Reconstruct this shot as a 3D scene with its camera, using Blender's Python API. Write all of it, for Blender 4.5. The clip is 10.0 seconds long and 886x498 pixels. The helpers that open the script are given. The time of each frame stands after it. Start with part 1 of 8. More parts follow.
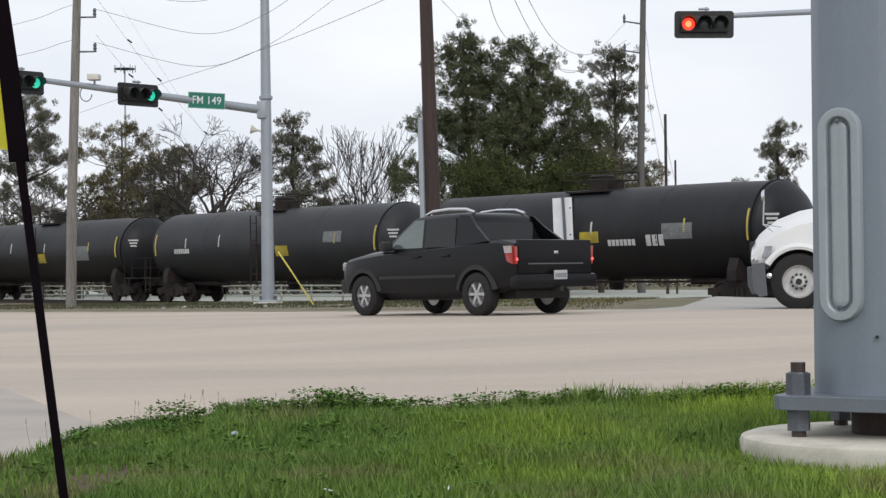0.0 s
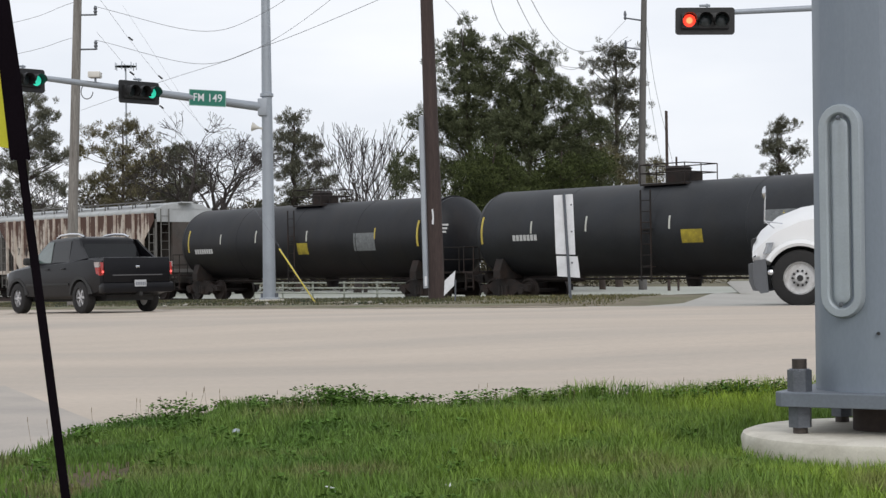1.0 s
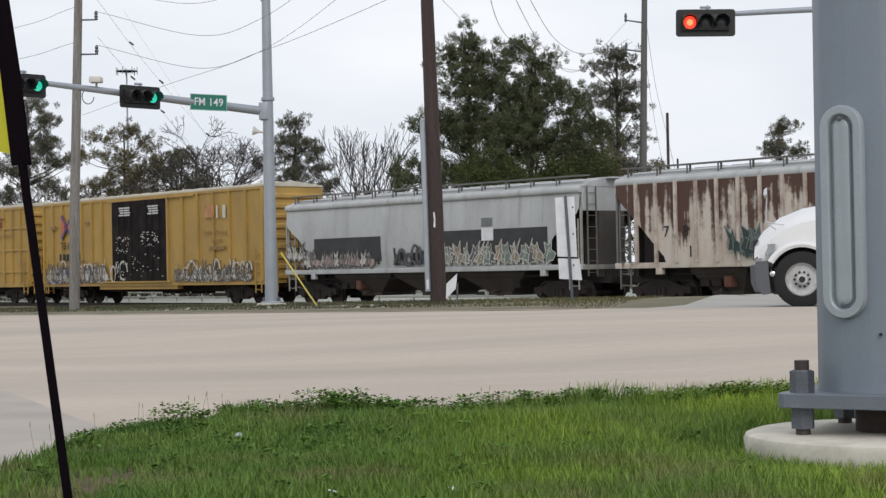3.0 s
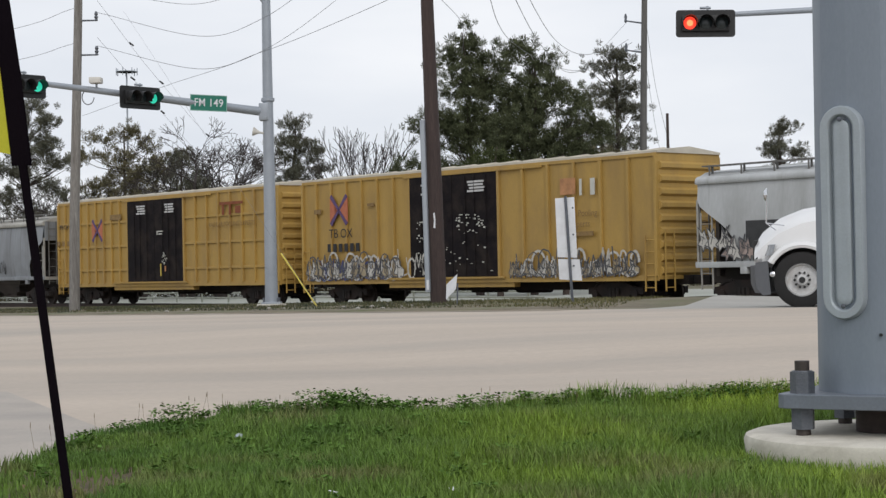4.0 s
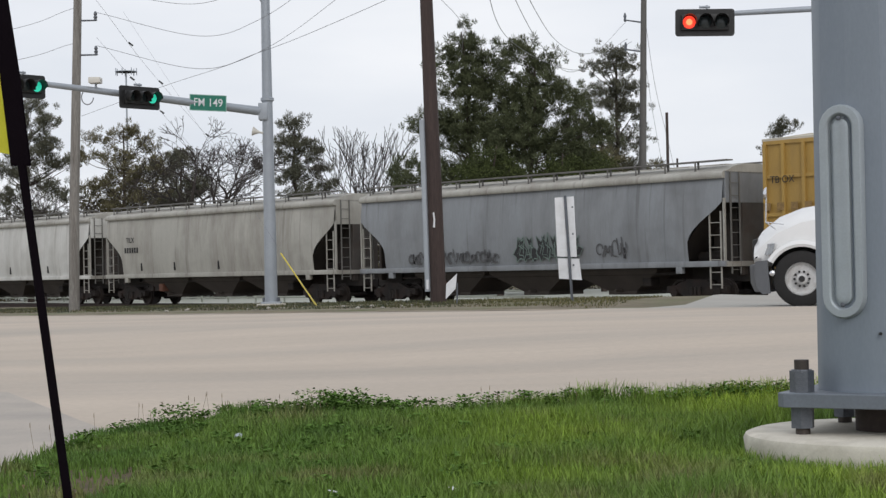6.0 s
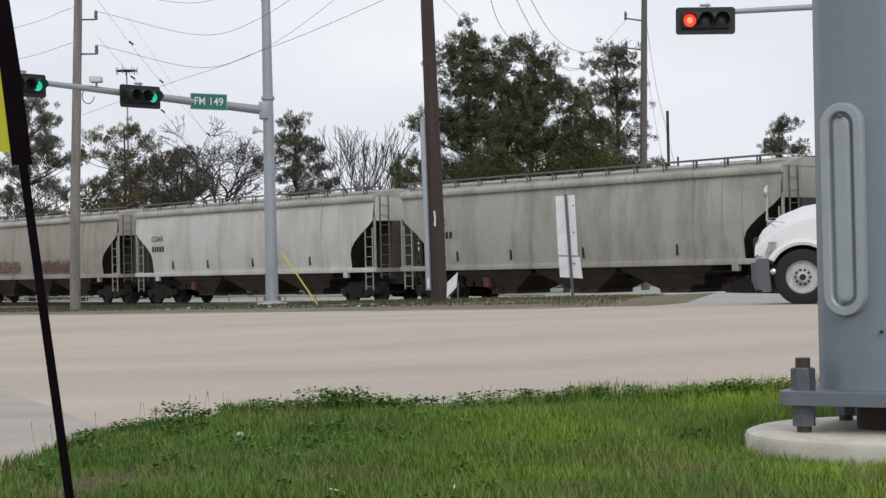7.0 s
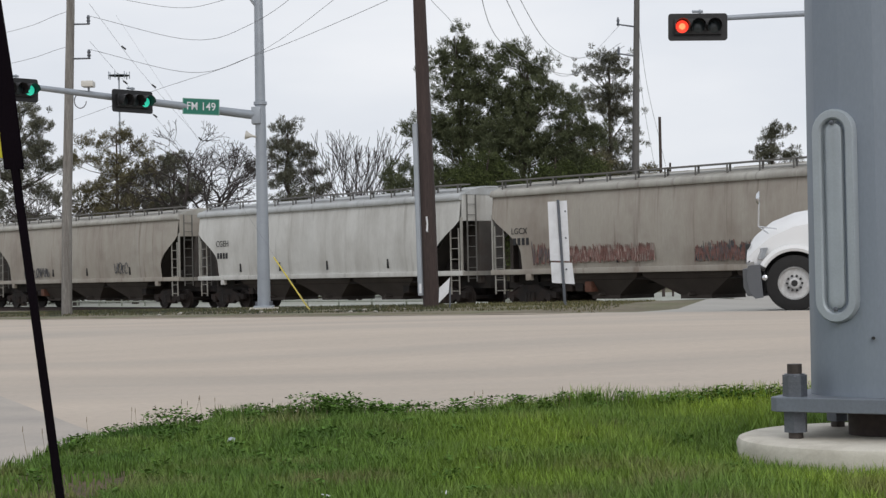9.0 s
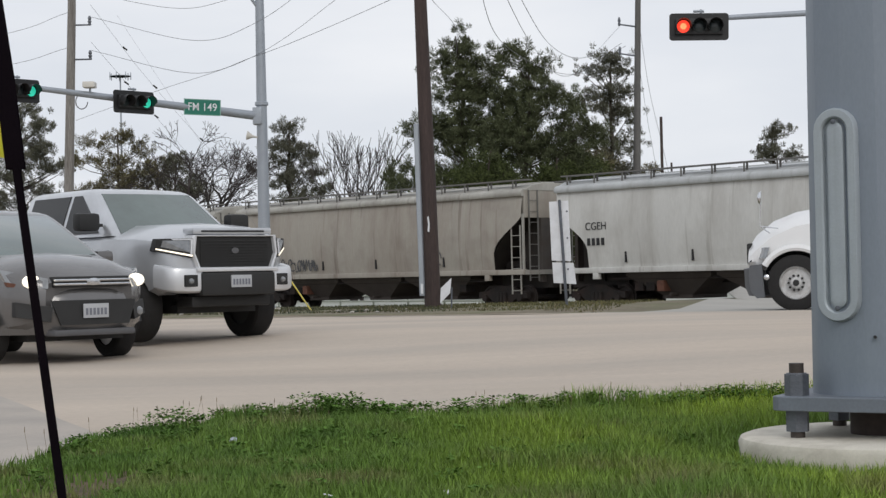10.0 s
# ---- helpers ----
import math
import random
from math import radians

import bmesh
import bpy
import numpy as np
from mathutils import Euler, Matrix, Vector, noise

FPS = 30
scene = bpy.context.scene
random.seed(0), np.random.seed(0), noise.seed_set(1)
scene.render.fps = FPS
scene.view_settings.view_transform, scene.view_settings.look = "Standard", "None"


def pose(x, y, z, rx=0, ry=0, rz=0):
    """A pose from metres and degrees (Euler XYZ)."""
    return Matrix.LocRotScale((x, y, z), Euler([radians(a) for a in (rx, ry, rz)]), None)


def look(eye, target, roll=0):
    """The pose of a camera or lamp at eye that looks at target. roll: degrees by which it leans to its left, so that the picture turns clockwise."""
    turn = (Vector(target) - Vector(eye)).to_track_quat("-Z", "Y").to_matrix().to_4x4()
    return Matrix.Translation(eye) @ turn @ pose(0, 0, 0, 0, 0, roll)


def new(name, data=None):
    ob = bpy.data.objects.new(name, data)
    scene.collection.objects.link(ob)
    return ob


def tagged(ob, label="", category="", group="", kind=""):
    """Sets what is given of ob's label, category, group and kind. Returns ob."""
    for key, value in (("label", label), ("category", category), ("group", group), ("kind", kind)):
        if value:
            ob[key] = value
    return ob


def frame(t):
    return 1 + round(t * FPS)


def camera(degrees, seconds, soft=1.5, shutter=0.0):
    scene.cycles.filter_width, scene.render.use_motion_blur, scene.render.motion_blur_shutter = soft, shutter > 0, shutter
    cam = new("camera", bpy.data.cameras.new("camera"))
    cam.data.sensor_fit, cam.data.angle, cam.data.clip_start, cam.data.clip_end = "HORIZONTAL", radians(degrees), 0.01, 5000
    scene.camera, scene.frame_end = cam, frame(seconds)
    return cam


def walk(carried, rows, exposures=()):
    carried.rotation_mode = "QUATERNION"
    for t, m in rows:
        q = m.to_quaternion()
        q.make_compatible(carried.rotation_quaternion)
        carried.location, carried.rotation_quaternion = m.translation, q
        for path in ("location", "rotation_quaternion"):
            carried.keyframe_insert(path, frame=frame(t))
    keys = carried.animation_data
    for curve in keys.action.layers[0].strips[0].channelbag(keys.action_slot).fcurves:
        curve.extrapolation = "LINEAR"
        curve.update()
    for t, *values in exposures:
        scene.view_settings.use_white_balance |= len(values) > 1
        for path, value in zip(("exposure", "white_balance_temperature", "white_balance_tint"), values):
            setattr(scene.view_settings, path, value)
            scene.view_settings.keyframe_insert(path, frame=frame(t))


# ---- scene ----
EYE = (0.0, 0.0, 0.76)
# seconds; tilt, turn and lean of the hand-held camera in degrees; its sway sideways and up in metres
SHAKE = [(0, 90.6864, -0.0916, -0.7513, -0.0, 0.0), (0.5, 90.679, -0.0278, -0.7979, 0.0006, -0.0004), (1, 90.5878, -0.0483, -0.8468, 0.0005, 0.0007), (1.5, 90.6569, -0.008, -0.9972, 0.0002, -0.0005), (2, 90.6567, -0.0366, -0.9939, -0.0003, -0.0001), (2.5, 90.6796, 0.0071, -1.1231, 0.001, 0.0005), (4, 90.7141, 0.0083, -1.1427, -0.0001, 0.0003), (4.5, 90.742, 0.0011, -1.1663, 0.0013, -0.0007), (5, 90.7422, -0.0201, -1.1425, 0.0012, -0.0001), (5.5, 90.7287, -0.0157, -1.1749, 0.0014, 0.0003), (7, 90.6494, 0.0263, -1.2967, 0.0001, -0.0001), (7.5, 90.7002, 0.0393, -1.2849, 0.0001, 0.0005), (8, 90.7892, -0.0636, -1.1723, 0.0013, -0.0016), (8.5, 90.793, -0.1987, -1.2089, -0.0001, 0.0004), (9, 90.8277, -0.2438, -1.1859, -0.0005, 0.0004), (9.5, 90.8459, -0.2286, -1.2265, -0.0007, -0.0013), (10, 90.839, -0.1931, -1.2741, -0.0008, -0.0019)]
cam = camera(29.3, 10.0, soft=1.4)
walk(cam, [(t, Matrix.Translation((EYE[0] + dx, EYE[1], EYE[2] + dz)) @ Euler((radians(rx), 0, radians(rz))).to_matrix().to_4x4() @ pose(0, 0, 0, 0, 0, roll))
           for t, rx, rz, roll, dx, dz in SHAKE], exposures=[(0, 0.13), (2.5, 0.10), (4.5, 0.0), (7, 0.0), (8.5, -0.04), (10, -0.07)])

# ---- light: an overcast sky and a faint wide sun ----
world = bpy.data.worlds.new("overcast_sky")
scene.world = world
world.use_nodes = True
wn, wl = world.node_tree.nodes, world.node_tree.links
wn.clear()
w_out = wn.new("ShaderNodeOutputWorld")
w_bg = wn.new("ShaderNodeBackground")
w_sky = wn.new("ShaderNodeTexSky")
w_sky.sky_type, w_sky.sun_disc = "NISHITA", False
w_sky.sun_elevation, w_sky.sun_rotation = radians(48), radians(200)
w_scale = wn.new("ShaderNodeVectorMath")
w_scale.operation = "SCALE"
w_scale.inputs["Scale"].default_value = 0.05
w_tc = wn.new("ShaderNodeTexCoord")
w_map = wn.new("ShaderNodeMapping")
w_map.inputs["Scale"].default_value = (2.0, 2.0, 7.0)
w_noise = wn.new("ShaderNodeTexNoise")
w_noise.inputs["Scale"].default_value, w_noise.inputs["Detail"].default_value = 1.6, 5
w_ramp = wn.new("ShaderNodeValToRGB")
w_ramp.color_ramp.elements[0].position, w_ramp.color_ramp.elements[0].color = 0.3, (0.70, 0.74, 0.81, 1)
w_ramp.color_ramp.elements[1].position, w_ramp.color_ramp.elements[1].color = 0.75, (0.89, 0.905, 0.94, 1)
w_mix = wn.new("ShaderNodeMixRGB")
w_mix.inputs[0].default_value = 0.93
wl.new(w_sky.outputs[0], w_scale.inputs[0])
wl.new(w_tc.outputs["Generated"], w_map.inputs["Vector"])
wl.new(w_map.outputs[0], w_noise.inputs["Vector"])
wl.new(w_noise.outputs["Fac"], w_ramp.inputs[0])
wl.new(w_scale.outputs[0], w_mix.inputs[1])
wl.new(w_ramp.outputs[0], w_mix.inputs[2])
wl.new(w_mix.outputs[0], w_bg.inputs["Color"])
w_bg.inputs["Strength"].default_value = 1.08
wl.new(w_bg.outputs[0], w_out.inputs["Surface"])
sun = new("sun", bpy.data.lights.new("sun", "SUN"))
sun.data.energy, sun.data.angle, sun.data.color = 0.9, radians(25), (1.0, 0.96, 0.9)
sun.matrix_world = look((10, -24, 40), (0, 30, 0))

# ---- materials ----
MATS = {}


def mat(name, color, rough=0.6, metal=0.0, var=0.12, scale=3.0, grain=0.0, grain_scale=60.0, bump=0.0, dirt=None, dirt_amt=0.4,
        dirt_scale=1.2, stretch=(1, 1, 1), spec=0.5, coat=0.0, emit=None, emit_strength=0.0, trans=0.0, rand=0.0, island=0.0, coords="Object"):
    """A node material: base colour varied at two scales, optional dirt, grain relief."""
    if name in MATS:
        return MATS[name]
    m = bpy.data.materials.new(name)
    MATS[name] = m
    m.use_nodes = True
    n, l = m.node_tree.nodes, m.node_tree.links
    b = n["Principled BSDF"]
    b.inputs["Roughness"].default_value, b.inputs["Metallic"].default_value = rough, metal
    b.inputs["Specular IOR Level"].default_value = spec
    b.inputs["Coat Weight"].default_value = coat
    b.inputs["Transmission Weight"].default_value = trans
    tc = n.new("ShaderNodeTexCoord")
    mp = n.new("ShaderNodeMapping")
    mp.inputs["Scale"].default_value = stretch
    l.new(tc.outputs[coords], mp.inputs["Vector"])

    def noise_of(s, detail=6, rough_=0.6):
        t = n.new("ShaderNodeTexNoise")
        t.inputs["Scale"].default_value, t.inputs["Detail"].default_value, t.inputs["Roughness"].default_value = s, detail, rough_
        l.new(mp.outputs[0], t.inputs["Vector"])
        return t

    def mult(a, fac_socket, lo, hi):
        r = n.new("ShaderNodeMapRange")
        r.inputs["From Min"].default_value, r.inputs["From Max"].default_value = 0.25, 0.75
        r.inputs["To Min"].default_value, r.inputs["To Max"].default_value = lo, hi
        l.new(fac_socket, r.inputs["Value"])
        v = n.new("ShaderNodeVectorMath")
        v.operation = "SCALE"
        l.new(a, v.inputs[0])
        l.new(r.outputs[0], v.inputs["Scale"])
        return v.outputs[0]

    base = n.new("ShaderNodeRGB")
    base.outputs[0].default_value = (*color, 1)
    c = base.outputs[0]
    if var:
        c = mult(c, noise_of(scale).outputs["Fac"], 1 - var, 1 + var)
    if grain:
        c = mult(c, noise_of(grain_scale, 3).outputs["Fac"], 1 - grain, 1 + grain)
    if rand:
        oi = n.new("ShaderNodeObjectInfo")
        c = mult(c, oi.outputs["Random"], 1 - rand, 1 + rand)
    if island:
        ge = n.new("ShaderNodeNewGeometry")
        c = mult(c, ge.outputs["Random Per Island"], 1 - island, 1 + island)
    if dirt:
        dn = noise_of(dirt_scale, 8, 0.65)
        r = n.new("ShaderNodeMapRange")
        r.inputs["From Min"].default_value, r.inputs["From Max"].default_value = 0.45, 0.68
        r.inputs["To Max"].default_value = dirt_amt
        l.new(dn.outputs["Fac"], r.inputs["Value"])
        mx = n.new("ShaderNodeMixRGB")
        mx.inputs[2].default_value = (*dirt, 1)
        l.new(r.outputs[0], mx.inputs[0])
        l.new(c, mx.inputs[1])
        c = mx.outputs[0]
    l.new(c, b.inputs["Base Color"])
    if bump:
        bp = n.new("ShaderNodeBump")
        bp.inputs["Strength"].default_value, bp.inputs["Distance"].default_value = bump, 0.01
        l.new(noise_of(grain_scale, 4).outputs["Fac"], bp.inputs["Height"])
        l.new(bp.outputs[0], b.inputs["Normal"])
    if emit:
        b.inputs["Emission Color"].default_value, b.inputs["Emission Strength"].default_value = (*emit, 1), emit_strength
    return m


# ---- mesh helpers ----
def bm_box(bm, x0, x1, y0, y1, z0, z1, bevel=0.0):
    g = bmesh.ops.create_cube(bm, size=1, matrix=Matrix.Translation(((x0 + x1) / 2, (y0 + y1) / 2, (z0 + z1) / 2)) @ Matrix.Diagonal((x1 - x0, y1 - y0, z1 - z0, 1)))
    if bevel:
        es = list({e for v in g["verts"] for e in v.link_edges})
        bmesh.ops.bevel(bm, geom=es, offset=bevel, segments=2, affect="EDGES", profile=0.6)
    return bm


def box(x0, x1, y0, y1, z0, z1, bevel=0.0):
    return bm_box(bmesh.new(), x0, x1, y0, y1, z0, z1, bevel)


def bm_tube(bm, p, q, r0, r1=None, seg=12, caps=True):
    """A tapered round bar from p to q."""
    p, q = Vector(p), Vector(q)
    r1 = r0 if r1 is None else r1
    d = q - p
    m = Matrix.Translation((p + q) / 2) @ d.to_track_quat("Z", "Y").to_matrix().to_4x4()
    bmesh.ops.create_cone(bm, cap_ends=caps, segments=seg, radius1=r0, radius2=r1, depth=d.length, matrix=m)
    return bm


def tube(p, q, r0, r1=None, seg=12):
    return bm_tube(bmesh.new(), p, q, r0, r1, seg)


def bm_lathe(bm, profile, axis_m=Matrix(), seg=24, caps=True):
    """Rings of (radius, height) turned round local z, then placed by axis_m."""
    rings = []
    for r, h in profile:
        rings.append([bm.verts.new(axis_m @ Vector((r * math.cos(a), r * math.sin(a), h))) for a in [2 * math.pi * i / seg for i in range(seg)]])
    for a, b in zip(rings, rings[1:]):
        for i in range(seg):
            j = (i + 1) % seg
            bm.faces.new((a[i], a[j], b[j], b[i]))
    if caps and profile[0][0] > 1e-4:
        bm.faces.new(list(reversed(rings[0])))
    if caps and profile[-1][0] > 1e-4:
        bm.faces.new(rings[-1])
    return bm


def lathe(profile, axis_m=Matrix(), seg=24, caps=True):
    return bm_lathe(bmesh.new(), profile, axis_m, seg, caps)


def bm_loft(bm, rings, cap=True, close=True):
    """Quads between rings that have the same number of points."""
    vs = [[bm.verts.new(p) for p in r] for r in rings]
    k = len(vs[0])
    for a, b in zip(vs, vs[1:]):
        for i in range(k if close else k - 1):
            j = (i + 1) % k
            bm.faces.new((a[i], a[j], b[j], b[i]))
    if cap:
        bm.faces.new(list(reversed(vs[0])))
        bm.faces.new(vs[-1])
    return bm


def loft(rings, cap=True, close=True):
    return bm_loft(bmesh.new(), rings, cap, close)


def bm_prism(bm, pts, axis, lo, hi):
    """A flat outline (a list of pairs) pushed along axis 'x', 'y' or 'z' from lo to hi."""
    def at(p, h):
        return {"x": (h, p[0], p[1]), "y": (p[0], h, p[1]), "z": (p[0], p[1], h)}[axis]
    return bm_loft(bm, [[at(p, lo) for p in pts], [at(p, hi) for p in pts]])


def prism(pts, axis, lo, hi):
    return bm_prism(bmesh.new(), pts, axis, lo, hi)


def finish(bm, smooth=False, angle=35):
    bmesh.ops.recalc_face_normals(bm, faces=bm.faces[:])
    me = bpy.data.meshes.new("mesh")
    if smooth:
        for f in bm.faces:
            f.smooth = True
        for e in bm.edges:
            if len(e.link_faces) == 2 and e.calc_face_angle(0) > radians(angle):
                e.smooth = False
    bm.to_mesh(me)
    bm.free()
    return me


def part(name, bm, material, parent=None, label="", smooth=True, m=None):
    """Links a bmesh as one mesh object, under a thing or a part."""
    ob = new(name, finish(bm, smooth) if isinstance(bm, bmesh.types.BMesh) else bm)
    if isinstance(material, bpy.types.Material) and not ob.data.materials:
        ob.data.materials.append(material)
    if parent is not None:
        ob.parent = parent
    if m is not None:
        ob.matrix_basis = m
    if label:
        ob["label"] = label
    return ob


def thing(name, m, label, category, group="", kind=""):
    ob = new(name)
    ob.empty_display_size = 0.2
    ob.matrix_basis = m
    return tagged(ob, label, category, group, kind)


def text_part(name, body, size, material, parent, m, label="", width=None, bold=0.0):
    """Lettering as a thin mesh; local x along the line, z up, facing -y once placed by m."""
    cu = bpy.data.curves.new("letters", "FONT")
    cu.body, cu.size, cu.align_x, cu.align_y, cu.extrude, cu.offset = body, size, "CENTER", "CENTER", 0.002, bold
    tmp = bpy.data.objects.new("letters", cu)
    scene.collection.objects.link(tmp)
    me = bpy.data.meshes.new_from_object(tmp.evaluated_get(bpy.context.evaluated_depsgraph_get()))
    bpy.data.objects.remove(tmp)
    if width:
        xs = [v.co.x for v in me.vertices]
        k = width / (max(xs) - min(xs))
        for v in me.vertices:
            v.co.x *= k
    me.materials.clear()
    me.materials.append(material)
    return part(name, me, material, parent, label, m=m @ pose(0, 0, 0, 90))


def wire(name, pts, r, material, label, category="cable", parent=None, sag=0.0, steps=16):
    """A cable through points, each span sagging by the given share of its length."""
    bm = bmesh.new()
    rings = []
    line = []
    for a, b in zip(pts, pts[1:]):
        a, b = Vector(a), Vector(b)
        for i in range(steps):
            u = i / steps
            p = a.lerp(b, u)
            p.z -= 4 * u * (1 - u) * sag
            line.append(p)
    line.append(Vector(pts[-1]))
    for i, p in enumerate(line):
        d = (line[min(i + 1, len(line) - 1)] - line[max(i - 1, 0)]).normalized()
        side = d.cross(Vector((0, 0, 1))).normalized()
        up = side.cross(d)
        rings.append([p + r * (math.cos(a) * side + math.sin(a) * up) for a in (0, 1.571, 3.142, 4.712)])
    bm_loft(bm, rings)
    ob = part(name, bm, material, parent)
    return ob if parent is not None else tagged(ob, label, category)

# ---- base materials ----
M_CONCRETE_ROAD = mat("concrete_road", (0.47, 0.40, 0.33), 0.85, var=0.10, scale=0.35, grain=0.15, grain_scale=38, bump=0.25, dirt=(0.30, 0.275, 0.25), dirt_amt=0.5, dirt_scale=0.16, stretch=(0.35, 1.6, 1))
M_SOIL = mat("dry_verge_soil", (0.16, 0.135, 0.09), 0.95, var=0.3, scale=0.6, grain=0.25, grain_scale=9, bump=0.6, dirt=(0.10, 0.12, 0.045), dirt_amt=0.8, dirt_scale=0.35)
M_LAWN_SOIL = mat("lawn_soil", (0.095, 0.075, 0.042), 0.95, var=0.3, scale=2.5, grain=0.3, grain_scale=60, bump=0.7, dirt=(0.17, 0.12, 0.075), dirt_amt=0.9, dirt_scale=6)
M_LOT = mat("pale_lot", (0.40, 0.41, 0.37), 0.9, var=0.15, scale=0.2, grain=0.08, grain_scale=12, dirt=(0.2, 0.22, 0.15), dirt_amt=0.5, dirt_scale=0.1)
M_BALLAST = mat("ballast", (0.20, 0.17, 0.14), 0.95, var=0.25, scale=1.5, grain=0.4, grain_scale=16, bump=0.9)
M_GALV = mat("galvanised_steel", (0.225, 0.26, 0.305), 0.55, metal=0.25, var=0.08, scale=2.2, grain=0.05, grain_scale=120, dirt=(0.15, 0.18, 0.22), dirt_amt=0.45, dirt_scale=2.3, stretch=(1, 1, 0.35))
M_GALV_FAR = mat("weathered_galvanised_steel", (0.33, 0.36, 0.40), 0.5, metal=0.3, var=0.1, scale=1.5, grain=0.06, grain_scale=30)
M_GALV_DARK = mat("dark_zinc", (0.13, 0.14, 0.16), 0.5, metal=0.5, var=0.15, scale=8, grain=0.15, grain_scale=90, bump=0.2)
M_FOUND = mat("foundation_concrete", (0.60, 0.565, 0.49), 0.9, var=0.10, scale=5, grain=0.06, grain_scale=110, bump=0.2, dirt=(0.25, 0.22, 0.17), dirt_amt=0.5, dirt_scale=4)
M_WOOD_BROWN = mat("creosote_wood", (0.05, 0.034, 0.031), 0.85, var=0.25, scale=2, grain=0.35, grain_scale=22, bump=0.6, stretch=(3, 3, 0.2))
M_WOOD_GREY = mat("weathered_pole_wood", (0.235, 0.222, 0.205), 0.9, var=0.25, scale=2, grain=0.4, grain_scale=22, bump=0.6, stretch=(3, 3, 0.2), dirt=(0.09, 0.075, 0.065), dirt_amt=0.8, dirt_scale=2.2)
M_BLACK = mat("black_housing", (0.012, 0.012, 0.013), 0.5, var=0.2, scale=6)
M_RUBBER = mat("tyre_rubber", (0.016, 0.015, 0.015), 0.85, var=0.2, scale=14, grain=0.2, grain_scale=80)
M_WIRE = mat("cable_sheath", (0.16, 0.165, 0.18), 0.6, var=0.1)
M_RED_LENS = mat("red_lens_lit", (0.5, 0.05, 0.03), 0.3, var=0, emit=(1.0, 0.05, 0.025), emit_strength=1.3)
M_RED_CORE = mat("red_lens_core", (0.6, 0.2, 0.05), 0.3, var=0, emit=(1.0, 0.3, 0.12), emit_strength=1.3)
M_GREEN_LENS = mat("green_lens_lit", (0.05, 0.5, 0.35), 0.3, var=0, emit=(0.03, 0.62, 0.42), emit_strength=0.75)
M_DARK_LENS = mat("unlit_lens", (0.02, 0.028, 0.03), 0.25, var=0.2, scale=20)
M_SIGN_GREEN = mat("sign_green", (0.012, 0.16, 0.11), 0.45, var=0.06, scale=3)
M_WHITE = mat("white_sheeting", (0.72, 0.73, 0.76), 0.55, var=0.05, scale=4, dirt=(0.45, 0.45, 0.45), dirt_amt=0.4, dirt_scale=3)
M_OFFWHITE = mat("camera_housing", (0.62, 0.60, 0.55), 0.5, var=0.05)
M_YELLOW_GUARD = mat("yellow_guard", (0.62, 0.50, 0.06), 0.5, var=0.12, scale=4)
M_FLAG_BLACK = mat("black_flag_sleeve", (0.006, 0.004, 0.006), 0.95, spec=0.05, var=0.2, scale=8, grain=0.2, grain_scale=200)
M_FLAG_YELLOW = mat("yellow_flag_cloth", (0.66, 0.64, 0.07), 0.85, var=0.08, scale=4, grain=0.06, grain_scale=200)
M_STEEL_DARK = mat("rusty_steel", (0.05, 0.035, 0.03), 0.8, var=0.3, scale=5, grain=0.2, grain_scale=40)

M_CROSS = mat("side_road_concrete", (0.37, 0.355, 0.325), 0.85, var=0.10, scale=0.5, grain=0.06, grain_scale=40, dirt=(0.33, 0.31, 0.28), dirt_amt=0.4, dirt_scale=0.3)
M_APRON = mat("old_grey_concrete", (0.41, 0.365, 0.32), 0.85, var=0.10, scale=0.6, grain=0.07, grain_scale=45, bump=0.25, dirt=(0.24, 0.225, 0.21), dirt_amt=0.5, dirt_scale=0.8)
M_EDGE = mat("dusty_edge", (0.27, 0.22, 0.165), 0.95, var=0.2, scale=1.2, grain=0.2, grain_scale=18, dirt=(0.42, 0.37, 0.31), dirt_amt=0.8, dirt_scale=0.7)
M_KERB = mat("kerb_concrete", (0.36, 0.34, 0.30), 0.9, var=0.15, scale=2, grain=0.1, grain_scale=50, rand=0.08)

# ---- ground ----
TRACK = (0.0, 61.6)          # a point on the near side of the train
E_X, E_Y = 0.6569, -0.7540   # the way the train goes
N_X, N_Y = 0.7540, 0.6569    # away from the camera, across the track
RAIL_Z = -0.55


def along(s, n, z=0.0):
    """A place s metres along the track and n metres beyond the near side of the train."""
    return Vector((TRACK[0] + s * E_X + n * N_X, TRACK[1] + s * E_Y + n * N_Y, z))


def road_z(s, n=-20.0):
    """The carriageway falls gently along the track, away from the crossing; a low crown between the lanes."""
    k = max(0.0, min(1.0, (-25.8 - n) / 5.6))
    c = max(0.0, min(1.0, (n + 21.0) / -5.0))
    return -0.012 * min(42.0, max(0.0, 29.0 - s)) * (1 - k) + 0.03 * c - 0.165 * k * k * (3 - 2 * k)


def ground_z(s, n):
    """The lie of the land: road level, verge, shallow ditch, track bed, lot."""
    k = max(0.0, min(1.0, (23.5 - s) / 2.5))   # the verge gives way to the side road
    z = road_z(s, n) + ((0.03 + 0.07 * min(1.0, (n + 16.6) / 3.0)) * k - 0.065 * (1 - k) if n > -16.7 else -0.06)
    if n <= -9.0:
        return z
    low = -0.74
    k = min(1.0, (n + 9.0) / 6.5)
    k = k * k * (3 - 2 * k)
    return z + (low - z) * k


def verge_z(x, y):
    s = (x - TRACK[0]) * E_X + (y - TRACK[1]) * E_Y
    n = (x - TRACK[0]) * N_X + (y - TRACK[1]) * N_Y
    return ground_z(s, n)


ROAD_FAR = -16.6


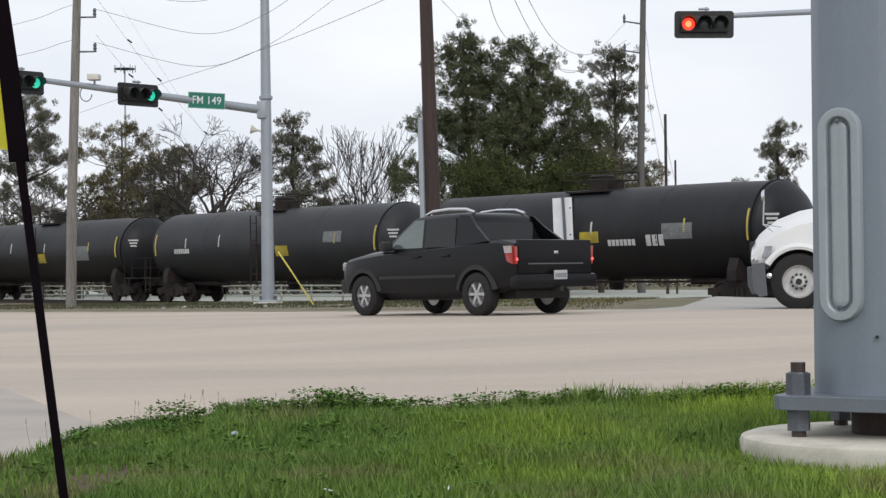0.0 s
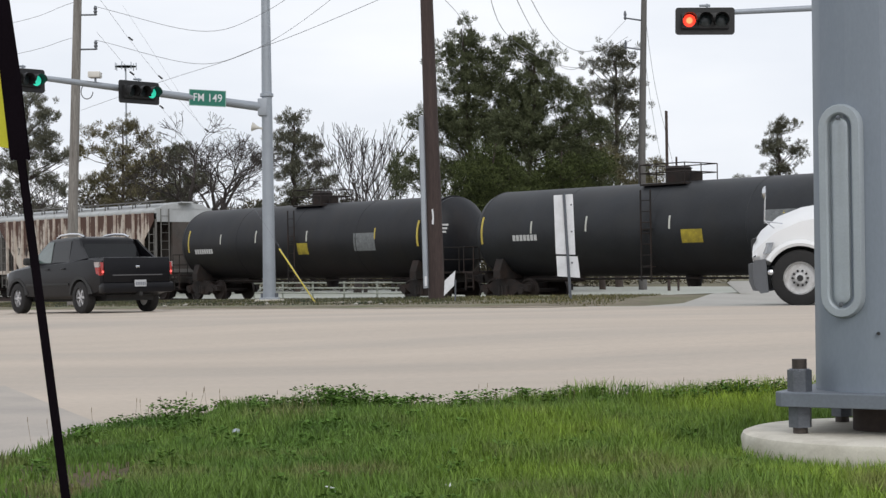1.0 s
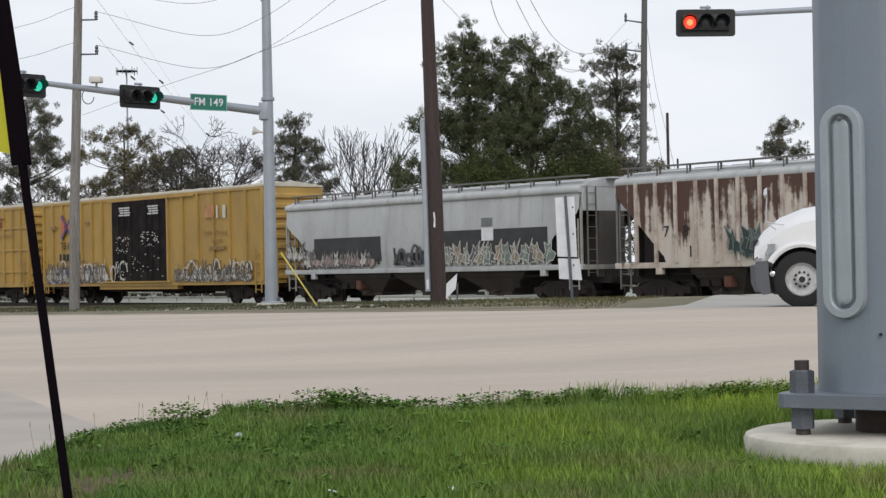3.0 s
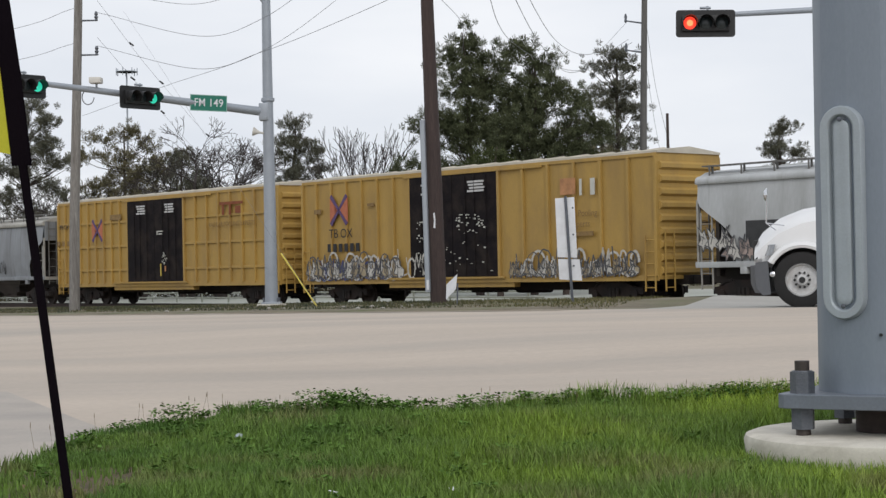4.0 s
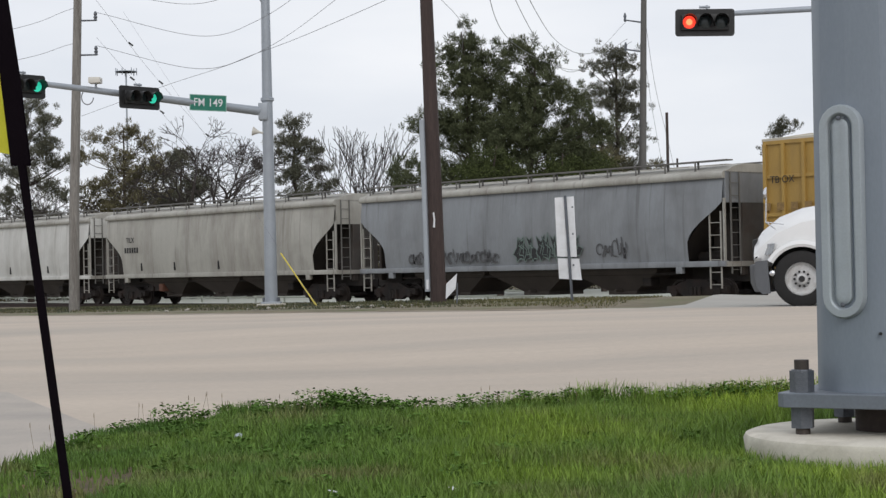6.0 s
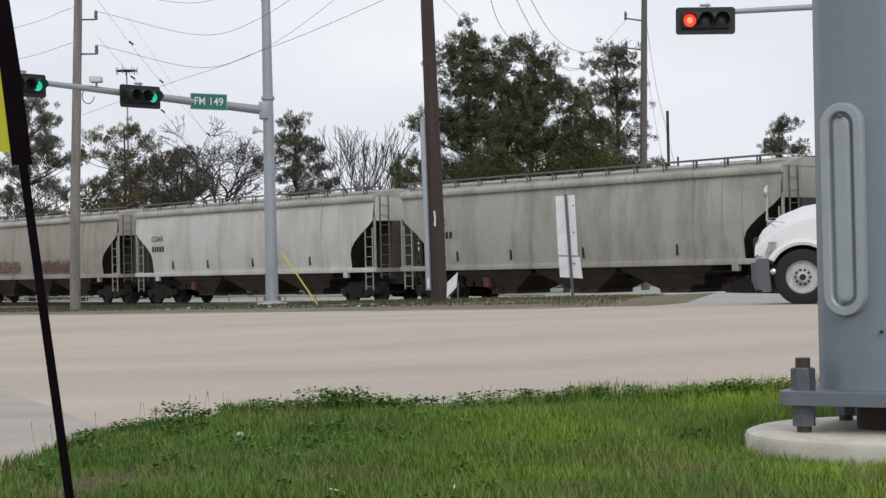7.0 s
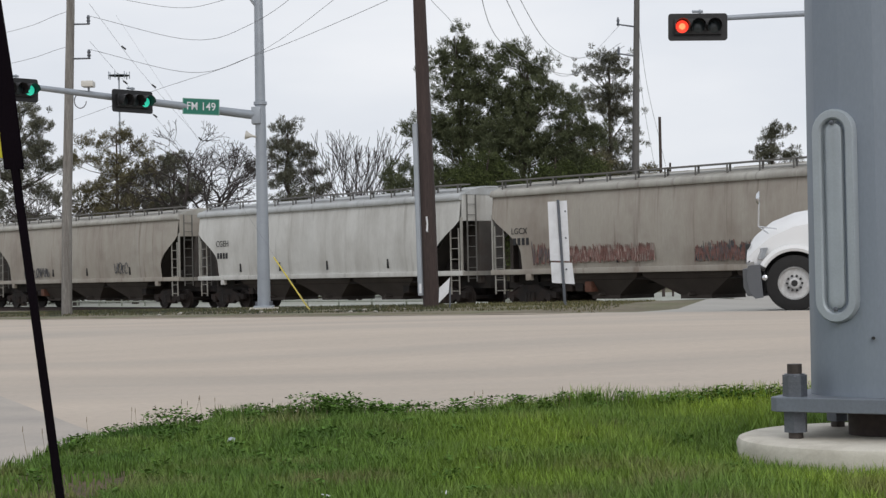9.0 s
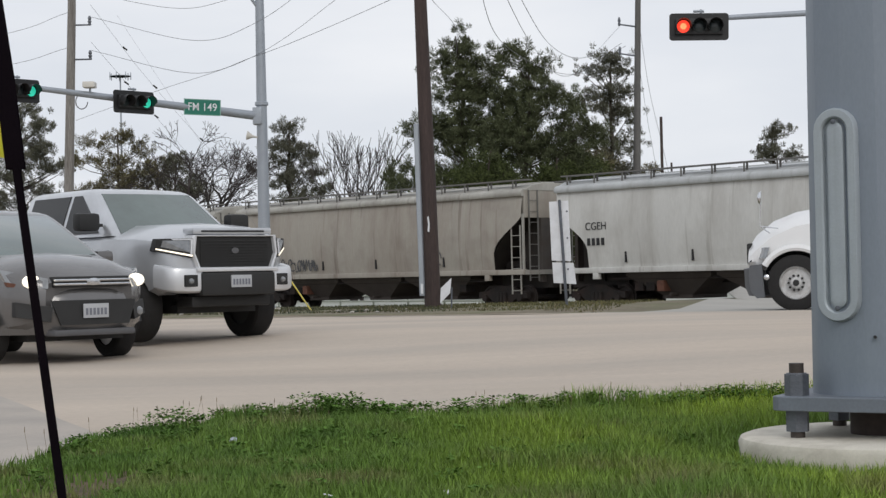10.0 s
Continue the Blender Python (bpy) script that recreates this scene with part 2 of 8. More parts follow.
def build_ground():
    bm = bmesh.new()
    ns = [-500, -120, -60, -40, -30, -22, -17.2, -16.9, -16.6, -16.2, -15.4, -14, -12, -10, -9, -8, -7, -6, -5, -4, -3, -2, 0, 3, 6, 9, 12, 20, 40, 90, 200, 500, 1500]
    ss = [-1500, -400, -200] + [-120 + 3 * i for i in range(81)] + [200, 400, 900]
    grid = [[bm.verts.new(along(s, n, ground_z(s, n) + (0.05 * noise.noise(Vector((s * 0.3, n * 0.5, 0))) if -15 < n < -2 else 0.0))) for n in ns] for s in ss]
    for a, b in zip(grid, grid[1:]):
        for i in range(len(ns) - 1):
            bm.faces.new((a[i], a[i + 1], b[i + 1], b[i]))
    tagged(part("ground", bm, M_SOIL), "dry grassy soil verge falling to the track bed", "ground", kind="structure")


def sheet(name, corners_fn, us, vs, material, label, category):
    bm = bmesh.new()
    g = [[bm.verts.new(corners_fn(u, v)) for v in vs] for u in us]
    for a, b in zip(g, g[1:]):
        for i in range(len(vs) - 1):
            bm.faces.new((a[i], a[i + 1], b[i + 1], b[i]))
    return tagged(part(name, bm, material), label, category, kind="structure")


def build_road():
    ss = [-300, -120, -60] + [-40 + 3 * i for i in range(41)] + [120, 300]
    sheet("road", lambda s, n: along(s, n, road_z(s, n)), ss, [-70, -46, -38, -33, -32, -31, -30, -29, -28, -27, -26, -24, -22, -20, ROAD_FAR], M_CONCRETE_ROAD, "pale worn concrete carriageway, dry", "road")

    # the side road over the track leaves the junction almost along the view
    def side(n, v):
        edge = ((-17.5, 23.8), (-16.68, 23.4), (-13.6, 22.9), (-5.05, 17.6), (7.4, 8.2), (55.0, -32.0))
        s = v + next(sa + (sb - sa) * (n - na) / (nb - na) for (na, sa), (nb, sb) in zip(edge, edge[1:]) if na <= n <= nb)
        if n < -16.5:  # meets the main carriageway
            return along(s, n, road_z(s, n) + (-0.06 if n < -16.7 else 0.008))
        # the edge dips into the soil
        return along(s, n, max(ground_z(s, n), -0.60 if n < -1.5 or n > 4.5 else -0.585) + (0.035 if v > 0 else -0.08))
    sheet("cross_road", side, [-16.8, -16.62, -16.3] + [-16 + 0.5 * i for i in range(44)] + [7 + 2 * i for i in range(24)], [0, 0.3, 2, 4, 6, 8, 10, 12, 15], M_CROSS, "pale concrete side road climbing over the track", "road")
    # a greyer, older slab by the island and a worn strip along the far edge
    sheet("pavement", lambda u, v: Vector((-7.5 + (6.3 - 0.42 * (v - 8.0)) * u, v, -0.13)), [0, 0.25, 0.5, 0.75, 1.0], [4, 6, 8, 10, 12, 13.4], M_APRON, "greyer older concrete slab beside the grass island", "pavement")
    sheet("road_edge", lambda s_, n: along(s_ + 0.25 * math.sin(s_ * 1.7), n + 0.10 * math.sin(s_ * 2.1) * (n > -17), road_z(s_, n) + 0.008), [-60 + 1.2 * i for i in range(70)], [-17.3, -16.5], M_EDGE, "dusty brown crumbled road edge along the verge", "road")


def verge_litter():
    rng = random.Random(31)
    for i in range(16):
        s_, n_ = rng.uniform(6, 19), rng.uniform(-16.2, -14.6)
        p = along(s_, n_, ground_z(s_, n_) + 0.02)
        bm = bmesh.new()
        bmesh.ops.create_icosphere(bm, subdivisions=1, radius=rng.uniform(0.03, 0.08))
        for v in bm.verts:
            v.co *= rng.uniform(0.7, 1.2)
            v.co.z *= 0.5
        tagged(part("stone", bm, M_KERB, m=pose(*p, 0, 0, rng.uniform(0, 360)), smooth=False), "pale stone chip lying on the far verge", "stone", group="stones on the verge")


def build_track():
    track = thing("railway_track", Matrix(), "single railway track of rusty rails on timber sleepers", "railway", kind="structure")
    bed = bmesh.new()
    bm_loft(bed, [[along(s, n, z) for n, z in ((-1.6, -0.9), (-0.4, -0.72), (3.4, -0.72), (4.6, -0.9))] for s in (-160, 160)])
    part("ballast_bed", bed, M_BALLAST, track)
    for n in (1.5 - 0.75, 1.5 + 0.75):
        rail = bmesh.new()
        prof = ((-0.075, 0), (-0.075, 0.02), (-0.01, 0.04), (-0.01, 0.13), (-0.036, 0.135), (-0.036, 0.17), (0.036, 0.17), (0.036, 0.135), (0.01, 0.13), (0.01, 0.04), (0.075, 0.02), (0.075, 0))
        bm_loft(rail, [[along(s, n + a, RAIL_Z - 0.17 + b) for a, b in prof] for s in (-160, 160)])
        part("rail", rail, M_STEEL_DARK, track, smooth=False)
    tie = finish(box(-0.11, 0.11, -1.3, 1.3, -0.12, 0.03, 0.01))
    turn = math.degrees(math.atan2(E_Y, E_X))
    for i in range(160):
        p = along(-60 + 0.6 * i, 1.5, -0.745)
        part("sleeper", tie, M_WOOD_BROWN, track, m=pose(*p, 0, 0, turn))


build_ground()
build_road()
build_track()
verge_litter()

# ---- train ----
TURN = math.degrees(math.atan2(E_Y, E_X))
SPEED = 21.7
M_TANK = mat("black_tank_paint", (0.0110, 0.0118, 0.0150), 0.5, var=0.35, scale=0.8, grain=0.15, grain_scale=20, dirt=(0.026, 0.022, 0.020), dirt_amt=0.55, dirt_scale=0.7, stretch=(1, 1, 0.5), spec=0.3)
M_TANK_GREY = mat("faded_tank_paint", (0.021, 0.023, 0.027), 0.5, var=0.3, scale=0.8, grain=0.15, grain_scale=20, dirt=(0.032, 0.031, 0.030), dirt_amt=0.5, dirt_scale=0.7, spec=0.3)
M_UNDER = mat("grimy_running_gear", (0.014, 0.011, 0.010), 0.85, var=0.35, scale=3, grain=0.25, grain_scale=25, dirt=(0.045, 0.022, 0.015), dirt_amt=0.5, dirt_scale=1.6)
M_WHEEL = mat("wheel_steel", (0.035, 0.027, 0.024), 0.6, metal=0.4, var=0.2, scale=5)
M_REFLECT_Y = mat("yellow_reflector", (0.52, 0.40, 0.07), 0.5, var=0.2)
M_REFLECT_W = mat("pale_reflector", (0.55, 0.55, 0.50), 0.5, var=0.1)
M_PANEL_Y = mat("yellow_placard", (0.42, 0.33, 0.03), 0.65, var=0.3, scale=5, dirt=(0.14, 0.11, 0.03), dirt_amt=0.6, dirt_scale=3)
M_PANEL_G = mat("grey_stencil_panel", (0.16, 0.17, 0.175), 0.7, var=0.3, scale=6, grain=0.3, grain_scale=25)
M_STENCIL_W = mat("white_stencil", (0.55, 0.55, 0.55), 0.6, var=0.2, scale=9)
M_STENCIL_B = mat("black_stencil", (0.02, 0.02, 0.022), 0.7, var=0.2, scale=9)
M_BOX_Y = mat("boxcar_yellow", (0.415, 0.262, 0.066), 0.6, var=0.12, scale=0.9, grain=0.06, grain_scale=22, dirt=(0.25, 0.16, 0.065), dirt_amt=0.55, dirt_scale=0.8, stretch=(1, 1, 0.35))
M_BOX_DOOR = mat("boxcar_dark_door", (0.010, 0.0075, 0.009), 0.75, spec=0.15, var=0.3, scale=1.5, grain=0.15, grain_scale=25, dirt=(0.05, 0.038, 0.03), dirt_amt=0.5)
M_BOX_ROOF = mat("boxcar_roof", (0.52, 0.48, 0.40), 0.6, var=0.2, scale=1.0)
M_HOP_GREY = mat("hopper_grey", (0.414, 0.402, 0.366), 0.62, var=0.12, scale=0.7, grain=0.06, grain_scale=18, dirt=(0.185, 0.165, 0.14), dirt_amt=0.6, dirt_scale=0.8, stretch=(1, 1, 0.25))
M_HOP_PALE = mat("hopper_pale", (0.60, 0.595, 0.57), 0.6, var=0.08, scale=0.7, grain=0.05, grain_scale=18, dirt=(0.30, 0.28, 0.25), dirt_amt=0.45, dirt_scale=0.9, stretch=(1, 1, 0.25))
M_HOP_BROWN = mat("hopper_brownish", (0.318, 0.282, 0.240), 0.65, var=0.15, scale=0.7, grain=0.06, grain_scale=18, dirt=(0.14, 0.105, 0.08), dirt_amt=0.65, dirt_scale=0.7, stretch=(1, 1, 0.22))
M_HOP_DUSTY = mat("hopper_dusty", (0.385, 0.355, 0.31), 0.65, var=0.14, scale=0.7, grain=0.06, grain_scale=18, dirt=(0.19, 0.15, 0.12), dirt_amt=0.6, dirt_scale=0.7, stretch=(1, 1, 0.22))
M_HOP_STEEL = mat("hopper_bluegrey", (0.25, 0.265, 0.285), 0.55, var=0.15, scale=0.7, grain=0.06, grain_scale=18, dirt=(0.15, 0.15, 0.15), dirt_amt=0.6, dirt_scale=0.9, stretch=(1, 1, 0.22))
M_HOP_WHITE = mat("hopper_white", (0.46, 0.475, 0.48), 0.55, var=0.1, scale=0.8, grain=0.06, grain_scale=18, dirt=(0.28, 0.28, 0.27), dirt_amt=0.5, dirt_scale=0.9, stretch=(1, 1, 0.25))
M_HOP_RUST = mat("hopper_cream", (0.62, 0.56, 0.49), 0.75, var=0.15, scale=0.9, grain=0.08, grain_scale=18, dirt=(0.27, 0.17, 0.11), dirt_amt=0.5, dirt_scale=0.9, stretch=(1.6, 1, 0.5))


def add_rust(m, low, high, colour):
    """Rust that has run down from the roof in uneven tongues."""
    n, l = m.node_tree.nodes, m.node_tree.links
    b = n["Principled BSDF"]
    tc = n.new("ShaderNodeTexCoord")
    mp = n.new("ShaderNodeMapping")
    mp.inputs["Scale"].default_value = (2.6, 1.0, 0.13)
    l.new(tc.outputs["Object"], mp.inputs["Vector"])
    t = n.new("ShaderNodeTexNoise")
    t.inputs["Scale"].default_value, t.inputs["Detail"].default_value = 1.5, 7
    l.new(mp.outputs[0], t.inputs["Vector"])
    sep = n.new("ShaderNodeSeparateXYZ")
    l.new(tc.outputs["Object"], sep.inputs[0])
    r = n.new("ShaderNodeMapRange")
    r.inputs["From Min"].default_value, r.inputs["From Max"].default_value = low, high
    r.inputs["To Min"].default_value, r.inputs["To Max"].default_value = -0.16, 0.24
    l.new(sep.outputs["Z"], r.inputs["Value"])
    patch = n.new("ShaderNodeTexNoise")
    patch.inputs["Scale"].default_value, patch.inputs["Detail"].default_value, patch.inputs["Roughness"].default_value = 0.9, 9, 0.7
    l.new(tc.outputs["Object"], patch.inputs["Vector"])
    both = n.new("ShaderNodeMath")
    both.operation = "MULTIPLY_ADD"
    l.new(patch.outputs["Fac"], both.inputs[0])
    both.inputs[1].default_value = 0.9
    l.new(r.outputs[0], both.inputs[2])
    add = n.new("ShaderNodeMath")
    l.new(t.outputs["Fac"], add.inputs[0])
    l.new(both.outputs[0], add.inputs[1])
    e = n.new("ShaderNodeMapRange")
    e.inputs["From Min"].default_value, e.inputs["From Max"].default_value = 0.93, 1.06
    e.inputs["To Max"].default_value = 0.95
    l.new(add.outputs[0], e.inputs["Value"])
    mx = n.new("ShaderNodeMixRGB")
    old = b.inputs["Base Color"].links[0].from_socket
    l.new(e.outputs[0], mx.inputs[0])
    l.new(old, mx.inputs[1])
    mx.inputs[2].default_value = (*colour, 1)
    l.new(mx.outputs[0], b.inputs["Base Color"])


add_rust(M_HOP_RUST, 1.3, 4.0, (0.066, 0.022, 0.013))
M_RUST_RIB = mat("rusty_rib", (0.56, 0.50, 0.44), 0.75, var=0.2, scale=0.9, dirt=(0.16, 0.07, 0.045), dirt_amt=0.8, dirt_scale=1.2)
# near-black base paints in the shade deep inside the open hopper ends
M_END_SHADE = mat("shaded_end_sheet", (0.028, 0.024, 0.021), 0.8, var=0.3, scale=2, dirt=(0.05, 0.035, 0.03), dirt_amt=0.5)


def add_drips(m, colour, amount=0.55, wide=5.0):
    """Thin dark runs of water and grime down the side sheets, and grime that gathers unevenly above the sill."""
    n, l = m.node_tree.nodes, m.node_tree.links
    b = n["Principled BSDF"]
    tc = n.new("ShaderNodeTexCoord")
    c = b.inputs["Base Color"].links[0].from_socket
    for scale, lo, hi, amt in (((wide, 1.0, 0.18), 0.60, 0.70, amount), ((0.7, 1.0, 0.9), 0.50, 0.72, amount * 0.6)):
        mp = n.new("ShaderNodeMapping")
        mp.inputs["Scale"].default_value = scale
        l.new(tc.outputs["Object"], mp.inputs["Vector"])
        t = n.new("ShaderNodeTexNoise")
        t.inputs["Scale"].default_value, t.inputs["Detail"].default_value = 1.0, 5
        l.new(mp.outputs[0], t.inputs["Vector"])
        r = n.new("ShaderNodeMapRange")
        r.inputs["From Min"].default_value, r.inputs["From Max"].default_value, r.inputs["To Max"].default_value = lo, hi, amt
        l.new(t.outputs["Fac"], r.inputs["Value"])
        mx = n.new("ShaderNodeMixRGB")
        l.new(r.outputs[0], mx.inputs[0])
        l.new(c, mx.inputs[1])
        mx.inputs[2].default_value = (*colour, 1)
        c = mx.outputs[0]
    l.new(c, b.inputs["Base Color"])


for m_, col_, amt_ in ((M_HOP_GREY, (0.17, 0.15, 0.13), 0.5), (M_HOP_PALE, (0.26, 0.24, 0.21), 0.4), (M_HOP_BROWN, (0.13, 0.10, 0.08), 0.55), (M_HOP_DUSTY, (0.15, 0.11, 0.09), 0.55), (M_HOP_STEEL, (0.12, 0.12, 0.125), 0.6), (M_HOP_WHITE, (0.22, 0.21, 0.20), 0.4)):
    add_drips(m_, col_, amt_)
M_LADDER = mat("ladder_paint", (0.15, 0.145, 0.135), 0.6, var=0.15, scale=3)
M_LADDER_PALE = mat("pale_ladder_paint", (0.36, 0.35, 0.32), 0.6, var=0.15, scale=3, dirt=(0.17, 0.14, 0.11), dirt_amt=0.5)
M_ORANGE_BRAKE = mat("rusty_orange_box", (0.13, 0.055, 0.035), 0.8, var=0.3, scale=6)
CARS = []


def x_axis(x0=0.0, y=0.0, z=0.0):
    return Matrix.Translation((x0, y, z)) @ Matrix.Rotation(radians(90), 4, "Y")


def y_axis(x, y, z):
    return Matrix.Translation((x, y, z)) @ Matrix.Rotation(radians(90), 4, "X")


WHEEL_ME = finish(lathe([(0.12, -0.07), (0.40, -0.05), (0.45, -0.07), (0.45, -0.04), (0.42, -0.03), (0.42, 0.06), (0.36, 0.06), (0.33, 0.02), (0.14, 0.03), (0.12, 0.08), (0.05, 0.1)], seg=28), True)


def bogie_frame():
    bm = bmesh.new()
    for y in (-1.02, 1.02):
        pts = ((-1.22, 0.40), (-1.22, 0.62), (-0.75, 0.66), (-0.35, 0.84), (0.35, 0.84), (0.75, 0.66), (1.22, 0.62), (1.22, 0.40), (0.72, 0.42), (0.40, 0.22), (-0.40, 0.22), (-0.72, 0.42))
        bm_prism(bm, pts, "y", y - 0.09, y + 0.09)
        for x in (-0.16, 0.0, 0.16):
            bm_tube(bm, (x, y - 0.13 if y < 0 else y + 0.13, 0.28), (x, y - 0.13 if y < 0 else y + 0.13, 0.6), 0.07, seg=8)
        for x in (-0.89, 0.89):
            bm_tube(bm, (x, y - 0.16, 0.42), (x, y + 0.16, 0.42), 0.13, seg=10)
    bm_box(bm, -0.22, 0.22, -1.1, 1.1, 0.45, 0.8)
    for x in (-0.89, 0.89):
        bm_tube(bm, (x, -0.75, 0.42), (x, 0.75, 0.42), 0.08, seg=8)
    return finish(bm, True)


BOGIE_ME = bogie_frame()
COUPLER_ME = finish(bm_box(box(-0.15, 0.62, -0.12, 0.12, 0.72, 0.96, 0.03), 0.5, 0.8, -0.2, 0.16, 0.68, 1.0, 0.05), False)


def running_gear(car, half, bogie_x):
    for sx in (-1, 1):
        b = part("bogie", BOGIE_ME, M_UNDER, car, m=pose(sx * bogie_x, 0, 0))
        for wx in (-0.89, 0.89):
            for wy, turn in ((-0.75, 90), (0.75, -90)):
                part("wheel", WHEEL_ME, M_WHEEL, b, m=pose(wx, wy, 0.42, turn))
        part("coupler", COUPLER_ME, M_UNDER, car, m=pose(sx * (half - 0.62), 0, 0, 0, 0, 0 if sx > 0 else 180))


def bm_ladder(bm, x, y, z0, z1, width=0.42, step=0.36, along_x=True, r=0.016):
    dx, dy = (width / 2, 0) if along_x else (0, width / 2)
    for k in (-1, 1):
        bm_box(bm, x + k * dx - 0.02, x + k * dx + 0.02, y + k * dy - 0.02, y + k * dy + 0.02, z0, z1)
    z = z0 + 0.12
    while z < z1 - 0.05:
        bm_tube(bm, (x - dx, y - dy, z), (x + dx, y + dy, z), r, seg=6)
        z += step
    return bm


def start_car(name, s0, label, category):
    car = thing(name, pose(*along(s0, 1.5, RAIL_Z), 0, 0, TURN), label, category, group="freight train")
    CARS.append((car, s0))
    return car


def tank_car(s0, half, shell, material, extras):
    car = start_car("tank_car", s0, extras["label"], "tank car")
    r, zc = 1.53, 2.42
    prof = []
    for i in range(7):
        a = math.pi / 2 * i / 6
        prof.append((r * math.sin(a), -shell - 0.78 * math.cos(a)))
    prof += [(r, -shell + 0.02)]
    for i in range(1, 8):
        prof.append((r, -shell + 2 * shell * i / 8))
    for i in range(1, 7):
        a = math.pi / 2 * (1 - i / 6)
        prof.append((max(r * math.sin(a), 0.0), shell + 0.78 * math.cos(a)))
    prof[0], prof[-1] = (0.001, prof[0][1]), (0.001, prof[-1][1])
    body = part("shell", lathe(prof, x_axis(0, 0, zc), 56), material, car)
    # weld seams
    for x in (-shell, -shell * 0.5, 0.0, shell * 0.5, shell):
        part("seam", lathe([(r, x - 0.03), (r + 0.008, x - 0.02), (r + 0.008, x + 0.02), (r, x + 0.03)], x_axis(0, 0, zc), 56), material, car)
    # stub sills, bolsters and end platforms
    for sx in (-1, 1):
        bm = bmesh.new()
        a, b = sorted((sx * (shell - 3.3), sx * (half - 0.45)))
        bm_box(bm, a, b, -0.35, 0.35, 0.72, 1.08)
        xb = sx * (shell - 0.75)
        pts = [(-1.45, 0.85), (-1.45, 1.15), (-1.3, 1.55), (-0.6, 1.2), (0.6, 1.2), (1.3, 1.55), (1.45, 1.15), (1.45, 0.85)]
        bm_prism(bm, pts, "x", xb - 0.18, xb + 0.18)
        part("stub_sill", bm, M_UNDER, car, smooth=False)
        bm = bmesh.new()
        x0, x1 = sorted((sx * (shell + 0.35), sx * (half - 0.5)))
        bm_box(bm, x0, x1, -1.5, 1.5, 1.05, 1.12)
        xr = sx * (half - 0.55)
        for y in (-1.45, -0.7, 0.7, 1.45):
            bm_tube(bm, (xr, y, 1.1), (xr, y, 2.0), 0.02, seg=6)
        for z in (1.55, 2.0):
            bm_tube(bm, (xr, -1.45, z), (xr, 1.45, z), 0.02, seg=6)
        for y in (-1.5, 1.5):
            bm_ladder(bm, sx * (shell + 0.62), y, 0.45, 1.1, 0.4, 0.3)
            bm_tube(bm, (sx * (shell + 0.4), y, 1.1), (sx * (shell + 0.4), y, 2.0), 0.02, seg=6)
        part("end_platform", bm, M_UNDER, car)
    # top platform with dome, railings and ladder
    bm = bmesh.new()
    bm_tube(bm, (0, 0, zc + r - 0.1), (0, 0, zc + r + 0.42), 0.42, seg=20)
    bm_tube(bm, (0, 0, zc + r + 0.42), (0, 0, zc + r + 0.5), 0.46, 0.36, seg=20)
    bm_tube(bm, (0.75, 0, zc + r - 0.1), (0.75, 0, zc + r + 0.3), 0.2, seg=14)
    part("dome", bm, M_UNDER, car)
    bm = bmesh.new()
    bm_box(bm, -0.95, 0.95, -0.8, 0.8, zc + r - 0.12, zc + r - 0.06)
    for x in (-0.95, 0.95):
        for y in (-0.8, 0.0, 0.8):
            bm_tube(bm, (x, y, zc + r - 0.1), (x, y, zc + r + 0.56), 0.018, seg=6)
    for z in (zc + r + 0.28, zc + r + 0.56):
        for y in (-0.8, 0.8):
            bm_tube(bm, (-0.95, y, z), (0.95, y, z), 0.018, seg=6)
        for x in (-0.95, 0.95):
            bm_tube(bm, (x, -0.8, z), (x, 0.8, z), 0.018, seg=6)
    part("top_platform", bm, M_UNDER, car)
    bm = bmesh.new()
    bm_ladder(bm, 0.0, -1.62, 0.75, zc + r - 0.3, 0.42, 0.35)
    for z in (1.2, 2.4):
        bm_box(bm, -0.22, 0.22, -1.62, -1.42, z - 0.02, z + 0.02)
    part("ladder", bm, M_UNDER, car)
    # bottom outlet and pipework
    bm = bmesh.new()
    bm_tube(bm, (0.6, 0, 0.55), (0.6, 0, 0.95), 0.22, 0.3, seg=14)
    bm_tube(bm, (-shell + 1.5, -0.55, 0.82), (shell - 1.5, -0.55, 0.82), 0.035, seg=6)
    part("bottom_outlet", bm, M_UNDER, car)

    def on_shell(name, x, z, w, h, material_, lift=0.006):
        n_ = 6
        rings = []
        for rr in (r - 0.02, r + lift):
            ring = []
            a0, a1 = math.asin((z - h / 2 - zc) / r), math.asin((z + h / 2 - zc) / r)
            for i in range(n_ + 1):
                a = a0 + (a1 - a0) * i / n_
                ring.append((rr * math.cos(a), zc + rr * math.sin(a)))
            rings.append(ring)
        outline = [(-a, b) for a, b in rings[0]] + [(-a, b) for a, b in reversed(rings[1])]
        return part(name, prism(outline, "x", x - w / 2, x + w / 2), material_, car)

    for x, z, w, h, c in extras["marks"]:
        on_shell("reflector" if w < 0.12 else "placard", x, z, w, h, {"y": M_REFLECT_Y, "w": M_REFLECT_W, "p": M_PANEL_Y, "g": M_PANEL_G, "s": M_STENCIL_W}[c])
    # stencilled lines on the head's cheek, as plain bars
    for i, wd in enumerate((0.46, 0.36, 0.28)):
        part("stencil_bar", box(-wd / 2, wd / 2, -0.012, 0.012, -0.035, 0.035), M_STENCIL_W, car, m=pose(shell + 0.535, -1.09, zc + 0.42 - 0.13 * i, 0, 0, 60))
    running_gear(car, half, shell - 0.75)
    return car


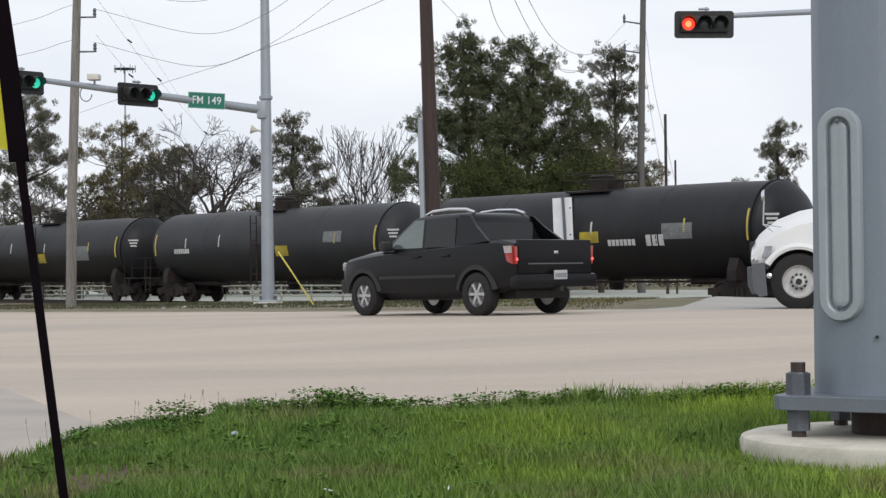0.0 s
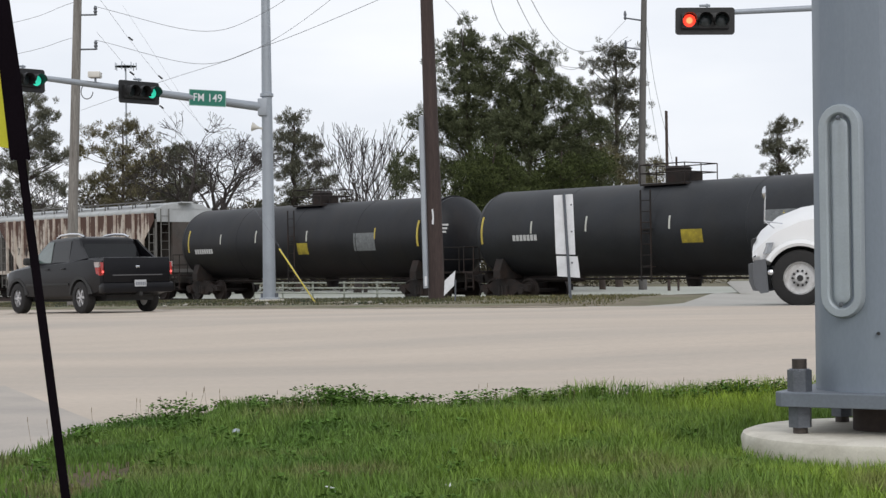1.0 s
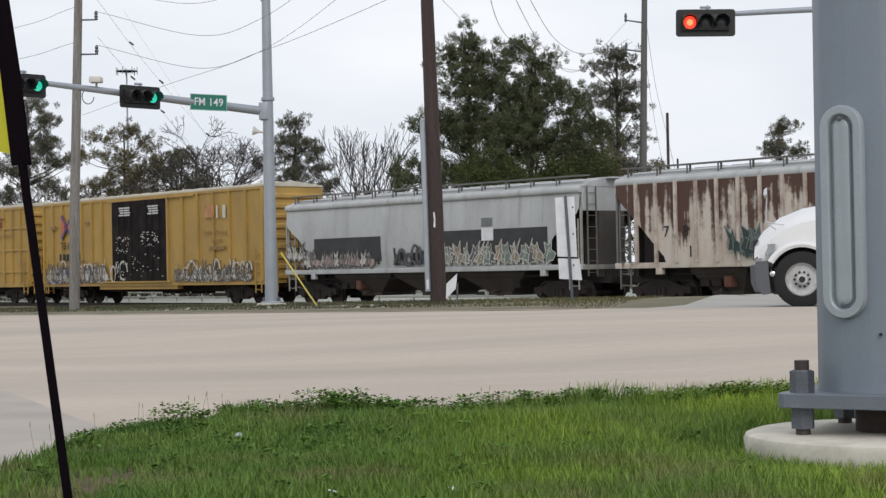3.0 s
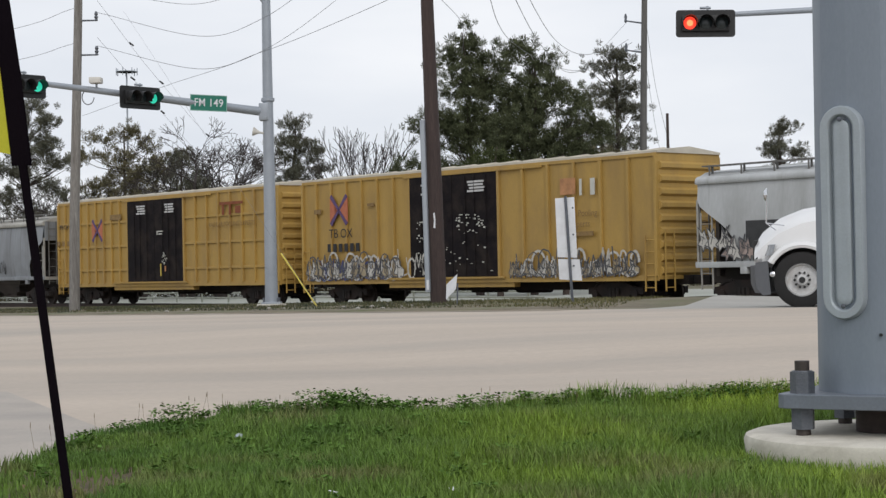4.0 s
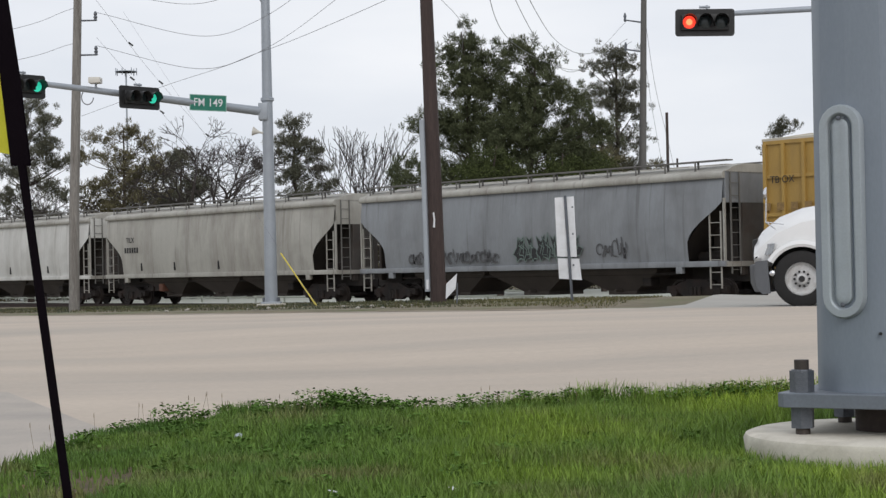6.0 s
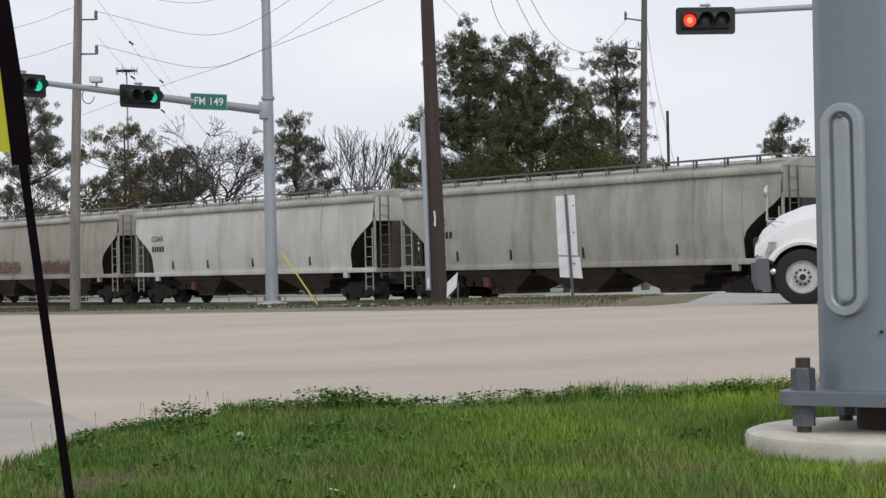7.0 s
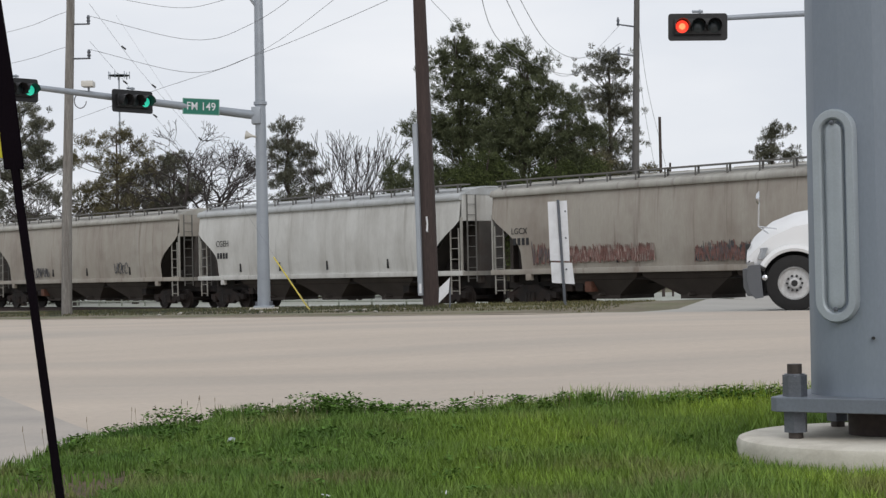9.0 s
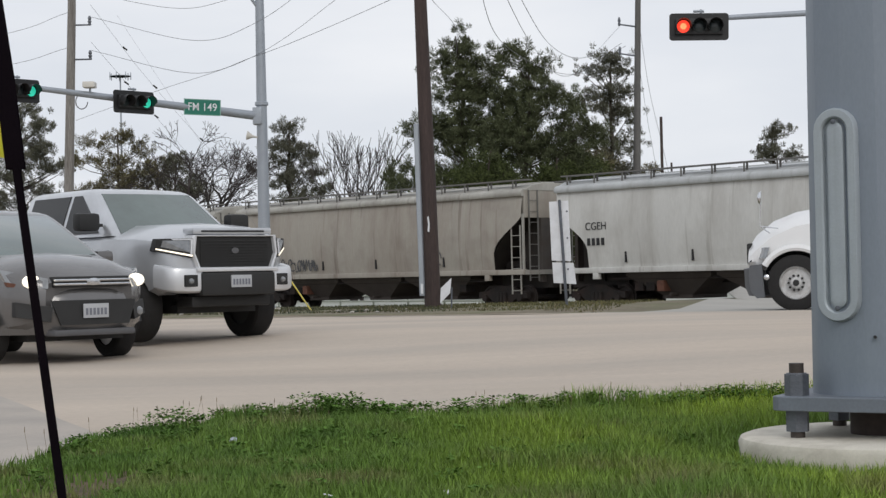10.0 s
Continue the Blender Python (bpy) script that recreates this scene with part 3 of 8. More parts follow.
def hopper_car(s0, half, body, rail, label, graffiti=(), style="round", letters=(), top=4.03, thick=1.0, bars=()):
    """A covered hopper: side sheets, roof with hatches and running board, open ends with slope sheets, bays below."""
    car = start_car("covered_hopper_car", s0, label, "hopper car")
    L = half - 0.75
    w = 1.55
    # side outline across the car: sill, bulging side, roof
    levels = [1.38 + (top - 1.40) * k / 13 for k in range(14)]
    if style == "round":
        side = [(-w + 0.10 * abs((z - 2.6) / 1.3) ** 2.2, z) for z in levels]
    else:
        side = [(-w, z) for z in levels]
    roof_half = [(-w + 0.16, top + 0.12), (-w * 0.66, top + 0.27), (-w * 0.3, top + 0.36)]
    half_ring = side + roof_half
    ring = half_ring + [(-y, z) for y, z in reversed(half_ring)]
    hood = 3.22 if style == "round" else 3.55

    # the body of the car: below the end hood the side sheets sweep inwards, so that the ends are open
    def end_x(z, k):
        v = max(0.0, min(1.0, (hood - z) / (hood - 1.5)))
        cut = math.sin(math.pi / 2 * min(1.0, v / 0.75)) ** 1.3 * 1.42 if style == "round" else v * 2.1
        return k * (L - 0.10 - cut)
    rings = []
    for k, f in ((-1, 1.0), (-1, 0.98), (-1, 0.5), (1, 0.0), (1, 0.5), (1, 0.98), (1, 1.0)):
        rings.append([(end_x(z, k) * f if f else 0.0, y, z) for y, z in ring])
    part("body", loft(rings, cap=False), body, car)
    # rolled eave that stands out over the side and casts a thin shadow
    bm = bmesh.new()
    for y in (-1, 1):
        pts = [(y * (w - 0.14), top - 0.10), (y * (w - 0.01), top - 0.10), (y * (w + 0.015), top - 0.05), (y * (w + 0.005), top + 0.04), (y * (w - 0.05), top + 0.11), (y * (w - 0.15), top + 0.15)]
        bm_prism(bm, pts, "x", -L + 0.05, L - 0.05)
    part("top_chord", bm, rail, car)
    roof_pts = [(-w + 0.12, top + 0.1), (-w * 0.66, top + 0.28), (-w * 0.3, top + 0.37), (w * 0.3, top + 0.37), (w * 0.66, top + 0.28), (w - 0.12, top + 0.1)]
    part("roof", prism(roof_pts, "x", -L + 0.02, L - 0.02), rail, car)
    bm = bmesh.new()
    zb = top + 0.46
    for y in (-1.12, 1.12):
        bm_box(bm, -L + 0.1, L - 0.1, y - 0.16, y + 0.16, zb - 0.01, zb + 0.03)
        x = -L + 0.4
        while x < L - 0.3:
            bm_box(bm, x - 0.03, x + 0.03, y - 0.02, y + 0.02, top + 0.16, zb)
            bm_box(bm, x - 0.02, x + 0.02, y * 1.13 - 0.02, y * 1.13 + 0.02, top + 0.14, zb)
            x += 1.25
    part("running_board", bm, M_LADDER, car)
    x = -L + 0.9
    hatch = finish(box(0, 1.2, -0.32, 0.32, top + 0.36, top + 0.42, 0.02))
    while x < L - 0.8:
        part("hatch_cover", hatch, rail, car, m=pose(x, 0, 0))
        x += 1.5
    # side sill
    bm = bmesh.new()
    for y in (-1, 1):
        a, b = sorted((y * (w - 0.16), y * (w + 0.0)))
        bm_box(bm, -L, L, a, b, 1.22, 1.40, 0.015)
        for sx in (-1, 1):
            bm_box(bm, *sorted((sx * (L - 2.0), sx * (L - 1.75))), a, b, 1.02, 1.24, 0.015)
    part("side_sill", bm, body, car)
    # ends: hood in the car's paint, slope sheet below it coloured dark as the gap's shade, posts, ladders, platform
    for sx in (-1, 1):
        bm = bmesh.new()
        x_in, x_out = sx * (L - 2.35), sx * (L - 0.45)
        bm_loft(bm, [[(x_in, -w + 0.12, 1.2), (x_in, w - 0.12, 1.2)], [(x_out, -w + 0.06, hood), (x_out, w - 0.06, hood)]], cap=False, close=False)
        bm_box(bm, *sorted((sx * (L - 2.3), sx * (half - 0.5))), -0.4, 0.4, 0.75, 1.2)
        bm_box(bm, *sorted((sx * (L - 2.0), sx * L)), -0.9, 0.9, 1.2, 1.27)
        part("slope_sheet", bm, M_END_SHADE, car, smooth=False)
        bm = box(*sorted((sx * (L - 1.3), sx * (L - 0.35))), -0.5, 0.5, 0.95, hood)
        bm_box(bm, *sorted((sx * (L - 2.3), sx * (L - 1.2))), -0.08, 0.08, 1.2, 2.7)
        part("end_bulkhead", bm, M_END_SHADE, car, smooth=False)
        part("end_sheet", box(*sorted((sx * (L - 0.14), sx * (L - 0.04))), -w + 0.12, w - 0.12, hood - 0.04, top + 0.12, 0.02), body if style == "round" else rail, car, smooth=False)
        part("end_post", box(*sorted((sx * (L - 0.2), sx * (L - 0.05))), -0.62, 0.62, 0.95, hood, 0.02), M_END_POST, car, smooth=False)
        bm = bmesh.new()
        for y in (-1, 1):
            bm_box(bm, sx * (L - 0.07) - 0.035, sx * (L - 0.07) + 0.035, y * (w - 0.08) - 0.035, y * (w - 0.08) + 0.035, 1.3, hood + 0.1)
            bm_ladder(bm, sx * (L - 0.42), y * (w - 0.06), 0.55, hood - 0.3, 0.44, 0.38, r=0.014)
        part("brake_ladder", bm_ladder(bmesh.new(), sx * (L + 0.02), -1.05, 1.0, top + 0.1, 0.42, 0.38, along_x=False, r=0.012), M_LADDER, car, smooth=False)
        bm_box(bm, sx * L - 0.04, sx * L + 0.04, -w + 0.05, w - 0.05, 1.22, 1.38)
        part("end_ladder", bm, M_LADDER_PALE if style == "round" else M_LADDER, car, smooth=False)
        bm = bmesh.new()
        bm_box(bm, *sorted((sx * (L - 1.5), sx * (L - 0.95))), 0.2, 0.9, 1.28, 1.9, 0.03)
        bm_tube(bm, (sx * (L - 1.8), -0.5, 1.5), (sx * (L - 0.9), -0.5, 1.5), 0.2, seg=12)
        part("brake_reservoir", bm, M_UNDER, car)
    # brake rigging hung between the bays
    bm = bmesh.new()
    bm_box(bm, -L + 2.0, L - 2.0, -0.25, 0.25, 0.85, 1.25)
    bm_tube(bm, (-L + 2.2, -1.2, 1.02), (L - 2.2, -1.2, 1.02), 0.04, seg=6)
    for x in (-L + 3.4, -L + 3.9, L - 3.6):
        bm_box(bm, x - 0.18, x + 0.18, -1.15, -0.7, 0.62, 1.1, 0.03)
    part("brake_rigging", bm, M_UNDER, car, smooth=False)
    part("brake_cylinder", box(-L + 4.3, -L + 4.6, -1.3, -0.9, 0.6, 0.95, 0.04), M_ORANGE_BRAKE, car, "rusty orange brake box")
    # discharge bays
    n_bay = 3 if style == "round" else 4
    span = 2 * (L - 2.9) / n_bay
    for i in range(n_bay):
        xc = -(L - 2.9) + span * (i + 0.5)
        bm = bmesh.new()
        rings = [[(xc - span * 0.48, -1.35, 1.4), (xc + span * 0.48, -1.35, 1.4), (xc + span * 0.48, 1.35, 1.4), (xc - span * 0.48, 1.35, 1.4)],
                 [(xc - span * 0.47, -1.3, 1.1), (xc + span * 0.47, -1.3, 1.1), (xc + span * 0.47, 1.3, 1.1), (xc - span * 0.47, 1.3, 1.1)],
                 [(xc - 0.62, -0.85, 0.48), (xc + 0.62, -0.85, 0.48), (xc + 0.62, 0.85, 0.48), (xc - 0.62, 0.85, 0.48)],
                 [(xc - 0.62, -0.85, 0.36), (xc + 0.62, -0.85, 0.36), (xc + 0.62, 0.85, 0.36), (xc - 0.62, 0.85, 0.36)]]
        bm_loft(bm, rings)
        bm_tube(bm, (xc, -1.2, 0.5), (xc, 1.2, 0.5), 0.05, seg=6)
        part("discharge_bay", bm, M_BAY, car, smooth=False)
    if style == "rib":
        n_rib = 17
        for i in range(n_rib):
            xr = -L + 1.0 + (2 * L - 2.0) * i / (n_rib - 1)
            for y in (-1, 1):
                part("rib", box(xr - 0.045, xr + 0.045, *sorted((y * (w - 0.02), y * (w + 0.10))), 1.38, top - 0.05, 0.01), M_RUST_RIB, car, smooth=False)
    for tb in (-L + 3.2, -L + 6.0, 0.6, L - 4.2):
        bm = box(tb, tb + 0.05, -w - 0.012, -w + 0.1, 1.55, 1.9)
        part("grab_iron", bm, M_STENCIL_B, car)
    for body_text, size, xc, zc, material in letters:
        text_part("lettering", body_text, size, material, car, pose(xc, -w - (0.02 if style == "round" else 0.03), zc))
    for x0, z, n in bars:
        for i in range(n):
            part("number_bar", box(x0 + 0.21 * i, x0 + 0.21 * i + 0.12, -w - 0.02, -w + 0.02, z - 0.12, z + 0.12), M_STENCIL_B, car, smooth=False)
    for gi, (x0, x1, z0, z1, cols) in enumerate(graffiti):
        paint_scrawl(car, x0, x1, z0, z1, cols, -w - 0.012, 11 + gi + round(-s0), thick)
    running_gear(car, half, L - 1.55)
    return car


M_END_POST = mat("end_post_grime", (0.085, 0.075, 0.068), 0.8, var=0.25, scale=1.5, dirt=(0.075, 0.05, 0.04), dirt_amt=0.6)
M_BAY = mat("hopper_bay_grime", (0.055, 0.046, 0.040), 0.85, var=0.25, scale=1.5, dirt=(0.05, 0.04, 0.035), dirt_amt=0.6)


def paint_scrawl(car, x0, x1, z0, z1, cols, y, seed, thick=1.0):
    """Sprayed strokes without any letters: loops and bars laid on the side."""
    rng = random.Random(seed)
    for ci, m in enumerate(cols):
        x = x0
        while x < x1:
            bm = bmesh.new()
            h = (z1 - z0) * rng.uniform(0.55, 1.0)
            wd = rng.uniform(0.35, 0.7) * (z1 - z0)
            zb = z0 + rng.uniform(0, 0.15) * (z1 - z0)
            kind = rng.random() if thick > 0.9 else rng.uniform(0.5, 1.0)
            wd = wd if thick > 0.9 else wd * 0.45
            lift = y - 0.002 * ci - 0.001
            t = rng.uniform(0.018, 0.045) * thick * (1.0 if ci == 0 else 0.7)
            pts = []
            if kind < 0.45:
                for i in range(11):
                    a = rng.uniform(-0.2, 0.2) + i / 10 * 5.4
                    pts.append((x + wd / 2 + wd / 2 * math.cos(a), zb + h / 2 + h / 2 * math.sin(a)))
            elif kind < 0.8:
                pts = [(x, zb), (x + wd * 0.3, zb + h), (x + wd * 0.5, zb + h * 0.35), (x + wd * 0.8, zb + h * 0.95), (x + wd, zb)]
            else:
                pts = [(x, zb + h), (x + 0.1, zb), (x + wd, zb + h * 0.15), (x + wd * 0.8, zb + h * 0.7)]
            for (ax, az), (bx, bz) in zip(pts, pts[1:]):
                d = Vector((bx - ax, bz - az))
                if d.length < 1e-3:
                    continue
                nrm = Vector((-d.y, d.x)).normalized() * t
                vs = [bm.verts.new((px, lift, pz)) for px, pz in ((ax - nrm.x, az - nrm.y), (bx - nrm.x, bz - nrm.y), (bx + nrm.x, bz + nrm.y), (ax + nrm.x, az + nrm.y))]
                bm.faces.new(vs)
            x += wd * rng.uniform(0.6, 1.0)
            part("graffiti", bm, m, car, smooth=False)


def paint_piece(car, x0, x1, z0, z1, fills, outline, y, seed):
    """A sprayed piece without any letters: jagged filled shapes side by side, each with a dark outline and an inner stroke."""
    rng = random.Random(seed)
    h = z1 - z0
    x, i = x0, 0
    while x < x1:
        wd = rng.uniform(0.3, 0.62) * h
        lean = rng.uniform(-0.35, 0.4) * h
        ring = []
        for k in range(11):
            a = 2 * math.pi * k / 11
            q = rng.uniform(0.40, 0.75) if k % 2 else rng.uniform(0.9, 1.45)
            zz = max(0.0, min(1.25, 0.45 + 0.5 * q * math.sin(a)))
            ring.append((x + wd / 2 + wd * 0.56 * q * math.cos(a) + lean * zz, z0 + h * zz))
        bm = bmesh.new()
        lift = y - 0.0015 * (i % 3)
        mid = bm.verts.new((x + wd / 2 + lean / 2, lift, z0 + h / 2))
        vs = [bm.verts.new((px, lift, pz)) for px, pz in ring]
        for a, b in zip(vs, vs[1:] + vs[:1]):
            bm.faces.new((mid, a, b))
        strokes = list(zip(ring, ring[1:] + ring[:1])) + [((x + wd * 0.35 + lean * 0.3, z0 + h * 0.3), (x + wd * 0.6 + lean * 0.7, z0 + h * 0.7)), ((x + wd * 0.3 + lean * 0.6, z0 + h * 0.62), (x + wd * 0.75 + lean * 0.5, z0 + h * 0.5))]
        for (ax, az), (bx, bz) in strokes:
            d = Vector((bx - ax, bz - az))
            nrm = Vector((-d.y, d.x)).normalized() * rng.uniform(0.008, 0.022)
            f = bm.faces.new([bm.verts.new((px, y - 0.007, pz)) for px, pz in ((ax - nrm.x, az - nrm.y), (bx - nrm.x, bz - nrm.y), (bx + nrm.x, bz + nrm.y), (ax + nrm.x, az + nrm.y))])
            f.material_index = 1
        part("graffiti", bm, fills[i % len(fills)], car, smooth=False).data.materials.append(outline)
        x += wd * rng.uniform(0.72, 0.95)
        i += 1


def box_car(s0, half, label, door, mark):
    """A tall box car: ribbed yellow side panels, dark double doors, ribbed ends, shallow roof."""
    car = start_car("box_car", s0, label, "boxcar")
    L, w, z0, z1 = half - 0.78, 1.5, 0.78, 4.95
    bm = bmesh.new()
    bm_box(bm, -L, L, -w, w, z0 + 0.1, z1)
    part("body", bm, M_BOX_Y, car, smooth=False)
    pts = [(-w - 0.04, z1 - 0.03), (-w - 0.04, z1 + 0.04), (0, z1 + 0.2), (w + 0.04, z1 + 0.04), (w + 0.04, z1 - 0.03)]
    part("roof", prism(pts, "x", -L - 0.05, L + 0.05), M_BOX_ROOF, car)
    bm = bmesh.new()
    x = -L + 0.6
    while x < L:
        bm_prism(bm, [(-w - 0.02, z1 + 0.045), (0, z1 + 0.245), (w + 0.02, z1 + 0.045), (0, z1 + 0.19)], "x", x - 0.05, x + 0.05)
        x += 1.15
    part("roof_ribs", bm, M_BOX_ROOF, car, smooth=False)
    # eave and sill rails
    bm = bmesh.new()
    for y in (-1, 1):
        bm_box(bm, -L, L, *sorted((y * w, y * (w + 0.05))), z1 - 0.14, z1 - 0.03)
        bm_box(bm, -L, L, *sorted((y * w, y * (w + 0.05))), z0 + 0.06, z0 + 0.24)
        bm_box(bm, -door[1] - 2.0, -door[0] + 0, *sorted((y * (w - 0.3), y * (w - 0.02))), z0 - 0.1, z0 + 0.12)
    part("side_rail", bm, M_BOX_Y, car, smooth=False)
    d0, d1 = door
    # vertical posts on the panels
    n_left, n_right = mark["posts"]
    for a, b, n in ((-L, d0, n_left), (d1, L, n_right)):
        for i in range(n + 1):
            x = a + (b - a) * i / n
            x = min(max(x, -L + 0.06), L - 0.06)
            for y in (-1, 1):
                part("side_post", box(x - 0.055, x + 0.055, *sorted((y * w, y * (w + 0.10))), z0 + 0.2, z1 - 0.12, 0.012), M_BOX_Y, car, smooth=False)
        if mark["bands"]:
            for z in (1.62, 2.72, 3.85):
                for y in (-1, 1):
                    part("side_band", box(a + 0.05, b - 0.05, *sorted((y * w, y * (w + 0.058))), z - 0.05, z + 0.05, 0.01), M_BOX_Y, car, smooth=False)
    # double doors with locking bars
    mid = (d0 + d1) / 2
    for a, b in ((d0, mid - 0.01), (mid + 0.01, d1)):
        for y in (-1, 1):
            leaf = part("door", box(a, b, *sorted((y * (w - 0.01), y * (w + 0.09))), z0 + 0.28, z1 - 0.2, 0.02), M_BOX_DOOR, car, "dark sliding door leaf", smooth=False)
            for z in (1.6, 2.35, 3.1, 3.85):
                part("stiffener", box(a + 0.12, b - 0.12, *sorted((y * (w + 0.09), y * (w + 0.105))), z - 0.03, z + 0.03), M_BOX_DOOR, leaf, smooth=False)
            for k in (0.3, 0.5, 0.75):
                x = a + (b - a) * k
                part("locking_bar", tube((x, y * (w + 0.12), z0 + 0.35), (x, y * (w + 0.12), z1 - 0.3), 0.018, seg=6), M_BOX_DOOR, leaf)
    for y in (-1, 1):
        part("door_track", box(d0 - 1.2, d1 + 0.3, *sorted((y * (w + 0.05), y * (w + 0.14))), z0 + 0.2, z0 + 0.27, 0.008), M_BOX_Y, car, smooth=False)
        part("door_track", box(d0 - 0.3, d1 + 2.2, *sorted((y * (w + 0.05), y * (w + 0.12))), z1 - 0.21, z1 - 0.15, 0.008), M_BOX_Y, car, smooth=False)
    # end ribs
    for sx in (-1, 1):
        bm = bmesh.new()
        for i in range(9):
            z = 1.15 + i * 0.42
            pts = [(-w + 0.06, z - 0.14), (-w + 0.06, z + 0.14), (w - 0.06, z + 0.14), (w - 0.06, z - 0.14)]
            bm_loft(bm, [[(sx * L, y, zz) for y, zz in pts], [(sx * (L + 0.10), y * 0.985, z + (zz - z) * 0.45) for y, zz in pts]])
        part("end_rib", bm, M_BOX_Y, car, smooth=False)
        bm = bmesh.new()
        bm_ladder(bm, sx * (L - 0.3), -w - 0.09, 0.5, 2.3, 0.42, 0.38)
        bm_ladder(bm, sx * (L + 0.15), -w + 0.35, 0.5, 2.4, 0.42, 0.38, along_x=False)
        part("end_ladder", bm, M_BOX_Y, car)
        bm = bmesh.new()
        bm_box(bm, *sorted((sx * (L - 3.2), sx * (half - 0.55))), -0.35, 0.35, 0.7, 1.0)
        part("draft_sill", bm, M_UNDER, car, smooth=False)
    bm = bmesh.new()
    bm_box(bm, -L + 2.5, L - 2.5, -0.3, 0.3, 0.55, 0.9)
    bm_box(bm, -1.6, -0.4, 0.4, 1.2, 0.45, 0.95, 0.05)
    bm_tube(bm, (0.8, 0.6, 0.65), (2.4, 0.6, 0.65), 0.22, seg=12)
    part("underframe", bm, M_UNDER, car, smooth=False)
    yf = -w - 0.104
    for what in mark["paint"]:
        kind = what[0]
        if kind == "text":
            _, body_text, size, x, z, m = what[:6]
            text_part("lettering", body_text, size, m, car, pose(x, yf, z), bold=what[6] if len(what) > 6 else 0.0)
        elif kind == "rect":
            _, x0, x1, za, zb, m = what[:6]
            yy = yf if len(what) < 7 else what[6]
            part("placard", box(x0, x1, yy - 0.004, yy + 0.02, za, zb), m, car, smooth=False)
        elif kind == "scrawl":
            _, x0, x1, za, zb, cols, seed = what
            paint_scrawl(car, x0, x1, za, zb, cols, yf, seed, 1.1)
        elif kind == "piece":
            paint_piece(car, *what[1:5], what[5], what[6], yf, what[7])
        elif kind == "emblem":
            emblem(car, what[1], what[2], what[3], yf)
    running_gear(car, half, L - 2.3)
    return car


M_EMBLEM_RED = mat("emblem_red", (0.46, 0.14, 0.07), 0.6, var=0.15, scale=5)
M_EMBLEM_BLUE = mat("emblem_blue", (0.10, 0.055, 0.15), 0.6, var=0.15, scale=5)


def emblem(car, x, z, r, y):
    """Two crossed dark bars over faded red wedges."""
    for name, m, lift, quads in (("emblem_field", M_EMBLEM_RED, 0.0, [[(-1, -0.85), (-0.15, 0), (-1, 0.85)], [(1, -0.85), (0.15, 0), (1, 0.85)], [(-0.5, -0.35), (0, 0), (-0.5, 0.35)]]),
                                 ("emblem_cross", M_EMBLEM_BLUE, 0.004, [[(-1.0, 0.9), (-0.8, 1.1), (0.12, 0.0), (-0.12, 0.0)], [(1.0, 0.9), (0.8, 1.1), (-0.12, 0.0), (0.12, 0.0)], [(-1.0, -0.9), (-0.8, -1.1), (0.12, 0.0), (-0.12, 0.0)], [(1.0, -0.9), (0.8, -1.1), (-0.12, 0.0), (0.12, 0.0)]])):
        bm = bmesh.new()
        for q in quads:
            bm_prism(bm, [(x + r * a, z + r * b) for a, b in q], "y", y - 0.003 - lift, y + 0.02)
        part(name, bm, m, car, smooth=False)


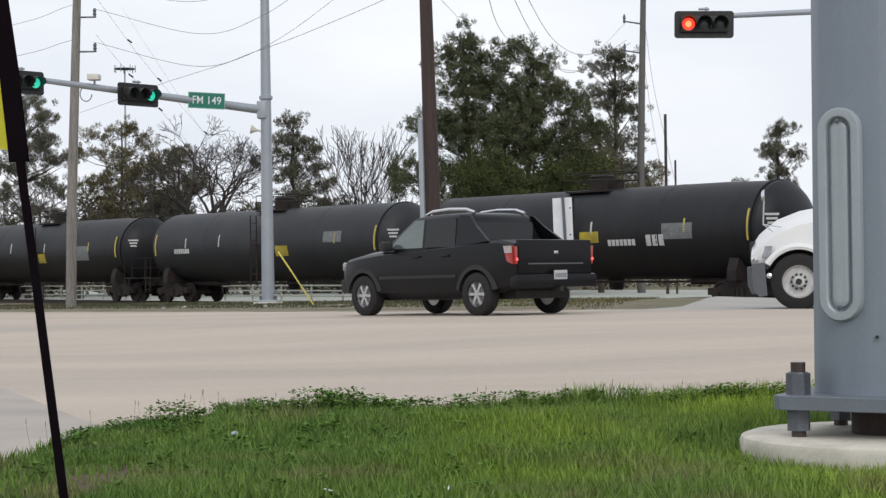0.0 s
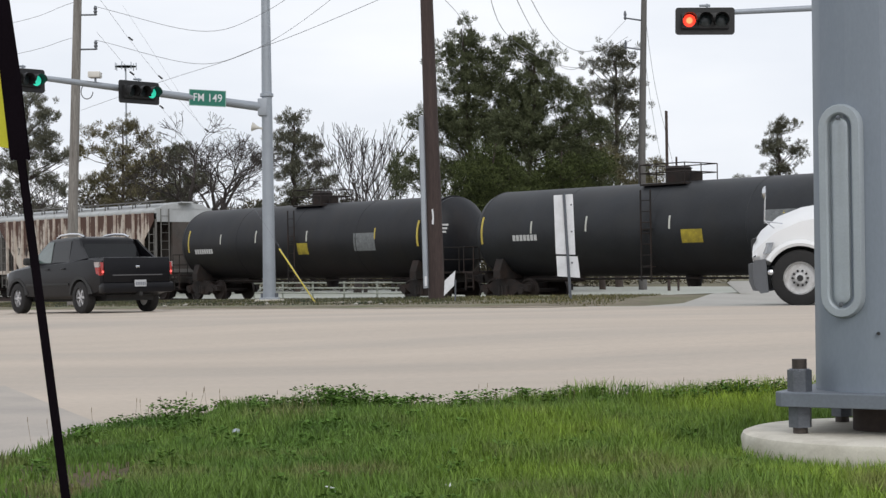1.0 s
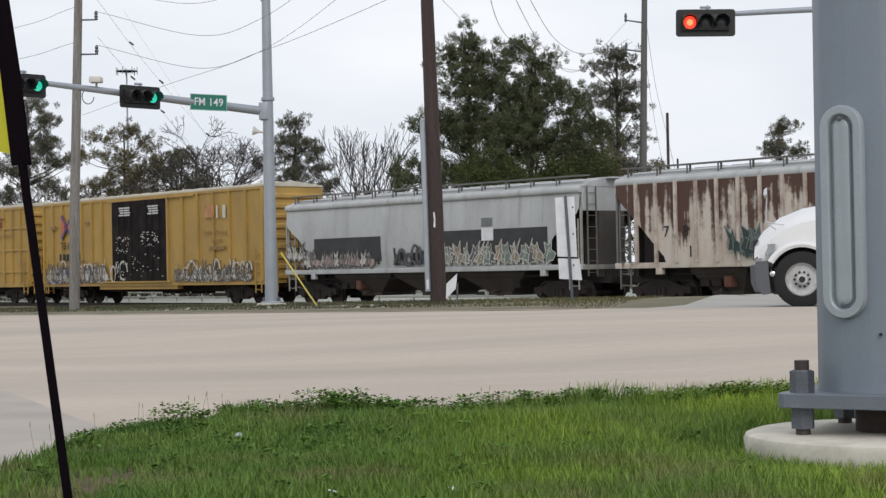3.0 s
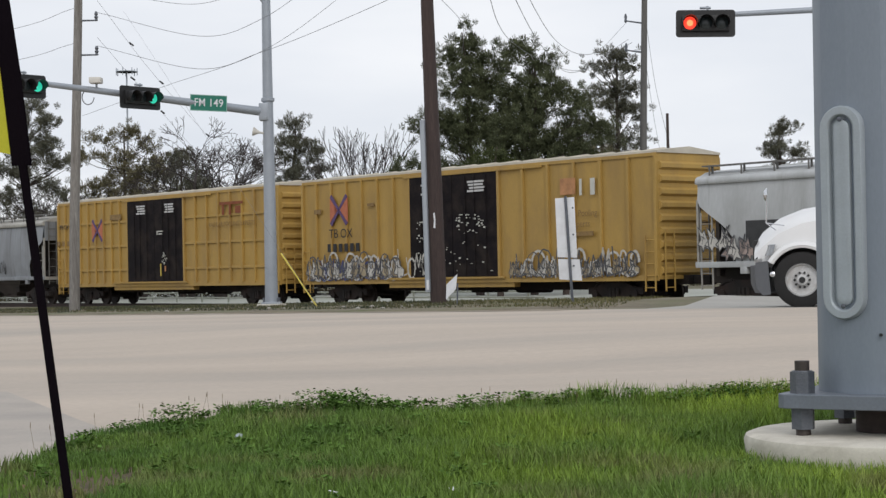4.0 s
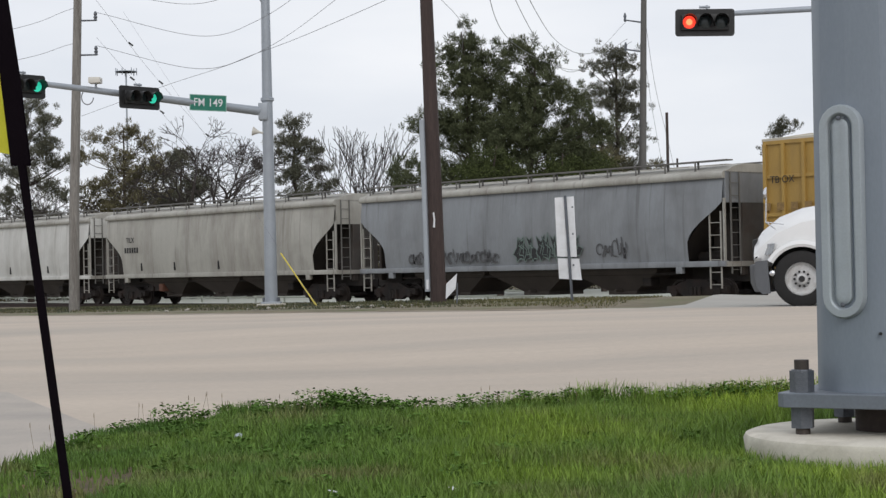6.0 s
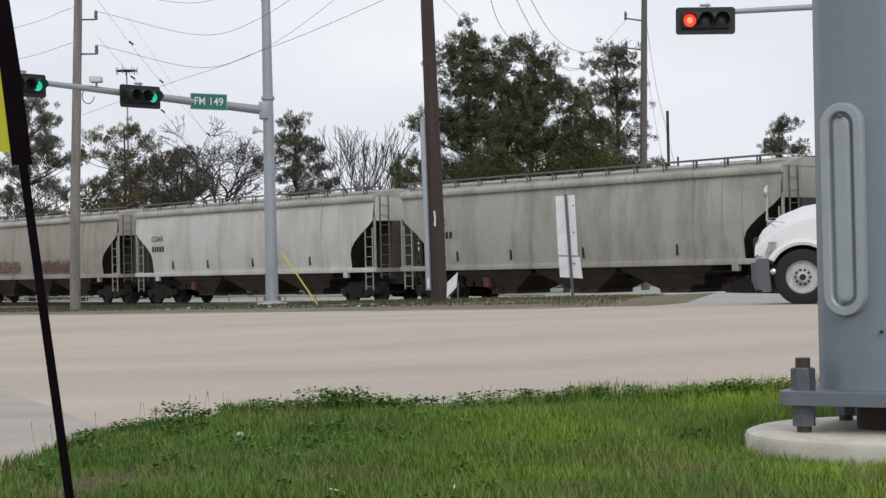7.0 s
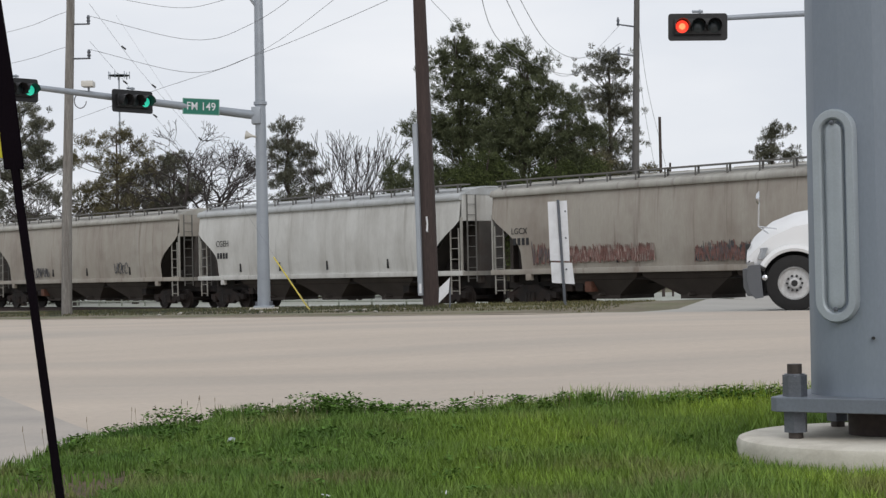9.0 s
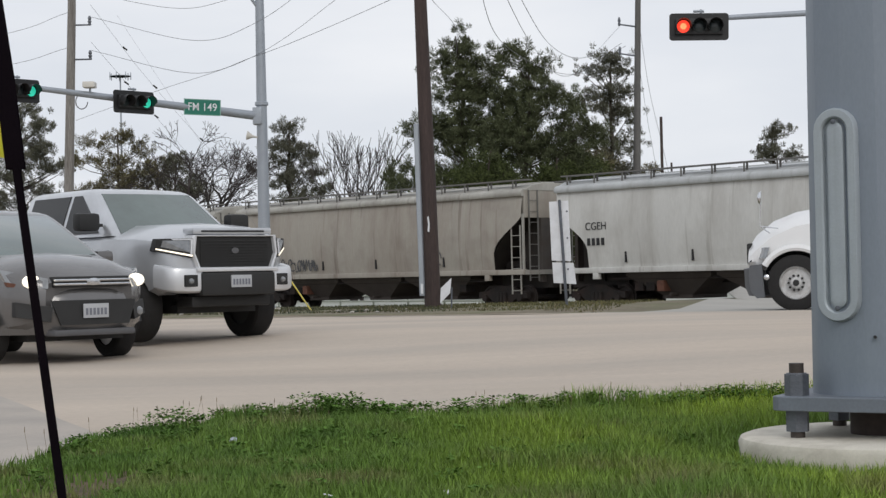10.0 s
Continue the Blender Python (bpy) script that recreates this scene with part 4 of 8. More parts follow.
def build_train():
    tank_marks = lambda sh: [(-sh + 0.1, 2.55, 0.09, 0.95, "y"), (sh - 0.1, 2.55, 0.09, 0.95, "y"), (-sh + 2.6, 2.6, 0.07, 0.42, "w"), (-sh + 5.2, 2.65, 0.07, 0.5, "w"),
                             (0.9, 2.6, 0.07, 0.42, "w"), (sh - 2.6, 2.6, 0.07, 0.42, "y")]
    dash = lambda x, z, n, wd=0.13, h=0.2: [(x + i * wd * 1.35, z, wd, h, "s") for i in range(n)]
    tank_car(24.9, 9.3, 7.75, M_TANK, {"label": "black tank car with soot-stained shell on the track", "marks": tank_marks(7.75)})
    tank_car(6.7, 8.9, 7.45, M_TANK, {"label": "black tank car with yellow placard and spray marks", "marks": tank_marks(7.5) + [(0.8, 2.3, 0.85, 0.36, "p"), (4.6, 2.42, 1.25, 0.5, "g")] + dash(1.7, 2.1, 7) + dash(3.4, 2.15, 3, 0.2, 0.35)})
    tank_car(-11.65, 9.45, 7.93, M_TANK_GREY, {"label": "faded dark grey tank car with pale reflectors", "marks": tank_marks(7.95) + [(1.8, 2.15, 0.85, 0.42, "p"), (5.2, 2.65, 1.15, 0.42, "g")] + dash(-6.2, 2.25, 7)})
    tank_car(-30.8, 9.7, 8.15, M_TANK, {"label": "black tank car with yellow placard and grey panel", "marks": tank_marks(7.85) + [(0.6, 2.1, 0.7, 0.45, "p"), (4.6, 2.3, 1.3, 0.68, "g")] + dash(-7.2, 2.1, 8)})
    # the two older hoppers
    W_ = M_STENCIL_W
    hopper_car(-48.9, 8.4, M_HOP_RUST, M_HOP_WHITE, "rust-streaked cream ribbed hopper car with graffiti", style="rib", top=4.0, thick=2.0,
               graffiti=[(-2.4, 0.2, 1.5, 2.3, [M_GRAF_MINT])], letters=[("7", 0.5, -5.4, 2.35, M_STENCIL_B), ("8", 0.5, -4.6, 2.35, M_STENCIL_B)])
    paint_piece(CARS[-1][0], -2.7, 0.5, 1.45, 2.5, [M_GRAF_GREEN, M_GRAF_GREEN, M_GRAF_GREY], M_GRAF_MINT, -1.662, 4)
    white = hopper_car(-66.45, 9.15, M_HOP_WHITE, M_HOP_WHITE, "pale grey hopper car with dark band and bright graffiti", top=3.9, thick=2.4,
               graffiti=[(-1.4, 0.4, 1.5, 2.2, [M_STENCIL_B, M_GRAF_GREY])])
    paint_piece(white, -7.3, -2.6, 1.40, 2.15, [M_GRAF_ROSE, M_GRAF_WHITE, M_GRAF_ROSE], M_GRAF_GREY, -1.575, 5)
    paint_piece(white, 1.0, 6.6, 1.40, 2.25, [M_GRAF_GREY, M_GRAF_SAND, M_GRAF_MINT], M_GRAF_WHITE, -1.575, 8)
    paint_piece(white, -8.2, -7.2, 1.7, 2.5, [M_GRAF_WHITE], M_GRAF_GREY, -1.575, 9)
    for x0, x1, za, zb in ((-6.4, -2.2, 1.7, 2.62), (1.0, 6.8, 1.55, 2.70)):
        part("dark_band", box(x0, x1, -1.556, -1.5, za, zb), M_BAND, white, smooth=False)
    part("notice", box(3.5, 4.1, -1.57, -1.5, 2.3, 2.75), M_WHITE, white, smooth=False)
    part("notice", box(3.5, 4.05, -1.57, -1.5, 2.8, 3.1), M_PANEL_G, white, smooth=False)
    yard = [M_STENCIL_W, M_GRAF_GREY]
    lines = lambda x, z, n, wd, m, dz=0.11: [("rect", x - wd / 2 * (1 - 0.12 * (i % 3)), x + wd / 2 * (1 - 0.09 * ((i + 1) % 3)), z - i * dz, z - i * dz + 0.07, m, -1.625) for i in range(n)]
    patches = lambda seed, x0, x1, z0, z1, n: [("rect", x, x + wd, z, z + h, M_REFLECT_W, -1.625) for x, z, wd, h in
                                               [(r_.uniform(x0, x1), r_.uniform(z0, z1), r_.uniform(0.02, 0.10), r_.uniform(0.015, 0.06)) for r_ in [random.Random(seed)] for _ in range(n)]]
    box_car(-85.85, 10.25, "tall yellow box car with dark doors and white graffiti", (-2.75, 2.1),
            {"posts": (7, 6), "bands": False, "paint": [("emblem", -7.0, 3.73, 0.56), ("text", "TB OX", 0.5, -6.9, 2.8, M_STENCIL_B), *[("rect", -7.75 + 0.36 * i, -7.55 + 0.36 * i, 2.1, 2.42, M_STENCIL_B) for i in range(6)],
             ("rect", -8.6, -8.15, 3.62, 3.80, M_FADE), ("rect", -5.2, -4.8, 3.80, 3.92, M_FADE), ("text", "Railcar Pooling", 0.3, 6.0, 3.1, M_FADE), ("text", "Experts", 0.3, 6.1, 2.75, M_FADE), ("rect", 5.5, 6.7, 2.35, 2.5, M_FADE), ("rect", 5.2, 5.9, 3.75, 4.3, M_EMBLEM_FADE), ("rect", 6.1, 6.2, 3.7, 4.25, M_REFLECT_W), ("rect", 6.6, 6.8, 3.7, 4.25, M_REFLECT_W),
             ("piece", -9.2, -3.4, 0.98, 1.85, [M_GRAF_WASH, M_GRAF_WHITE], M_GRAF_GREY, 3), ("piece", 2.6, 8.6, 0.98, 1.6, [M_GRAF_WASH, M_GRAF_WHITE], M_GRAF_GREY, 14), ("scrawl", 3.0, 8.4, 0.95, 1.9, [M_GRAF_WHITE, M_GRAF_GREY], 13), ("scrawl", -9.1, -3.6, 0.95, 2.0, [M_GRAF_WHITE, M_GRAF_GREY], 3), ("scrawl", -3.8, -1.9, 1.0, 2.1, [M_GRAF_WHITE], 7), ("scrawl", -9.1, -4.5, 0.95, 1.8, [M_GRAF_BLUE], 9)]
             + lines(-1.5, 4.4, 4, 1.0, M_STENCIL_W) + lines(1.0, 4.4, 4, 0.9, M_STENCIL_W) + patches(5, -2.3, -1.2, 2.3, 3.1, 34) + patches(6, -0.1, 1.4, 2.6, 3.3, 44) + patches(7, -2.4, 1.8, 1.2, 2.3, 34)})
    box_car(-106.2, 10.1, "tall yellow box car with gridded panels and dark doors", (-2.7, 2.1),
            {"posts": (9, 8), "bands": True, "paint": [("emblem", -5.4, 3.5, 0.5), ("rect", 5.0, 6.75, 4.28, 4.4, M_TTX), ("rect", 5.2, 5.34, 3.85, 4.28, M_TTX), ("rect", 5.72, 5.86, 3.85, 4.28, M_TTX), ("rect", 6.2, 6.6, 3.9, 4.2, M_TTX), ("text", "TB OX", 0.3, -8.6, 3.75, M_STENCIL_B), *[("rect", -9.3 + 0.5 * i, -9.05 + 0.5 * i, 2.85, 3.08, M_FADE) for i in range(4)],
             ("text", "RAILCAR POOLING EXPERTS", 0.27, 5.9, 3.45, M_FADE), ("rect", -4.2, -3.2, 3.95, 4.2, M_FADE)]
             + lines(-1.4, 4.45, 4, 0.75, M_STENCIL_W) + lines(1.0, 4.45, 4, 0.75, M_STENCIL_W) + patches(8, 0.35, 0.75, 1.75, 2.35, 22) + [("rect", -0.05, 0.45, 3.28, 3.33, M_REFLECT_W, -1.625), ("rect", -0.05, 0.0, 3.15, 3.33, M_REFLECT_W, -1.625), ("rect", 0.1, 0.4, 3.16, 3.21, M_REFLECT_W, -1.625)] + [("rect", 0.58, 0.66, 1.5, 1.75, M_EMBLEM_FADE, -1.627), ("rect", 0.2, 0.28, 1.3, 1.85, M_REFLECT_Y, -1.627)]})
    # the long cut of grey hoppers
    blk = M_STENCIL_B
    hopper_car(-126.05, 9.75, M_HOP_STEEL, M_HOP_GREY, "blue-grey covered hopper car with black graffiti tag", graffiti=[(3.6, 4.8, 1.6, 2.2, [M_GRAF_GREY]), (-6.0, -1.2, 1.5, 2.0, [M_GRAF_GREY])])
    paint_piece(CARS[-1][0], -0.4, 2.6, 1.5, 2.45, [M_STENCIL_B], M_GRAF_MINT, -1.567, 6)
    hopper_car(-145.45, 9.65, M_HOP_GREY, M_HOP_GREY, "weathered grey covered hopper car with drooping stains", letters=[("TILX", 0.34, -6.6, 2.95, blk)], bars=[(-7.1, 2.5, 6)])
    hopper_car(-164.65, 9.55, M_HOP_PALE, M_HOP_GREY, "clean pale covered hopper car with small stencils", letters=[("CGAX", 0.34, -6.8, 2.9, blk)], bars=[(-7.25, 2.45, 5)])
    hopper_car(-183.65, 9.45, M_HOP_DUSTY, M_HOP_GREY, "dusty beige-grey covered hopper car with red graffiti", thick=0.6, graffiti=[(-6.6, -5.4, 1.5, 2.3, [M_GRAF_RED, M_GRAF_RED, M_GRAF_GREY]), (-5.6, -1.2, 1.55, 2.15, [M_GRAF_RED, M_GRAF_ROSE, M_GRAF_RED]), (0.6, 4.6, 1.5, 2.1, [M_GRAF_RED, M_GRAF_GREY, M_GRAF_RED])], letters=[("LGCX", 0.3, -7.2, 2.7, blk)], bars=[(-7.5, 2.35, 4)])
    hopper_car(-202.4, 9.3, M_HOP_PALE, M_HOP_WHITE, "clean pale covered hopper car with black stencils", letters=[("CGEH", 0.36, -6.6, 2.75, blk)], bars=[(-7.0, 2.25, 4)])
    hopper_car(-221.15, 9.45, M_HOP_DUSTY, M_HOP_GREY, "stained grey covered hopper car with faint scrawl", graffiti=[(-5.6, -3.2, 1.5, 2.0, [M_GRAF_GREY]), (3.2, 4.2, 1.6, 2.1, [M_GRAF_GREY])])
    hopper_car(-240.05, 9.45, M_HOP_GREY, M_HOP_GREY, "weathered grey covered hopper car, dusty", graffiti=[(-2.0, 1.0, 1.5, 2.1, [M_GRAF_GREY])])
    hopper_car(-258.95, 9.45, M_HOP_BROWN, M_HOP_GREY, "dirty brown-grey covered hopper car, plain", graffiti=())


M_GRAF_GREEN = mat("graffiti_green", (0.028, 0.045, 0.042), 0.7, var=0.3, scale=5)
M_GRAF_GREY = mat("graffiti_grey", (0.09, 0.09, 0.095), 0.7, var=0.3, scale=5)
M_GRAF_RED = mat("graffiti_red", (0.19, 0.095, 0.08), 0.7, var=0.3, scale=5)
M_GRAF_WHITE = mat("graffiti_white", (0.52, 0.50, 0.46), 0.7, var=0.2, scale=5)
M_GRAF_BLUE = mat("graffiti_blue", (0.05, 0.06, 0.16), 0.7, var=0.3, scale=5)
M_GRAF_WASH = mat("chalky_wash", (0.36, 0.30, 0.20), 0.8, var=0.25, scale=3, dirt=(0.30, 0.20, 0.09), dirt_amt=0.8, dirt_scale=2.5)
M_GRAF_ROSE = mat("graffiti_rose", (0.36, 0.28, 0.25), 0.7, var=0.3, scale=4, dirt=(0.18, 0.14, 0.13), dirt_amt=0.6, dirt_scale=3)
M_GRAF_SAND = mat("graffiti_sand", (0.26, 0.22, 0.16), 0.7, var=0.3, scale=4)
M_GRAF_MINT = mat("graffiti_mint", (0.15, 0.20, 0.18), 0.7, var=0.2, scale=5)
M_EMBLEM_FADE = mat("faded_emblem", (0.45, 0.22, 0.10), 0.7, var=0.3, scale=4)
M_BAND = mat("faded_black_band", (0.035, 0.036, 0.038), 0.7, var=0.25, scale=2, dirt=(0.07, 0.07, 0.07), dirt_amt=0.5)
M_FADE = mat("faded_stencil", (0.24, 0.15, 0.055), 0.7, var=0.4, scale=14)
M_TTX = mat("rust_red_lettering", (0.22, 0.06, 0.02), 0.7, var=0.2, scale=5)
build_train()

# ---- near signal pole on its footing ----
def near_pole():
    cx, cy = 1.63, 6.25
    foot = thing("pole_footing", pose(cx, cy, 0), "round pale concrete pole footing in the grass", "footing")
    prof = [(0.51, -0.25), (0.525, 0.06), (0.53, 0.110), (0.522, 0.127), (0.50, 0.135), (0.001, 0.136)]
    part("drum", lathe(prof, seg=64), M_FOUND, foot)
    pole = thing("signal_pole", pose(cx, cy, 0), "massive galvanised steel pole bolted to its footing", "pole")
    bm = bmesh.new()
    n = 12
    rings = []
    for z, r in ((0.286, 0.254), (1.0, 0.248), (3.0, 0.236), (9.0, 0.20)):
        rings.append([(r * math.cos(2 * math.pi * (i + 0.5) / n), r * math.sin(2 * math.pi * (i + 0.5) / n), z) for i in range(n)])
    bm_loft(bm, rings)
    bmesh.ops.bevel(bm, geom=[e for e in bm.edges if abs(e.verts[0].co.z - e.verts[1].co.z) > 0.3], offset=0.012, segments=2, affect="EDGES")
    part("shaft", bm, M_GALV, pole, smooth=True)
    # base plate, turned so that a corner shows
    pl = bmesh.new()
    h = 0.32
    c = 0.03
    outline = [(-h, -h + c), (-h + c, -h), (h - c, -h), (h, -h + c), (h, h - c), (h - c, h), (-h + c, h), (-h, h - c)]
    bm_prism(pl, outline, "z", 0.236, 0.288)
    bmesh.ops.bevel(pl, geom=pl.edges[:], offset=0.003, segments=1, affect="EDGES")
    part("base_plate", pl, M_GALV_PLATE, pole, m=pose(0, 0, 0, 0, 0, -31), smooth=False)
    part("drain_pipe", tube((0, 0, 0.11), (0, 0, 0.245), 0.12, seg=24), M_STEEL_DARK, pole)
    nut = finish(bm_tube(tube((0, 0, 0), (0, 0, 0.078), 0.044, seg=6), (0, 0, 0.072), (0, 0, 0.082), 0.040, 0.036, seg=12), False)
    for a in (14, 104, 194, 284):
        x, y = 0.345 * math.cos(radians(a)), 0.345 * math.sin(radians(a))
        bolt = part("anchor_bolt", tube((x, y, 0.12), (x, y, 0.405), 0.027, seg=16), M_BOLT, pole)
        part("nut", nut, M_GALV_DARK, bolt, m=pose(x, y, 0.288, 0, 0, 17))
        part("nut", nut, M_GALV_DARK, bolt, m=pose(x, y, 0.158, 0, 0, 40))
    # long handhole cover with a raised rim and channel
    cov = Matrix.Translation((-0.188, -0.164, 0.938)) @ Matrix.Rotation(radians(-38), 4, "Z")

    def slot(w, hh, k=10):
        pts = []
        for i in range(k + 1):
            a = math.pi * i / k
            pts.append((w * math.cos(a), hh - w + w * math.sin(a)))
        for i in range(k + 1):
            a = math.pi + math.pi * i / k
            pts.append((w * math.cos(a), -(hh - w) + w * math.sin(a)))
        return pts
    rim = bmesh.new()
    rings = []
    for w, y in ((0.082, 0.04), (0.082, -0.012), (0.076, -0.022), (0.052, -0.022), (0.046, -0.016), (0.044, 0.004), (0.034, 0.004), (0.030, -0.012), (0.022, -0.016), (0.006, -0.014)):
        rings.append([(a, y, b) for a, b in slot(w, 0.385 - (0.082 - w))])
    bm_loft(rim, rings)
    cover = part("handhole_cover", rim, M_GALV_PALE, pole, "long rounded zinc cover plate", m=cov)
    for z in (0.335, -0.335):
        part("screw", lathe([(0.009, 0), (0.009, 0.004), (0.004, 0.006)], Matrix.Translation((0, -0.022, z)) @ Matrix.Rotation(radians(90), 4, "X"), 10), M_GALV_DARK, cover)
    part("stud", tube((-0.085, -0.236, 0.50), (-0.087, -0.252, 0.50), 0.006, seg=8), M_BLACK, pole)


M_GALV_PALE = mat("pale_zinc", (0.36, 0.40, 0.43), 0.5, metal=0.25, var=0.08, scale=6, grain=0.05, grain_scale=120)
M_GALV_PLATE = mat("base_plate_zinc", (0.16, 0.18, 0.21), 0.55, metal=0.3, var=0.12, scale=5, grain=0.08, grain_scale=90)
M_BOLT = mat("anchor_bolt_steel", (0.075, 0.062, 0.055), 0.6, metal=0.5, var=0.2, scale=9, grain=0.15, grain_scale=120)
near_pole()


# ---- traffic signals ----
def signal_head(parent_name, m, lit, label):
    """Three lamps in a row on a black backplate, with visors. Faces local -y; lit names the lamp that glows."""
    head = thing("traffic_light", m, label, "traffic light", group="traffic lights")
    bp = bmesh.new()
    pts = []
    w, h, c = 0.66, 0.305, 0.07
    for sx, sz in ((1, 1), (-1, 1), (-1, -1), (1, -1)):
        corner = []
        for i in range(5):
            a = math.pi / 2 * i / 4
            corner.append((sx * (w - c + c * math.cos(a)), sz * (h - c + c * math.sin(a))))
        pts += corner if sx * sz > 0 else list(reversed(corner))
    bm_prism(bp, pts, "y", -0.02, 0.0)
    part("backplate", bp, M_BLACK, head, smooth=False)
    part("housing", box(-0.53, 0.53, -0.10, 0.16, -0.18, 0.18, 0.03), M_BLACK, head)
    for i, x in enumerate((-0.355, 0.0, 0.355)):
        colour = {0: M_RED_LENS, 2: M_GREEN_LENS}.get(i) if lit == i else M_DARK_LENS
        part("lens", lathe([(0.142, 0.0), (0.137, 0.012), (0.10, 0.026), (0.001, 0.032)], y_axis(x, -0.10, 0), 24), colour, head)
        if lit == 0 and i == 0:
            part("lamp_core", lathe([(0.075, 0.0), (0.05, 0.006), (0.001, 0.008)], y_axis(x, -0.127, 0), 16), M_RED_CORE, head)
        visor = bmesh.new()
        k = 14
        for r0, r1 in ((0.168, 0.160),):
            rings = []
            for j in range(k + 1):
                a = radians(-38) + radians(256) * j / k
                ca, sa = math.cos(a), math.sin(a)
                d = -0.37 if sa > -0.1 else -0.27
                rings.append([(x + r0 * ca, -0.10, r0 * sa), (x + r0 * ca, d, r0 * sa), (x + r1 * ca, d, r1 * sa), (x + r1 * ca, -0.10, r1 * sa)])
            bm_loft(visor, rings)
        part("visor", visor, M_BLACK, head)
    br = bmesh.new()
    bm_tube(br, (0.05, 0.06, 0.18), (0.05, 0.06, 0.40), 0.025, seg=8)
    bm_tube(br, (-0.12, 0.06, 0.36), (0.12, 0.06, 0.36), 0.03, seg=8)
    bm_box(br, -0.1, 0.1, 0.14, 0.24, -0.12, 0.3)
    part("bracket", br, M_GALV_FAR, head)
    return head


def far_signal():
    bx, by = -4.89, 48.0
    z0 = verge_z(bx, by)
    pole = thing("signal_mast", pose(bx, by, z0), "grey steel mast-arm signal pole on the verge", "signal pole")
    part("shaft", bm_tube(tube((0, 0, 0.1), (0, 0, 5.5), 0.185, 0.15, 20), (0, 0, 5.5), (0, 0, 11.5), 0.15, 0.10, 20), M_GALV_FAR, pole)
    part("base_plate", box(-0.27, 0.27, -0.27, 0.27, 0.06, 0.12, 0.01), M_GALV_FAR, pole)
    part("footing", lathe([(0.42, -0.5), (0.42, 0.05), (0.40, 0.065), (0.001, 0.066)], seg=28), M_FOUND, pole)
    for sx in (-0.2, 0.2):
        for sy in (-0.2, 0.2):
            part("anchor_bolt", tube((sx, sy, 0.06), (sx, sy, 0.24), 0.03, seg=8), M_GALV_DARK, pole)
    root, tip = Vector((-0.05, 0, 5.34 - z0)), Vector((-6.9, -4.4, 6.0 - z0))
    d = tip - root
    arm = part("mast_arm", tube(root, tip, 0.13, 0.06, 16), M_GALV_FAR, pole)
    part("flange", box(-0.24, 0.02, -0.22, 0.22, 5.34 - z0 - 0.24, 5.34 - z0 + 0.24, 0.02), M_GALV_FAR, pole)
    part("cap_lug", lathe([(0.16, -0.02), (0.19, 0.0), (0.19, 0.08), (0.15, 0.1)], Matrix.Translation((0, 0, 5.65 - z0)), 16), M_GALV_FAR, pole)
    # luminaire arm stub near the top
    part("luminaire_arm", bm_tube(tube((0, 0, 8.35 - z0), (-0.28, -0.1, 8.75 - z0), 0.045, seg=8), (-0.28, -0.1, 8.75 - z0), (-1.6, -0.5, 9.5 - z0), 0.045, seg=8), M_GALV_FAR, pole)
    # horn-shaped detector on the shaft
    bm = lathe([(0.02, 0.0), (0.05, 0.1), (0.13, 0.24), (0.12, 0.25)], Matrix.Translation((-0.18, -0.1, 4.75 - z0)) @ Matrix.Rotation(radians(-80), 4, "Y"), 16)
    bm_tube(bm, (-0.02, 0, 4.72 - z0), (-0.2, -0.1, 4.75 - z0), 0.03, seg=8)
    part("detector", bm, M_OFFWHITE, pole)

    def on_arm(u):
        p = root + d * u
        return Vector((bx + p.x, by + p.y, z0 + p.z))
    face = 46
    p = on_arm(0.46)
    signal_head("", pose(p.x - 0.02, p.y - 0.26, p.z - 0.07, 0, 0, face), 2, "black three-lamp traffic light showing green on the mast arm")
    p = on_arm(0.856)
    signal_head("", pose(p.x - 0.02, p.y - 0.24, p.z - 0.14, 0, 0, face), 2, "black three-lamp traffic light showing green at the arm's tip")
    # street name sign
    p = on_arm(0.215)
    sign = thing("street_sign", pose(p.x, p.y - 0.2, p.z + 0.03, 0, 1.5, 22), "green street name sign with white letters on the arm", "street sign")
    part("panel", box(-0.52, 0.52, -0.006, 0.006, -0.225, 0.225), M_SIGN_GREEN, sign)
    rim = bmesh.new()
    for a, b, c, e in ((-0.52, 0.52, 0.205, 0.225), (-0.52, 0.52, -0.225, -0.205), (-0.52, -0.5, -0.225, 0.225), (0.5, 0.52, -0.225, 0.225)):
        bm_box(rim, a, b, -0.010, -0.004, c, e)
    part("border", rim, M_SIGN_RIM, sign, smooth=False)
    text_part("letters", "FM", 0.31, M_WHITE, sign, pose(-0.25, -0.009, 0), width=0.29, bold=0.001)
    text_part("numerals", "149", 0.31, M_WHITE, sign, pose(0.205, -0.009, 0), width=0.36, bold=0.001)
    part("clamp", box(-0.3, 0.3, 0.006, 0.12, -0.03, 0.03), M_GALV_FAR, sign)
    # detection camera on a riser
    p = on_arm(0.62)
    camera_box = thing("detector_camera", pose(p.x, p.y, p.z), "small white detection camera on the mast arm", "camera")
    part("riser", tube((0, 0, 0.05), (0, 0, 0.2), 0.03, seg=8), M_GALV_FAR, camera_box)
    part("housing", box(-0.16, 0.16, -0.25, 0.12, 0.18, 0.34, 0.03), M_OFFWHITE, camera_box)
    loop = bmesh.new()
    pts = [(-0.22 + 0.16 * math.cos(a), -0.05, -0.18 + 0.2 * math.sin(a)) for a in [radians(70 + 22 * i) for i in range(14)]]
    for a, b in zip(pts, pts[1:]):
        bm_tube(loop, a, b, 0.014, seg=6)
    part("cable_loop", loop, M_WIRE, camera_box)


